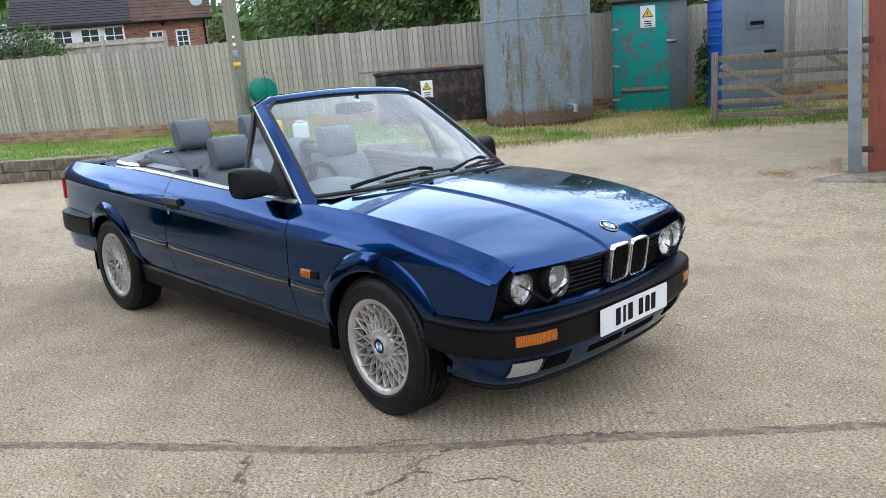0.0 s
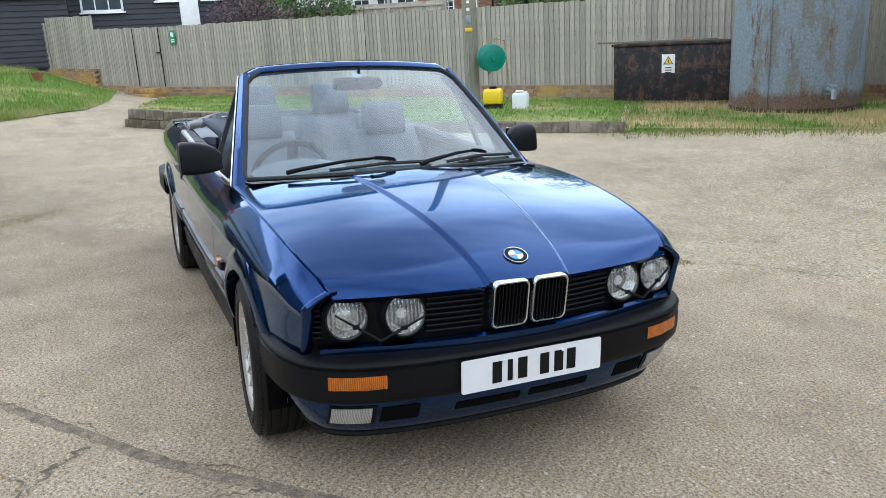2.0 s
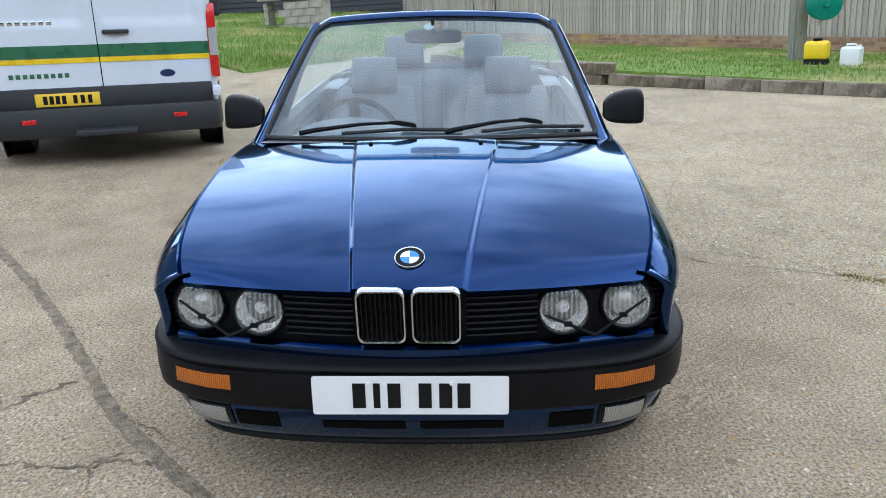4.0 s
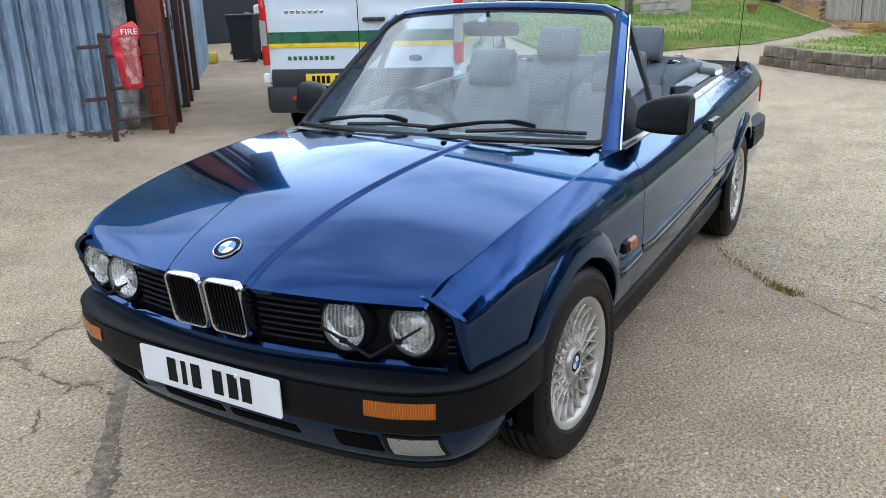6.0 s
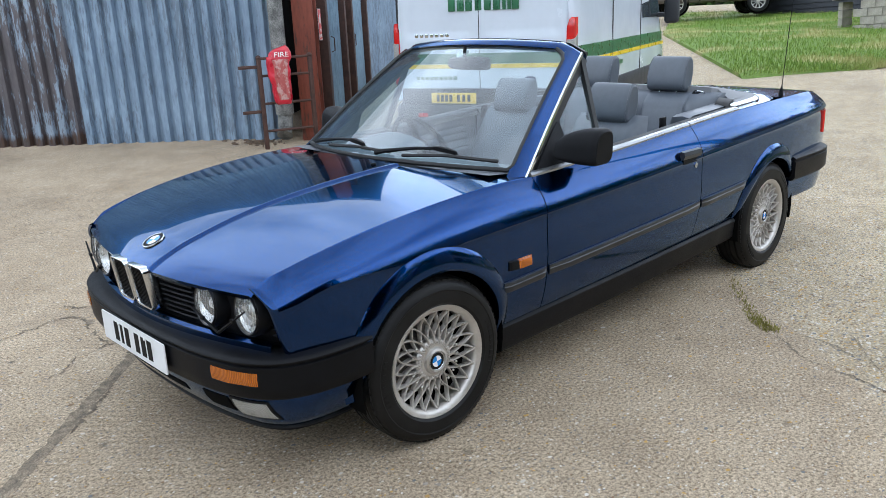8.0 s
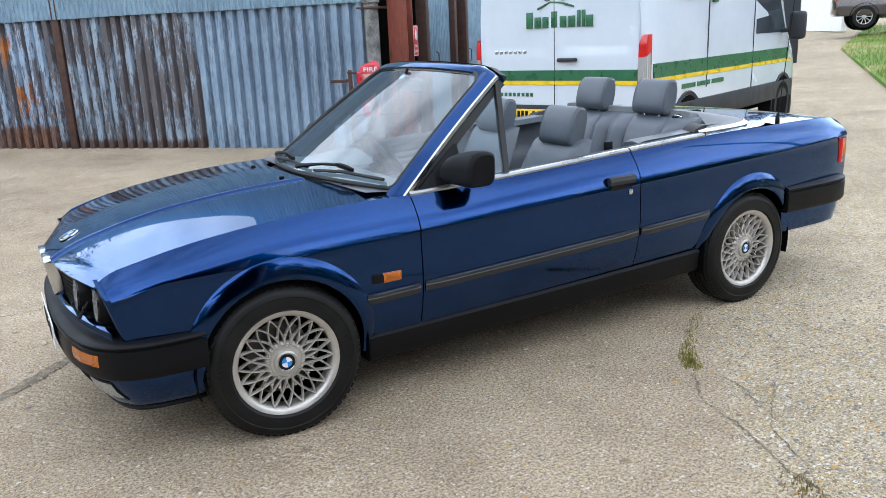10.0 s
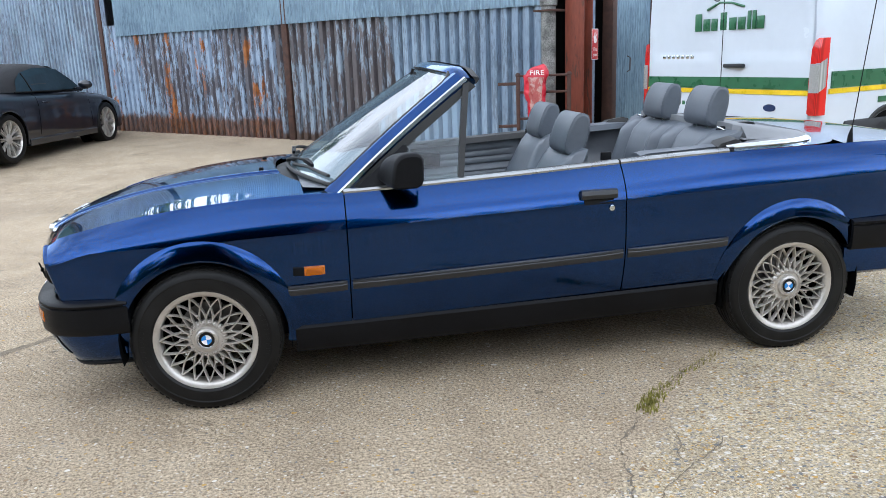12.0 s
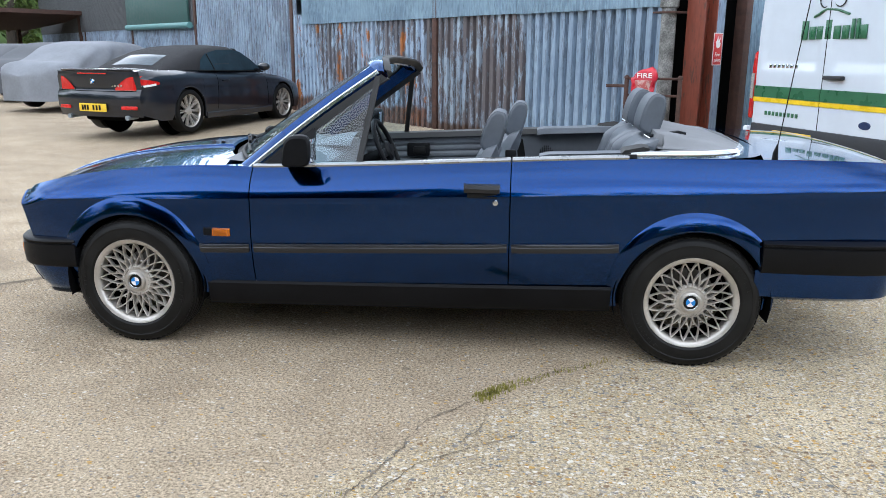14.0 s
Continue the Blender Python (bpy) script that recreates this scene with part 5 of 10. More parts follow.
def convertible():
    car = base("convertible_car", pose(0, 0, 0), "glossy dark blue convertible with its hood down on the concrete", "car")
    # flanks
    gap = 0.0025
    for name, x0, x1, turn in (("front_wing", 0.70 + gap, 1.862, (True, False)), ("door", -0.478 + gap, 0.70 - gap, (True, True)), ("rear_wing", -2.17, -0.478 - gap, (True, True))):
        left, right = both(name, side_panel(x0, x1, turn), PAINT, car, "glossy dark blue metallic panel")
        if name == "door":
            doors = (left, right)
    for a in (AXLE_F, AXLE_R):
        both("wheel_arch", flare(a), PAINT, car)
        well = Geo()
        well.grid(lambda t, y: (a + (ARCH + 0.004) * math.cos(t), y, HUB_Z + 0.005 + (ARCH + 0.004) * math.sin(t)), np.linspace(-0.25, math.pi + 0.25, 24), (0.42, 0.79 if a > 0 else 0.795))
        well.add([(a + 0.34 * math.cos(t), 0.42, HUB_Z + 0.34 * math.sin(t)) for t in np.linspace(-0.4, math.pi + 0.4, 24)], [tuple(range(24))])
        both("wheel_well", well, DARK, car)
    # dark backing behind the shut lines, and the underside
    under = Geo()
    under.box((0.0, 0, 0.27), (1.8, 1.36, 0.10), 0.02)
    under.box((1.55, 0, 0.36), (0.5, 0.80, 0.24), 0.02)
    under.box((-1.65, 0, 0.40), (0.7, 0.80, 0.25), 0.02)
    part("underbody", under, DARK, car)
    for x, s in ((0.70, 1), (-0.478, 1)):
        g = Geo().grid(lambda z, k: (x + k, side_y(x, z) - 0.017, z), np.linspace(0.34, top_line(x) - 0.015, 12), (-0.02, 0.02))
        both("shut_backing", g, DARK, car)
    # sills
    g = Geo().loft([[(x, body_half(x) - o, h + (0.332 - 0.02 * x)) for o, h in ((0.10, -0.01), (0.046, 0.0), (0.036, -0.012), (0.040, -0.03), (0.046, -0.10), (0.060, -0.118), (0.12, -0.12))] for x in np.linspace(0.935, -0.935, 20)])
    both("sill_skirt", g, BLACK_TRIM, car, "black plastic sill skirt")
    # rubbing strips
    def strip(x0, x1):
        rings = []
        for i, x in enumerate(np.linspace(x0, x1, 12)):
            e = 0.3 if i in (0, 11) else 1.0
            z = rub_line(x) - 0.004
            rings.append([(x, side_y(x, z + h) + o * e, z + h) for o, h in ((-0.002, -0.021), (0.012, -0.020), (0.017, -0.006), (0.017, 0.004), (0.013, 0.007), (0.013, 0.013), (0.009, 0.020), (-0.002, 0.021))])
        return Geo().loft(rings)
    for x0, x1 in ((0.950, 0.712), (0.690, -0.468), (-0.488, -0.955)):
        both("rubbing_strip", strip(x0, x1), TRIM_GLOSS, car, "black rubbing strip")
    # side repeaters
    for s in (1, -1):
        holder = Geo().loft([[(x, s * (side_y(x, z) + o), z) for z, o in ((0.538, 0), (0.541, d), (0.572, d * 0.8), (0.576, 0))] for x, d in ((0.925, 0.004), (0.918, 0.011), (0.885, 0.014), (0.880, 0.013))])
        rep = part("side_repeater", holder, BLACK_TRIM, car)
        lensg = Geo().loft([[(x, s * (side_y(x, z) + o), z) for z, o in ((0.538, 0), (0.541, d), (0.570, d * 0.85), (0.575, 0))] for x, d in ((0.880, 0.013), (0.87, 0.017), (0.81, 0.014), (0.798, 0.004))])
        part("lens", lensg, AMBER, rep, "amber repeater lens")
    # belt trim
    def belt(x0, x1, n=16):
        rings = []
        for x in np.linspace(x0, x1, n):
            y, z = side_y(x, top_line(x)), top_line(x)
            rings.append([(x, y + 0.001, z - 0.004), (x, y + 0.002, z + 0.006), (x, y - 0.006, z + 0.014), (x, y - 0.022, z + 0.016), (x, y - 0.024, z + 0.004)])
        return Geo().loft(rings)
    both("belt_trim", belt(0.70, -0.474), SATIN, car, "bright metal belt trim")
    both("belt_trim", belt(-0.482, -0.985), SATIN, car, "bright metal belt trim")
    def inner_rail(x0, x1):
        rings = []
        for x in np.linspace(x0, x1, 10):
            y, z = side_y(x, top_line(x)) - 0.022, top_line(x)
            rings.append([(x, y, z + 0.004), (x, y, z + 0.015), (x, y - 0.012, z + 0.017), (x, y - 0.055, z + 0.010), (x, y - 0.075, z - 0.02)])
        return Geo().loft(rings)
    both("window_seal", inner_rail(0.62, -0.47), RUBBER, car)
    both("hood_rail", inner_rail(-0.48, -1.02), RUBBER, car)
    # bonnet, with the scuttle behind it
    part("bonnet", bonnet(), PAINT, car, "dark blue bonnet with two raised creases", smooth=28)
    scuttle = Geo().grid(lambda k, u: ((0.985 - 0.30 * (k * 0.7) ** 2 / 0.5) - 0.002 - 0.09 * u, k * 0.722, bonnet_z(0.9 - 0.15 * k * k, k * 0.70) - 0.028 + 0.012 * u), np.linspace(-1, 1, 30), np.linspace(0, 1, 5))
    part("scuttle_grille", scuttle, BLACK_TRIM, car, "black louvred scuttle panel")
    for s in (-1, 1):
        for k in range(6):
            y = s * (0.42 + 0.035 * k)
            part("scuttle_louvre", Geo().box((0.955 - 0.30 * (y / 0.722 * 0.7) ** 2 / 0.5 - 0.02, y, bonnet_z(0.85, y) - 0.012), (0.05, 0.012, 0.008), 0.002), BLACK_TRIM, car)
    for y in (-0.20, 0.20):
        part("washer_jet", Geo().box((1.045, y, bonnet_z(1.045, y) + 0.003), (0.022, 0.016, 0.010), 0.004), BLACK_TRIM, car)
    roundel(car, Matrix.Translation((1.898, 0, bonnet_z(1.898, 0) + 0.002)) @ Matrix.Rotation(math.atan2(bonnet_z(1.865, 0) - bonnet_z(1.93, 0), 0.065), 4, "Y") @ Matrix.Rotation(radians(90), 4, "Z"), 0.041)
    # nose: recessed grille panel, painted edges
    nose = Geo()
    nose.grid(lambda k, z: (nose_plan(k * 0.688) - 0.035 + 0.10 * (z - 0.60), k * (side_y(1.862, z) - 0.040), z), np.linspace(-1, 1, 40), np.linspace(0.490, 0.668, 6))
    part("grille_panel", nose, BLACK_TRIM, car, "recessed black grille panel")
    lower = Geo().grid(lambda y, k: (nose_plan(y) - 0.004 - (0.0, 0.0, 0.012, 0.03)[k], y, (0.476, 0.508, 0.516, 0.514)[k]), np.linspace(-0.665, 0.665, 40), range(4))
    part("nose_strip", lower, PAINT, car)
    def cheek_at(v, k):
        # the wing's front edge, rolled into the lamp recess
        t = k / 9
        z = 0.470 + (wing_line(1.862) - 0.470) * v
        p0 = Vector((lean_in(1.862, z), side_y(1.862, z)))
        p1, p2 = p0 + Vector((0.030, -0.006)), p0 + Vector((0.018, -0.034))
        q = p0 * (1 - t) ** 2 + p1 * 2 * t * (1 - t) + p2 * t * t
        if k > 9:
            q = p2 - Vector((0.065, 0.002))
        return (q.x, q.y, z)
    cheek = Geo().grid(cheek_at, np.linspace(0, 1, 18), range(11))
    both("nose_cheek", cheek, PAINT, car)
    for s in (-1, 1):
        for k in range(8):
            z = 0.537 + 0.0185 * k
            g = Geo().loft([[(nose_plan(y) - 0.020 + 0.1 * (z - 0.6) + o, s * y, z + h) for o, h in ((-0.016, -0.004), (0.0, -0.0035), (0.002, 0.0), (0.0, 0.0035), (-0.016, 0.004))] for y in np.linspace(0.150, 0.338, 8)])
            part("grille_bar", g, BLACK_TRIM, car)
            g = Geo().loft([[(nose_plan(y) - 0.022 + 0.1 * (z - 0.6) + o, s * y, z + h) for o, h in ((-0.016, -0.004), (0.0, -0.0035), (0.002, 0.0), (0.0, 0.0035), (-0.016, 0.004))] for y in np.linspace(0.655, 0.682, 3)])
            part("grille_bar", g, BLACK_TRIM, car)
    # kidneys
    def rounded(y0, y1, z0, z1, r, n=6):
        out = []
        for cy, cz, a in ((y1 - r, z1 - r, 0), (y0 + r, z1 - r, 90), (y0 + r, z0 + r, 180), (y1 - r, z0 + r, 270)):
            out += [(cy + r * math.cos(radians(a + 90 * k / n)), cz + r * math.sin(radians(a + 90 * k / n))) for k in range(n + 1)]
        return out
    for s in (-1, 1):
        ring = rounded(0.006, 0.138, 0.530, 0.690, 0.022)
        lean = lambda y, z, d=0.0: (nose_plan(0.07) + 0.010 + 0.13 * (z - 0.61) + d, s * y, z)
        frame_geo = Geo().loft([[lean(0.072 + (y - 0.072) * k, 0.61 + (z - 0.61) * k, d) for y, z in ring] for k, d in ((1.0, -0.03), (1.0, 0.004), (0.96, 0.010), (0.90, 0.008), (0.87, 0.0), (0.87, -0.03))], caps=False)
        kid = part("kidney_grille", frame_geo, CHROME, car, "chrome kidney grille frame")
        part("backing", Geo().box(lean(0.072, 0.61, -0.035), (0.004, 0.12, 0.15)), INK, kid)
        for k in range(9):
            y = 0.021 + 0.0128 * k
            part("slat", Geo().loft([[lean(y - 0.0018, z, -0.02), lean(y - 0.0018, z, -0.002), lean(y + 0.0018, z, -0.002), lean(y + 0.0018, z, -0.02)] for z in (0.538, 0.61, 0.682)]), BLACK_TRIM, kid)
    # headlamps
    for y, r, inner in ((0.408, 0.0655, True), (0.582, 0.0655, False)):
        for s in (-1, 1):
            m = Matrix.Translation((nose_plan(y) - 0.004, s * y, 0.605)) @ Matrix.Rotation(radians(90 - 4), 4, "Y") @ Matrix.Rotation(radians(90), 4, "Z")
            bowl = Geo().lathe([(r * 1.16, -0.05), (r * 1.16, -0.012), (r * 1.10, -0.004), (r * 1.04, -0.006), (r * 1.03, -0.03)], 40)
            lamp = part("headlamp", bowl, BLACK_TRIM, car, "round headlamp in a black surround", m=m)
            part("reflector", Geo().lathe([(r * 1.02, -0.012)] + [(r * k, -0.012 - 0.06 * (1 - k * k)) for k in (0.9, 0.75, 0.6, 0.45, 0.3, 0.15, 0.001)], 36), REFLECTOR, lamp)
            dome = Geo().lathe([(r * 1.02, -0.010)] + [(r * k, -0.002 + 0.010 * (1 - k * k)) for k in (1.0, 0.9, 0.75, 0.55, 0.3, 0.001)], 40)
            part("lens", dome, HEAD_GLASS, lamp).visible_shadow = False
            part("lamp_rim", Geo().lathe([(r * 0.95, -0.010), (r * 0.965, -0.001), (r * 1.02, 0.002), (r * 1.05, -0.01)], 40), LAMP_RIM, lamp)
            if not inner:
                part("projector", Geo().lathe([(0.036, -0.03), (0.041, -0.012), (0.037, -0.008), (0.030, -0.020), (0.022, -0.014), (0.001, -0.010)], 32), LAMP_RING, lamp)
            else:
                part("bulb_cap", Geo().lathe([(0.018, -0.05), (0.018, -0.03), (0.012, -0.022), (0.001, -0.02)], 20), LAMP_CAP, lamp)
        for s in (-1, 1):
            a, b = (nose_plan(0.47) + 0.016, s * 0.492, 0.535), (nose_plan(y) + 0.022, s * (y - 0.05 if inner else y + 0.045), 0.63 if not inner else 0.60)
            w = Geo().tube([a, tuple((p + q) / 2 for p, q in zip(a, b)), b], [0.006, 0.0045, 0.003], 6)
            w.box(tuple((p * 0.45 + q * 0.55) for p, q in zip(a, b)), (0.01, 0.022, 0.014), 0.003)
            part("headlamp_wiper", w, BLACK_TRIM, car, "black headlamp wiper")
    # front bumper; it drops a little towards the nose
    half = [(2.020, 0.0), (2.016, 0.2), (1.999, 0.40), (1.966, 0.56), (1.926, 0.652), (1.866, 0.724), (1.772, 0.772), (1.66, 0.793), (1.572, 0.797)]
    plan = round_path([(x, -y) for x, y in reversed(half)][:-1] + half, 5)
    drop = lambda h: (lambda x: h - 0.035 * (x - 1.58))
    section = [(-0.16, 0.508), (-0.10, 0.507), (-0.040, 0.499), (-0.014, 0.492), (-0.004, 0.487), (0.0, 0.481), (-0.001, 0.476), (-0.009, 0.475), (-0.009, 0.469), (-0.001, 0.465), (0.0, 0.40), (-0.004, 0.366), (-0.012, 0.356), (-0.06, 0.352)]
    part("front_bumper", swept(plan, [(o, drop(h)) for o, h in section]), BLACK_TRIM, car, "black plastic front bumper")
    skirt = [(-0.028, 0.372), (-0.030, 0.345), (-0.048, 0.30), (-0.076, 0.25), (-0.096, 0.222), (-0.112, 0.214)]
    part("front_valance", swept(plan, [(o, drop(h)) for o, h in [(-0.13, 0.372)] + skirt + [(-0.18, 0.212)]]), PAINT, car, "dark blue front valance")
    part("front_spoiler", swept(plan, [(o, drop(h)) for o, h in ((-0.18, 0.214), (-0.106, 0.216), (-0.102, 0.209), (-0.106, 0.200), (-0.18, 0.198))]), BLACK_TRIM, car, "black chin spoiler")
    def on_front(x_of, y0, y1, z0, z1, deep, n=8):
        return Geo().loft([[(x_of(y, z) - d, y, z) for d, z in ((deep, z0), (0.0, z0), (-0.002, (z0 + z1) / 2), (0.0, z1), (deep, z1))] for y in np.linspace(y0, y1, n)])
    bx = lambda y, z=0: float(np.interp(abs(y), [p[1] for p in half], [p[0] for p in half]))
    sk = curve(sorted((h - 0.014, o) for o, h in skirt))
    def vx(y, z):
        # the valance's face at a height, from the bumper's plan set in along its normals
        pts = []
        for i, p in enumerate(plan):
            d = Vector(plan[min(len(plan) - 1, i + 1)]) - Vector(plan[max(0, i - 1)])
            d.normalize()
            pts.append((p[1] - d.x * sk(z), p[0] + d.y * sk(z)))
        return float(np.interp(y, [q[0] for q in pts], [q[1] for q in pts]))
    for s in (-1, 1):
        part("indicator_bed", on_front(lambda y, z: bx(y) + 0.001, s * 0.482, s * 0.668, 0.388, 0.443, 0.03), INK, car)
        part("indicator", on_front(lambda y, z: bx(y) + 0.004, s * 0.490, s * 0.660, 0.394, 0.437, 0.03), AMBER, car, "amber front indicator")
        part("fog_housing", on_front(lambda y, z: vx(y, z) + 0.003, s * 0.512, s * 0.652, 0.246, 0.326, 0.03), BLACK_TRIM, car)
        part("fog_lamp", on_front(lambda y, z: vx(y, z) + 0.007, s * 0.528, s * 0.645, 0.254, 0.318, 0.04), CLEAR_LENS, car, "clear ribbed fog lamp")
        # raised dark plate, coloured as the shade in an open brake duct
        part("duct_shade", on_front(lambda y, z: vx(y, z) + 0.003, s * 0.375, s * 0.498, 0.254, 0.314, 0.03), DARK, car)
    # raised dark plates again, for the shade in the two valance slots
    for y0, y1 in ((-0.25, -0.02), (0.02, 0.25)):
        part("slot_shade", on_front(lambda y, z: vx(y, z) + 0.003, y0, y1, 0.262, 0.292, 0.02), DARK, car)
    pl = Matrix.Translation((2.024, 0, 0.400)) @ Matrix.Rotation(radians(90), 4, "Z") @ Matrix.Rotation(radians(90), 4, "X")
    plate = part("number_plate", Geo().prism([(y * 1.0, z) for y, z in rounded(-0.26, 0.26, -0.0555, 0.0555, 0.008)], 0, 0.004), PLATE_WHITE, car, "white number plate with plain dark bars", m=pl)
    for k, x in enumerate((-0.135, -0.088, -0.042, 0.040, 0.094, 0.142)):
        part("plate_bar", Geo().box((x, 0, 0.005), (0.018 if k == 1 else 0.034, 0.072, 0.0014)), INK, plate)
    for x in (-0.11, 0.11):
        part("plate_cap", Geo().lathe([(0.0001, 0.008), (0.005, 0.0075), (0.0065, 0.004)], 12), PLATE_WHITE, plate, m=pose(x, 0.035, 0))
    # rear end
    rear_half = [(-2.262, 0.0), (-2.255, 0.35), (-2.235, 0.56), (-2.195, 0.70), (-2.12, 0.785), (-2.0, 0.822), (-1.8, 0.832), (-1.56, 0.828)]
    rplan = round_path([(x, y) for x, y in reversed(rear_half)][:-1] + [(x, -y) for x, y in rear_half], 5)
    part("rear_bumper", swept(rplan, [(-0.12, 0.600), (-0.02, 0.592), (0.0, 0.582), (0.0, 0.574), (-0.008, 0.571), (-0.008, 0.565), (0.0, 0.561), (0.0, 0.47), (-0.012, 0.452), (-0.08, 0.445)]), BLACK_TRIM, car, "black plastic rear bumper")
    part("rear_valance", swept([(x + 0.02, y * 0.975) for x, y in rplan], [(-0.10, 0.46), (-0.004, 0.46), (-0.004, 0.42), (-0.02, 0.34), (-0.05, 0.320), (-0.12, 0.320)]), PAINT, car, "dark blue rear valance")
    tail = Geo().grid(lambda k, z: (-2.160 - 0.04 * (1 - k * k) + 0.10 * max(0, z - 0.75), k * (side_y(-2.16, z) - 0.004), z), np.linspace(-1, 1, 24), np.linspace(0.55, top_line(-2.16) + 0.004, 9))
    part("tail_panel", tail, PAINT, car)
    for s in (-1, 1):
        lamp = Geo().loft([[(x - 0.012, s * y, 0.665), (x - 0.014, s * y, 0.80), (x + 0.03, s * (y - 0.03), 0.80), (x + 0.03, s * (y - 0.03), 0.665)] for x, y in ((-2.195, 0.36), (-2.185, 0.55), (-2.165, 0.70), (-2.13, 0.748), (-2.08, 0.768))])
        part("tail_lamp", lamp, RED_LENS, car, "red wraparound tail lamp")
        side_amber = Geo().loft([[(x, s * (side_y(x, z) + 0.003), z) for z in (0.70, 0.80)] + [(x, s * (side_y(x, z) - 0.01), z) for z in (0.80, 0.70)] for x in (-2.17, -2.10)])
        part("tail_lamp", side_amber, AMBER, car)
    def boot(k, u):
        x = -1.60 - 0.565 * u - 0.02 * (1 - k * k) + 0.05 * (1 - u) * (k * k)
        y = k * (body_half(x) - 0.088)
        return (x, y, top_line(x) + 0.020 * (1 - k * k) * (1 - 0.4 * u) - 0.006 * max(0, (u - 0.93) / 0.07) ** 2)
    part("boot_lid", Geo().grid(boot, np.linspace(-1, 1, 31), list(np.linspace(0, 0.92, 14)) + [0.95, 0.975, 1.0]), PAINT, car, "dark blue boot lid")
    # deck panel round the hood cover
    def hoop(k, r):
        a = radians(-90 + 180 * k)
        c, s = math.cos(a), math.sin(a)
        return -0.985 - (0.565 + 0.06 * r) * abs(c) ** 0.42, (0.696 + 0.05 * r) * math.copysign(abs(s) ** 0.42, s)
    def rim(k):
        a = radians(-90 + 180 * k)
        c, s = math.cos(a), math.sin(a)
        x = -1.00 - 0.60 * abs(c) ** 0.30
        return x, (body_half(x) - 0.082) * math.copysign(abs(s) ** 0.30, s)
    def deck_at(k, r):
        (ax, ay), (bx2, by2) = hoop(k, 0), rim(k)
        x, y = ax + (bx2 - ax) * r, ay + (by2 - ay) * r
        return (x, y, top_line(x) + 0.020 * (1 - (y / 0.735) ** 2) + 0.002)
    part("deck_panel", Geo().grid(deck_at, np.linspace(0, 1, 65), np.linspace(-0.1, 1.0, 8)), PAINT, car)
    rings = []
    round_hood = [0.5 + 0.5 * math.copysign(1 - math.asin((1 - abs(t)) ** 2.2) / (math.pi / 2), t) for t in np.linspace(-0.985, 0.985, 81)]
    for k in round_hood:
        (px, py), (qx, qy) = hoop(k, -0.02), hoop(k, -0.42)
        z = deck_at(k, 0)[2]
        mix = lambda t, h: (px + (qx - px) * t, py + (qy - py) * t, z + h)
        rings.append([mix(0, -0.004), mix(0.0, 0.008), mix(0.5, 0.019), mix(1.0, 0.022), mix(1.0, 0.0)])
    part("hood_trim", Geo().loft(rings), CHROME, car, "bright trim round the folded hood")
    def cover(k, r):
        px, py = hoop(k, -0.40)
        ix, iy = -1.115 - 0.015 * math.cos(math.pi * (k - 0.5)), py / 0.67 * 0.62
        if abs(py) > 0.55:
            ix = px + (ix - px) * 0.9
        x, y = px + (ix - px) * r, py + (iy - py) * r
        return (x, y, top_line(px) + 0.026 + 0.072 * ease(r, -0.2, 1.0) * ease(-abs(py), -0.690, -0.52) - 0.008 * r + 0.006 * noise.noise((6 * x, 6 * y, 0)) - (0.10 if r > 1.0 else 0))
    part("hood_cover", Geo().grid(cover, round_hood, list(np.linspace(0, 0.94, 12)) + [0.98, 1.0, 1.04]), HOOD_CLOTH, car, "grey cover over the folded hood", smooth=60)
    both("hood_corner_cap", Geo().loft([[(x, y, z - 0.012), (x, y, z + 0.004 + h), (x, y - 0.075, z + 0.012 + h), (x, y - 0.09, z - 0.01)] for x, y, z, h in ((-0.955, 0.694, 0.934, 0), (-0.97, 0.690, 0.938, 0.010), (-1.05, 0.672, 0.952, 0.010), (-1.08, 0.662, 0.955, 0.0))]), RUBBER, car, "black rubber cap at the hood's corner")
    both("belt_guide", Geo().loft([[(x, y - 0.022, z), (x, y - 0.018, z + 0.012), (x, y + 0.018, z + 0.012), (x, y + 0.022, z)] for x, y, z in ((-1.10, 0.425, 0.975), (-1.14, 0.43, 0.995), (-1.24, 0.435, 1.006), (-1.27, 0.435, 1.000))]), BLACK_TRIM, car, "black plastic belt guide")
    both("belt_ring", Geo().tube([(-1.105 + 0.022 * math.cos(t), 0.452 + 0.026 * math.sin(t), 0.985 + 0.014 * math.cos(t)) for t in np.linspace(0, 5.9, 14)], 0.004, 6, closed=True), CHROME, car)
    both("side_roll", Geo().loft([[(x, 0.668, z), (x, 0.672, z + 0.012), (x, 0.63, z + 0.020), (x, 0.575, z + 0.012), (x, 0.565, z - 0.02), (x, 0.66, z - 0.03)] for x, z in ((-0.60, 0.905), (-0.64, 0.914), (-0.85, 0.922), (-1.06, 0.932), (-1.10, 0.928))]), LEATHER, car, "padded grey side roll")
    # windscreen
    def screen(s, v, d=0.0, edge=1.0):
        half_w = (0.668 + (0.522 - 0.668) * v) * edge
        xb, xt = 0.925 - 0.185 * s * s, 0.252 - 0.070 * s * s
        zb, zt = 0.888 - 0.018 * s * s, 1.320 - 0.026 * s * s
        return (xb + (xt - xb) * v + d * 0.62, s * half_w, zb + (zt - zb) * v + 0.012 * math.sin(math.pi * v) + d * 0.78)
    pane = part("windscreen", Geo().grid(screen, np.linspace(-1, 1, 25), np.linspace(0, 1, 13)), SCREEN_GLASS, car, "clear laminated windscreen")
    pane.visible_shadow = False
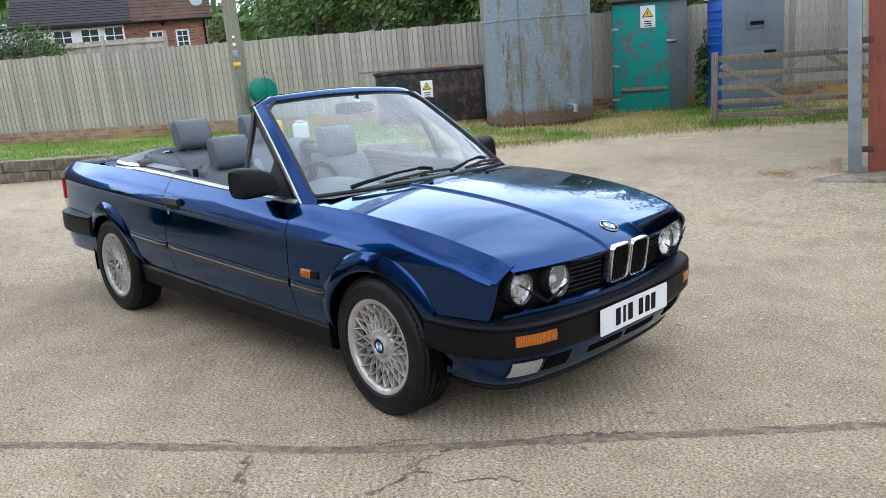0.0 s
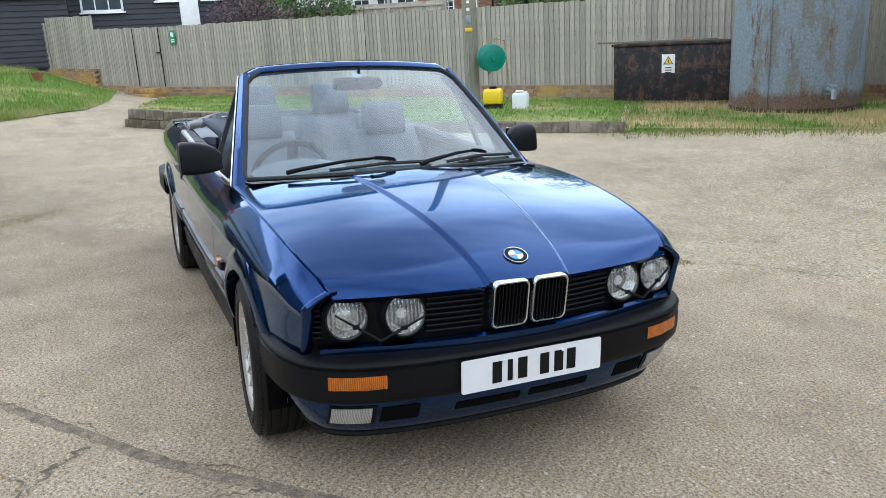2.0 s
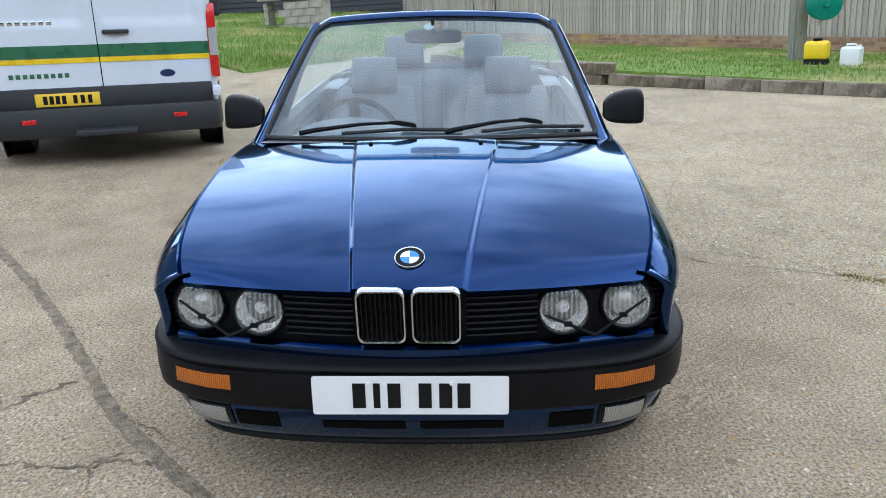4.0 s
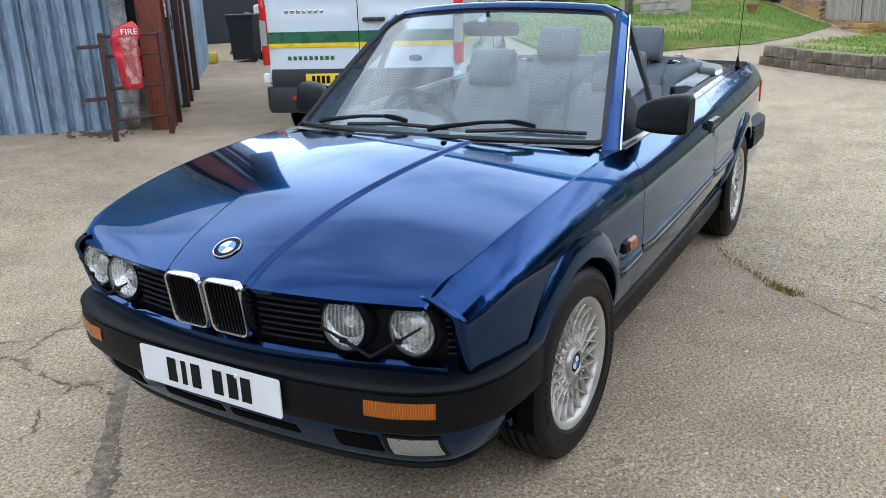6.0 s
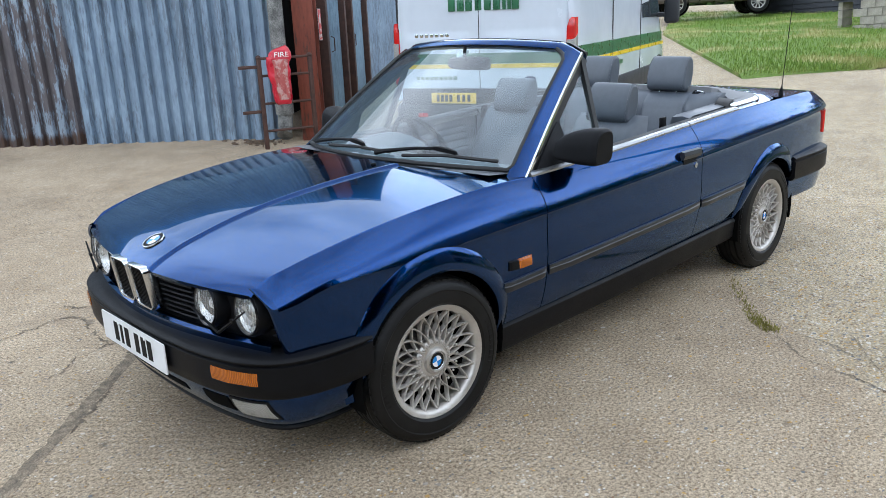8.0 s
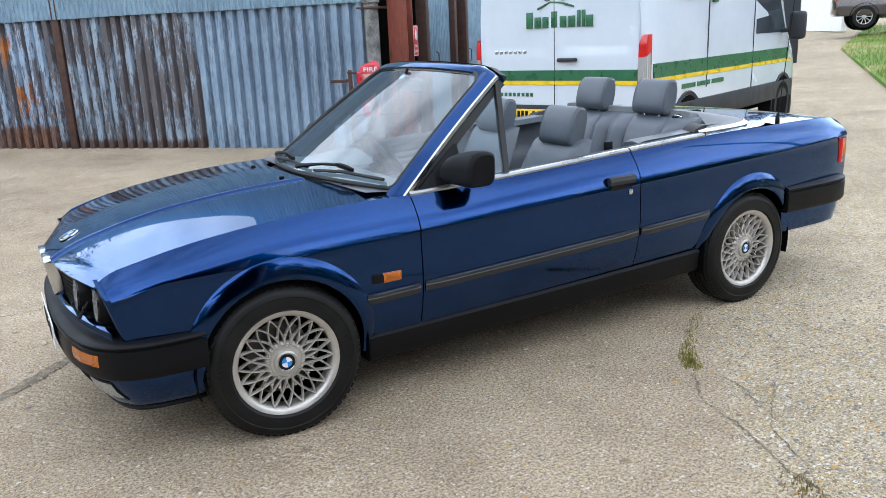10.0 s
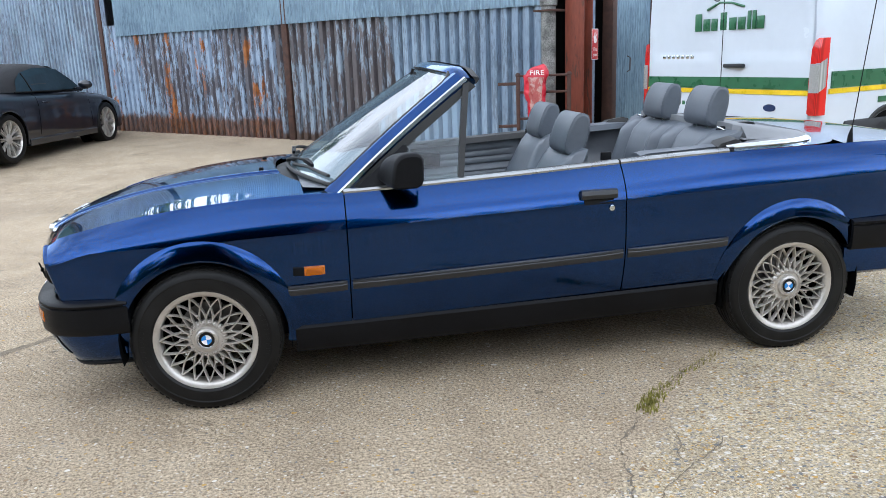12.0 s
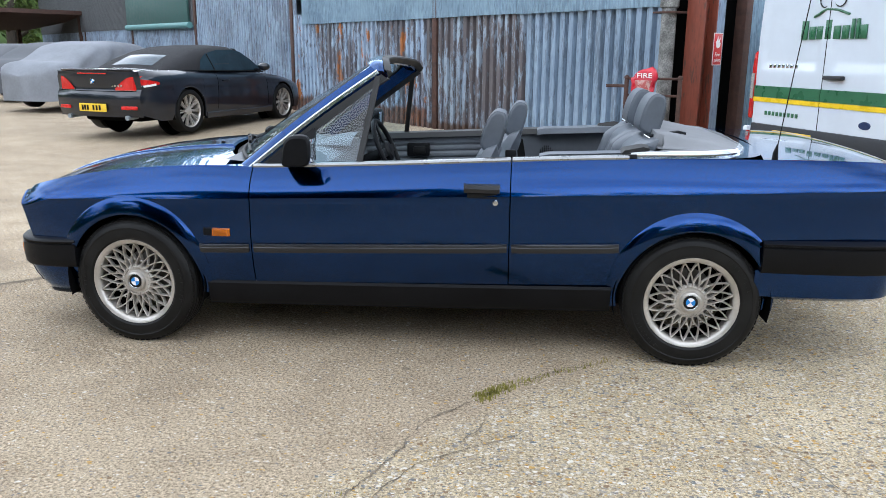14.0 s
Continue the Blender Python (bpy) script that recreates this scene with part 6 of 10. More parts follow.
    border = [(s, 0.0) for s in np.linspace(-0.98, 0.98, 25)] + [(1.0, v) for v in np.linspace(0.03, 0.97, 13)] + [(s, 1.0) for s in np.linspace(0.98, -0.98, 25)] + [(-1.0, v) for v in np.linspace(0.97, 0.03, 13)]
    part("windscreen_seal", Geo().tube([screen(s * (1 - 0.03 * ease(v, 0.88, 1.0) * ease(abs(s), 0.8, 1.0)), v - 0.045 * ease(abs(s), 0.90, 1.0) * ease(v, 0.9, 1.0), 0.004) for s, v in border], 0.010, 8, closed=True), RUBBER, car, "black rubber windscreen seal")
    for sgn in (-1, 1):
        rings = []
        for v in np.linspace(-0.06, 0.985, 16):
            x, y, z = screen(sgn, v)
            w = 0.048 - 0.010 * v
            rings.append([(x + 0.004, y - sgn * 0.004, z + 0.012), (x - 0.006, y + sgn * 0.018, z + 0.012), (x - 0.030, y + sgn * w, z - 0.012), (x - 0.050, y + sgn * w * 0.9, z - 0.035), (x - 0.06, y - sgn * 0.005, z - 0.035)])
        part("screen_pillar", Geo().loft(rings), PAINT, car)
        tr = []
        for v in np.linspace(-0.07, 1.0, 16):
            x, y, z = screen(sgn, v)
            w = 0.049 - 0.010 * v
            tr.append([(x - 0.028, y + sgn * (w + 0.001), z - 0.009), (x - 0.032, y + sgn * (w + 0.006), z - 0.013), (x - 0.041, y + sgn * (w + 0.005), z - 0.024), (x - 0.041, y + sgn * (w - 0.004), z - 0.024)])
        part("pillar_trim", Geo().loft(tr), CHROME, car, "bright trim strip along the pillar")
        sl = []
        for v in np.linspace(-0.02, 1.0, 12):
            x, y, z = screen(sgn, v)
            w = 0.044 - 0.010 * v
            sl.append([(x - 0.048, y + sgn * w, z - 0.030), (x - 0.080, y + sgn * w, z - 0.052), (x - 0.085, y + sgn * (w - 0.03), z - 0.052), (x - 0.05, y + sgn * (w - 0.03), z - 0.03)])
        part("door_seal", Geo().loft(sl), RUBBER, car)
    top = []
    for s in np.linspace(-1.06, 1.06, 27):
        x, y, z = screen(s, 1.0)
        z -= 0.040 * ease(abs(s), 0.86, 1.08) ** 1.5
        top.append([(x + 0.018, y, z + 0.004), (x + 0.004, y, z + 0.018), (x - 0.02, y, z + 0.026), (x - 0.045, y, z + 0.026), (x - 0.066, y, z + 0.018), (x - 0.07, y, z + 0.002), (x - 0.05, y, z - 0.02), (x + 0.0, y, z - 0.008)])
    part("screen_header", Geo().loft(top), PAINT, car, "dark blue top rail of the windscreen")
    back = []
    for s in np.linspace(-1.05, 1.05, 21):
        x, y, z = screen(s, 1.0)
        z -= 0.036 * ease(abs(s), 0.86, 1.08) ** 1.5
        back.append([(x - 0.055, y, z + 0.028), (x - 0.088, y, z + 0.020), (x - 0.090, y, z + 0.012), (x - 0.08, y, z - 0.002), (x - 0.06, y, z - 0.012), (x - 0.055, y, z - 0.010), (x - 0.07, y, z + 0.016)])
    part("header_lining", Geo().loft(back), RUBBER, car, "black rubber hood seal on the header")
    for sgn in (-1, 1):
        # quarter light and its post
        tri = [(0.605, 0.700, 0.866), (0.222, 0.712, 0.878), (0.158, 0.556, 1.244), (0.185, 0.554, 1.244)]
        q = part("quarter_light", Geo().add([(x, sgn * y, z) for x, y, z in tri], [(0, 1, 2, 3)]), SIDE_GLASS, car, "tinted triangular quarter light")
        q.visible_shadow = False
        part("quarter_light_post", Geo().loft([[(x + o, sgn * (y + i), z) for o, i in ((-0.014, -0.012), (0.012, -0.012), (0.012, 0.010), (-0.014, 0.010))] for x, y, z in ((0.214, 0.712, 0.866), (0.182, 0.634, 1.06), (0.148, 0.556, 1.257))]), RUBBER, car)
        # door mirror
        mir = Geo()
        def shell(u, v):
            a = 2 * math.pi * u
            c, s2 = math.cos(a), math.sin(a)
            k = (0.50, 0.72, 0.90, 1.0, 1.06, 1.07, 1.03, 0.90)[v]
            yy = (0.725, 0.742, 0.77, 0.805, 0.842, 0.872, 0.890, 0.897)[v]
            xx = (0.52, 0.505, 0.485, 0.470, 0.458, 0.452, 0.450, 0.450)[v]
            return (xx + 0.058 * k * math.copysign(abs(c) ** 0.55, c) - (0.022 * s2 if c > 0 else 0.004 * s2), sgn * yy, 0.930 + 0.012 * k + 0.066 * k * math.copysign(abs(s2) ** 0.5, s2))
        mir.grid(shell, [i / 24 for i in range(24)], range(8), None, True)
        mir.add([shell(i / 24, 7) for i in range(24)], [tuple(range(24))])
        mir.add([shell(i / 24, 0) for i in range(24)], [tuple(range(24))])
        housing = part("door_mirror", mir, BLACK_TRIM, car, "black plastic door mirror", smooth=50)
        sail = ((0.655, 0.704, 0.858), (0.425, 0.714, 0.866), (0.425, 0.640, 1.024), (0.440, 0.634, 1.020))
        foot = Geo().loft([[(x, sgn * (y + o), z) for x, y, z in sail] for o in (-0.014, 0.014)])
        part("mirror_foot", foot, BLACK_TRIM, housing)
        part("mirror_glass", Geo().box((0.396, sgn * 0.825, 0.942), (0.004, 0.11, 0.10), 0.001), mat("mirror_glass_face", (0.8, 0.85, 0.9), 0.03, 1.0, 0.02), housing)
        # door handle, lock
        hx0, hx1 = -0.432, -0.276
        d = doors[0] if sgn > 0 else doors[1]
        handle = Geo().loft([[(x, sgn * (side_y(x, 0.79) + o), 0.788 + h) for o, h in ((0.002, -0.020), (0.020, -0.017), (0.027, 0.0), (0.022, 0.018), (0.002, 0.021))] for x in (hx0, hx0 + 0.008, -0.35, hx1 - 0.008, hx1)])
        part("door_handle", handle, TRIM_GLOSS, d, "black door handle")
        part("handle_recess", Geo().loft([[(x, sgn * (side_y(x, 0.75) + 0.002), 0.752 + h) for h in (-0.006, 0.016)] + [(x, sgn * (side_y(x, 0.75) - 0.01), 0.752 + h) for h in (0.016, -0.006)] for x in (-0.42, -0.35, -0.29)]), INK, d)
        part("door_lock", Geo().lathe([(0.0125, -0.004), (0.0125, 0.004), (0.010, 0.005), (0.0001, 0.004)], 16), CHROME, d, m=Matrix.Translation((-0.414, sgn * side_y(-0.414, 0.727), 0.727)) @ Matrix.Rotation(radians(-90 * sgn), 4, "X"))
    # wipers
    def on_screen(s, v, d=0.02):
        return Vector(screen(s, v, d))
    for pivot, joint, tip in (((-0.76, 0.015), (-0.14, 0.075), (0.20, 0.045)), ((0.10, 0.020), (0.60, 0.080), (0.92, 0.045))):
        a, j, b = on_screen(*pivot, 0.022), on_screen(*joint, 0.036), on_screen(*tip, 0.014)
        arm = Geo().tube([a, a.lerp(j, 0.15) + Vector((0.004, 0, 0.006)), a.lerp(j, 0.6) + Vector((0.006, 0, 0.010)), j], [0.011, 0.010, 0.007, 0.006], 6)
        w = part("wiper", arm, BLACK_TRIM, car, "black windscreen wiper")
        part("blade_joint", Geo().loft([[tuple(j.lerp(b, t) + Vector((dx, 0, dz - 0.006))) for dx, dz in ((-0.011 * k, -0.008), (-0.009 * k, 0.009 * k), (0.009 * k, 0.009 * k), (0.011 * k, -0.008))] for t, k in ((-0.22, 0.5), (-0.12, 1.0), (0.10, 1.0), (0.22, 0.6))]), BLACK_TRIM, w)
        far_end = (pivot[0] + (joint[0] - pivot[0]) * 0.42, pivot[1] + 0.012)
        knots = [far_end, (joint[0], joint[1] - 0.022), tip]
        blade = Geo().tube([on_screen(float(np.interp(t, (0, 0.5, 1), [k[0] for k in knots])), float(np.interp(t, (0, 0.5, 1), [k[1] for k in knots])), 0.014) for t in np.linspace(0, 1, 14)], 0.0075, 6)
        part("wiper_blade", blade, RUBBER, w)
    # cabin
    cabin = Geo()
    cabin.grid(lambda x, k: (x, k * 0.66, 0.30 + (0.10 if abs(k) < 0.12 else 0.0)), np.linspace(0.75, -1.05, 10), (-1, -0.5, -0.16, -0.11, 0.11, 0.16, 0.5, 1))
    part("cabin_floor", cabin, CARPET, car)
    for sgn in (-1, 1):
        def card(u, v):
            x = 0.66 - 1.13 * u
            z = 0.34 + (top_line(x) + 0.006 - 0.34) * v
            ledge = 0.030 * ease(v, 0.30, 0.42) * (1 - ease(v, 0.62, 0.72))
            pleat = 0.014 * (1 - abs(math.sin(v * 44))) ** 2 * ease(v, 0.60, 0.62) * (1 - ease(v, 0.88, 0.90)) * ease(u, 0.14, 0.16) * (1 - ease(u, 0.90, 0.92))
            return (x, sgn * (0.665 - ledge + pleat + 0.012 * v), z)
        c = part("door_card", Geo().grid(card, np.linspace(0, 1, 60), np.linspace(0, 1, 110)), LEATHER_DARK, car, "grey pleated door trim")
        part("grab_handle", Geo().box((0.13, sgn * 0.660, 0.775), (0.14, 0.03, 0.085), 0.008), BLACK_TRIM, c)
        part("inner_latch", Geo().box((0.12, sgn * 0.640, 0.775), (0.075, 0.02, 0.045), 0.005), INK, c)
        def rear_card(u, v):
            x = -0.47 - 0.62 * u
            return (x, sgn * (0.668 - 0.06 * ease(u, 0.5, 1.0) - 0.03 * ease(v, 0.35, 0.45) * (1 - ease(v, 0.6, 0.7))), 0.34 + (top_line(x) + 0.006 - 0.34) * v)
        rc = part("rear_side_trim", Geo().grid(rear_card, np.linspace(0, 1, 14), np.linspace(0, 1, 24)), LEATHER_DARK, car, "grey rear side trim")
        sp = Geo()
        for i in range(7):
            for j in range(7):
                if math.hypot(i - 3, j - 3) < 3.4:
                    sp.lathe([(0.0001, 0.004), (0.004, 0.003), (0.0045, 0)], 8, Matrix.Translation((-0.66 + 0.012 * (i - 3), sgn * 0.657, 0.775 + 0.012 * (j - 3))) @ Matrix.Rotation(radians(90 * sgn), 4, "X"))
        part("speaker_holes", sp, INK, rc)
        seat(car, sgn * 0.36, 0.062 if sgn < 0 else -0.032)
        belt_geo = Geo().loft([[(x, sgn * (y - 0.004), z), (x, sgn * (y + 0.004), z), (x - 0.045, sgn * (y + 0.004), z), (x - 0.045, sgn * (y - 0.004), z)] for x, y, z in ((-0.47, 0.60, 0.86), (-0.50, 0.595, 0.70), (-0.52, 0.60, 0.45))])
        part("seat_belt", belt_geo, INK, car)
        part("belt_buckle", Geo().box((-0.47, sgn * 0.60, 0.90), (0.05, 0.015, 0.07), 0.006), BLACK_TRIM, car)
    # rear bench
    def bench(u, v):
        yy = (v - 0.5) * 1.18
        w = (abs(yy) - 0.265) / 0.245
        e = min(1, 8 * min(u, 1 - u), 12 * min(v, 1 - v)) ** 0.5
        bolster = math.exp(-(((abs(w) - 0.80) / 0.24) ** 2)) * (1 - 0.35 * u)
        seam = math.exp(-(((abs(w) - 0.52) / 0.05) ** 2)) + math.exp(-((abs(yy) / 0.012) ** 2))
        pleat = 0.008 * abs(math.sin(u * 11)) ** 0.5 * (abs(w) < 0.5)
        return (-0.955 - 0.175 * u + 0.085 * e + 0.055 * e * bolster - 0.014 * e * seam + pleat * e, yy, 0.42 + 0.570 * u)
    part("rear_seat_back", Geo().grid(bench, np.linspace(0, 1, 36), np.linspace(0, 1, 110)), LEATHER, car, "grey leather rear seat back")
    part("rear_seat_cushion", Geo().box((-0.72, 0, 0.38), (0.46, 1.16, 0.16), 0.05, 3), LEATHER, car, "grey leather rear seat cushion")
    for y in (-0.245, 0.245):
        head_rest(car, -1.14, y, 1.084, 0.124, 0.238, 0.195, -14)
    shelf = Geo().grid(lambda x, k: (x, k * 0.62, 0.955 + 0.01 * (1 - k * k)), np.linspace(-1.12, -1.26, 4), np.linspace(-1, 1, 8))
    part("parcel_shelf", shelf, HOOD_CLOTH, car)
    # dashboard, steering wheel
    dash = Geo()
    prof = [(0.80, 0.30), (0.62, 0.34), (0.50, 0.55), (0.46, 0.66), (0.455, 0.76), (0.47, 0.815), (0.52, 0.842), (0.70, 0.858), (0.86, 0.872)]
    dash.grid(lambda y, k: (prof[k][0] + 0.03 * (1 - (y / 0.66) ** 2) * (k > 5), y, prof[k][1]), np.linspace(-0.66, 0.66, 20), range(len(prof)))
    part("dashboard", dash, LEATHER_DARK, car, "dark grey dashboard")
    bin_geo = Geo().grid(lambda u, v: (0.44 + 0.24 * v, -0.36 + (u - 0.5) * 0.46, 0.852 + 0.055 * math.sin(math.pi * u) ** 0.6 * (1 - v**2)), np.linspace(0, 1, 18), np.linspace(0, 1, 8))
    part("instrument_binnacle", bin_geo, LEATHER_DARK, car)
    part("centre_console", Geo().box((0.30, 0, 0.50), (0.42, 0.20, 0.30), 0.03), LEATHER_DARK, car)
    part("gear_lever", Geo().tube([(0.16, 0, 0.5), (0.12, 0, 0.70)], [0.016, 0.010], 10).ball((0.12, 0, 0.72), (0.024, 0.024, 0.03), 12, 8), BLACK_TRIM, car)
    sw = Matrix.Translation((0.27, -0.36, 0.80)) @ Matrix.Rotation(radians(-66), 4, "Y")
    ring = Geo().tube([(0.188 * math.cos(2 * math.pi * k / 40), 0.188 * math.sin(2 * math.pi * k / 40), 0) for k in range(40)], 0.0145, 10, closed=True)
    wheel_ob = part("steering_wheel", ring, BLACK_TRIM, car, "black three-spoke steering wheel", m=sw)
    part("horn_pad", Geo().lathe([(0.0001, 0.025), (0.05, 0.022), (0.062, 0.008), (0.062, -0.03)], 24), BLACK_TRIM, wheel_ob)
    for a in (0, 180, 270):
        part("spoke", Geo().box((0.115, 0, -0.002), (0.13, 0.05, 0.014), 0.005, m=pose(0, 0, 0, 0, 0, a + 90)), BLACK_TRIM, wheel_ob)
    part("steering_column", Geo().tube([(0, 0, -0.03), (0, 0, -0.26)], 0.035, 14), BLACK_TRIM, wheel_ob)
    # rear view mirror
    rv = Geo().loft([[(0.255 + d, y, 1.235 + h) for d, h in ((0.0, -0.03 * k), (0.028, -0.022 * k), (0.034, 0.0), (0.028, 0.026 * k), (0.0, 0.033 * k))] for y, k in ((-0.125, 0.5), (-0.115, 0.9), (-0.06, 1.0), (0.06, 1.0), (0.115, 0.9), (0.125, 0.5))])
    rvm = part("interior_mirror", rv, BLACK_TRIM, car, "black interior mirror")
    part("mirror_stalk", Geo().tube([(0.285, 0, 1.25), (0.30, 0, 1.285), (0.29, 0, 1.315)], 0.008, 8), BLACK_TRIM, rvm)
    part("round_sticker", Geo().lathe([(0.0001, 0.001), (0.022, 0.001)], 24), mat("tax_disc_grey", (0.5, 0.55, 0.55), 0.6), car, m=Matrix.Translation(Vector(screen(-0.03, 0.91, -0.006))) @ Matrix.Rotation(radians(38), 4, "Y"))
    # aerial
    mast = Geo().tube([(-1.605, 0.690, 0.925), (-1.605, 0.690, 0.955), (-1.61, 0.690, 0.99)], [0.014, 0.011, 0.0035], 10)
    mast.tube([(-1.61, 0.690, 0.98), (-1.645, 0.692, 1.30), (-1.70, 0.694, 1.78)], 0.0022, 6)
    part("aerial", mast, BLACK_TRIM, car, "thin black whip aerial")
    # wheels
    steer = -3.3
    for x in (AXLE_F, AXLE_R):
        for s in (-1, 1):
            turn = Matrix.Rotation(radians(-90 * s), 4, "X")
            wheel(car, Matrix.Translation((x, s * 0.712, HUB_Z)) @ Matrix.Rotation(radians(steer if x > 0 else 0), 4, "Z") @ turn @ Matrix.Rotation(0.4 * s + x, 4, "Z"))
    return car


def lamp_glass():
    """Pressed headlamp glass: clear, with upright flutes that catch the light."""
    m, nt, bs = nodes_of("headlamp_glass")
    nt.nodes.remove(bs)
    tr, gl, mx = nt.nodes.new("ShaderNodeBsdfTransparent"), nt.nodes.new("ShaderNodeBsdfGlossy"), nt.nodes.new("ShaderNodeMixShader")
    tr.inputs[0].default_value = (0.97, 0.98, 0.98, 1)
    gl.inputs["Roughness"].default_value = 0.06
    w = tex(nt, "ShaderNodeTexWave", 24, 0, coords(nt))
    w.bands_direction = "X"
    bp = nt.nodes.new("ShaderNodeBump")
    bp.inputs["Strength"].default_value, bp.inputs["Distance"].default_value = 0.6, 0.004
    nt.links.new(w.outputs[0], bp.inputs["Height"])
    nt.links.new(bp.outputs[0], gl.inputs["Normal"])
    nt.links.new(ramp(nt, w.outputs[0], [(0.2, 0.05), (0.9, 0.22)]), mx.inputs[0])
    # white diffuse on the flutes stands in for light scattered by the glass
    df, haze = nt.nodes.new("ShaderNodeBsdfDiffuse"), nt.nodes.new("ShaderNodeMixShader")
    df.inputs[0].default_value = (0.80, 0.82, 0.82, 1)
    nt.links.new(ramp(nt, w.outputs[0], [(0.2, 0.10), (0.9, 0.24)]), haze.inputs[0])
    nt.links.new(tr.outputs[0], haze.inputs[1])
    nt.links.new(df.outputs[0], haze.inputs[2])
    nt.links.new(haze.outputs[0], mx.inputs[1])
    nt.links.new(gl.outputs[0], mx.inputs[2])
    nt.links.new(mx.outputs[0], nt.nodes["Material Output"].inputs[0])
    return m


HEAD_GLASS = lamp_glass()
LAMP_RIM = mat("lamp_rim_black", (0.01, 0.01, 0.011), 0.3)
LAMP_RING = mat("projector_ring", (0.42, 0.41, 0.39), 0.25, 0.7)
LAMP_CAP = mat("bulb_cap_grey", (0.62, 0.63, 0.64), 0.25, 0.6)
convertible()

# ---- fire point by the shed ----
def fire_rack():
    ob = base("metal_rack", pose(-1.92, -4.93, 0.11, 0, 0, -15.5), "rusty brown steel bar rack by the shed wall", "rack")
    for x in (-0.28, 0.30):
        part("upright", Geo().box((x, 0, 0.49), (0.045, 0.045, 0.98), 0.004), BROWN_STEEL, ob)
    for z in (0.20, 0.50, 0.80, 0.985):
        part("rail", Geo().tube([(-0.30, 0, z), (0.32, 0, z)], 0.014, 8), BROWN_STEEL, ob)
    for z, s in ((0.90, 1), (0.42, 1)):
        part("hook", Geo().box((0.42 if s > 0 else -0.4, 0.0, z), (0.22, 0.02, 0.035), 0.004), BROWN_STEEL, ob)
    for x in (-0.28, 0.30):
        part("finial", Geo().ball((x, 0, 0.995), (0.03, 0.03, 0.028), 12, 8), BROWN_STEEL, ob)
    return ob


def extinguisher():
    ob = base("fire_extinguisher", pose(-1.82, -4.88, 0.60, 0, 0, -15.5) @ Matrix.Diagonal((1.08, 0.9, 0.86, 1)), "red fire extinguisher in a red cover with a clear front", "extinguisher")
    def bag(a, z):
        w = float(np.interp(z, (0, 0.03, 0.25, 0.45, 0.58, 0.66, 0.70), (0.07, 0.085, 0.095, 0.115, 0.125, 0.11, 0.07)))
        d = float(np.interp(z, (0, 0.03, 0.3, 0.5, 0.6, 0.66, 0.70), (0.05, 0.075, 0.085, 0.085, 0.07, 0.045, 0.02)))
        c, s2 = math.cos(a), math.sin(a)
        p = 1 + 0.20 * noise.noise((2.2 * c, 2.2 * s2, 7 * z)) + 0.10 * noise.noise((5 * c + 3, 5 * s2, 16 * z))
        return (w * p * math.copysign(abs(c) ** 0.75, c) + 0.02 * math.sin(4 * z), d * p * math.copysign(abs(s2) ** 0.75, s2), z - 0.03 * c * (z > 0.6))
    part("cover", Geo().grid(bag, [2 * math.pi * k / 40 for k in range(40)], np.linspace(0, 0.70, 40), None, True), mat("red_pvc", (0.55, 0.02, 0.04), 0.3, 0, 0.25, 8, 0.3, 30), ob, "creased red plastic cover", smooth=60)
    def front(u, z):
        x, y, h = bag(1.571 + u * 0.62, 0.06 + 0.50 * z)
        return (x, y + 0.004, h)
    part("window", Geo().grid(front, np.linspace(-1, 1, 14), np.linspace(0, 1, 26)), patchy("window_of_the_cover", (0.40, 0.10, 0.09), (0.50, 0.30, 0.27), (0.25, 0.03, 0.035), 0.52, 0.55, 14, 0.6), ob, "clear plastic front showing a red cylinder", smooth=60)
    m = Matrix.Translation((0.005, 0.090, 0.615)) @ Matrix.Rotation(radians(180), 4, "Z") @ Matrix.Rotation(radians(90), 4, "X")
    part("lettering", text_geo("FIRE", 0.085, 0.001, m), WHITE_PAINT, ob, smooth=0)
    return ob


fire_rack()
extinguisher()
fp = base("fire_sign", SHED_END @ pose(0.06, -0.115, 1.36, 0, 0, 180), "red fire point sign on the stanchion", "sign")
part("panel", Geo().box((0, 0, 0), (0.15, 0.004, 0.34), 0.001), mat("sign_red", (0.55, 0.02, 0.02), 0.35), fp)
part("border", Geo().box((0, -0.001, 0), (0.165, 0.003, 0.355)), WHITE_PAINT, fp)
rot = Matrix.Rotation(radians(180), 4, "Z") @ Matrix.Rotation(radians(90), 4, "X")
part("lettering", text_geo("Fire", 0.062, 0.001, Matrix.Translation((0, 0.004, -0.06)) @ rot).join(text_geo("point", 0.055, 0.001, Matrix.Translation((0, 0.004, -0.12)) @ rot)), WHITE_PAINT, fp, smooth=0)
part("flame", Geo().prism([(-0.03, 0.0), (0.0, -0.01), (0.03, 0.0), (0.045, 0.05), (0.02, 0.04), (0.03, 0.1), (0.0, 0.06), (-0.01, 0.12), (-0.03, 0.06), (-0.045, 0.07)], 0, 0.003, Matrix.Translation((0, 0.002, 0.02)) @ rot), WHITE_PAINT, fp)
rub = Geo()
rr = random.Random(4)
for k in range(70):
    a, d = rr.uniform(0, 6.28), abs(rr.gauss(0, 0.22))
    rub.box((d * math.cos(a), 0.6 * d * math.sin(a), 0.012 + rr.uniform(0, 0.03)), (rr.uniform(0.01, 0.06), rr.uniform(0.01, 0.04), rr.uniform(0.01, 0.03)), m=None)
whole("rubble", rub, mat("leaf_litter", (0.13, 0.09, 0.06), 0.95, 0, 0.5, 20), "dry leaves and broken rubble by the wall foot", "rubble", kind="stuff", m=SHED @ pose(0.6, 0.25, 0.0), smooth=0)


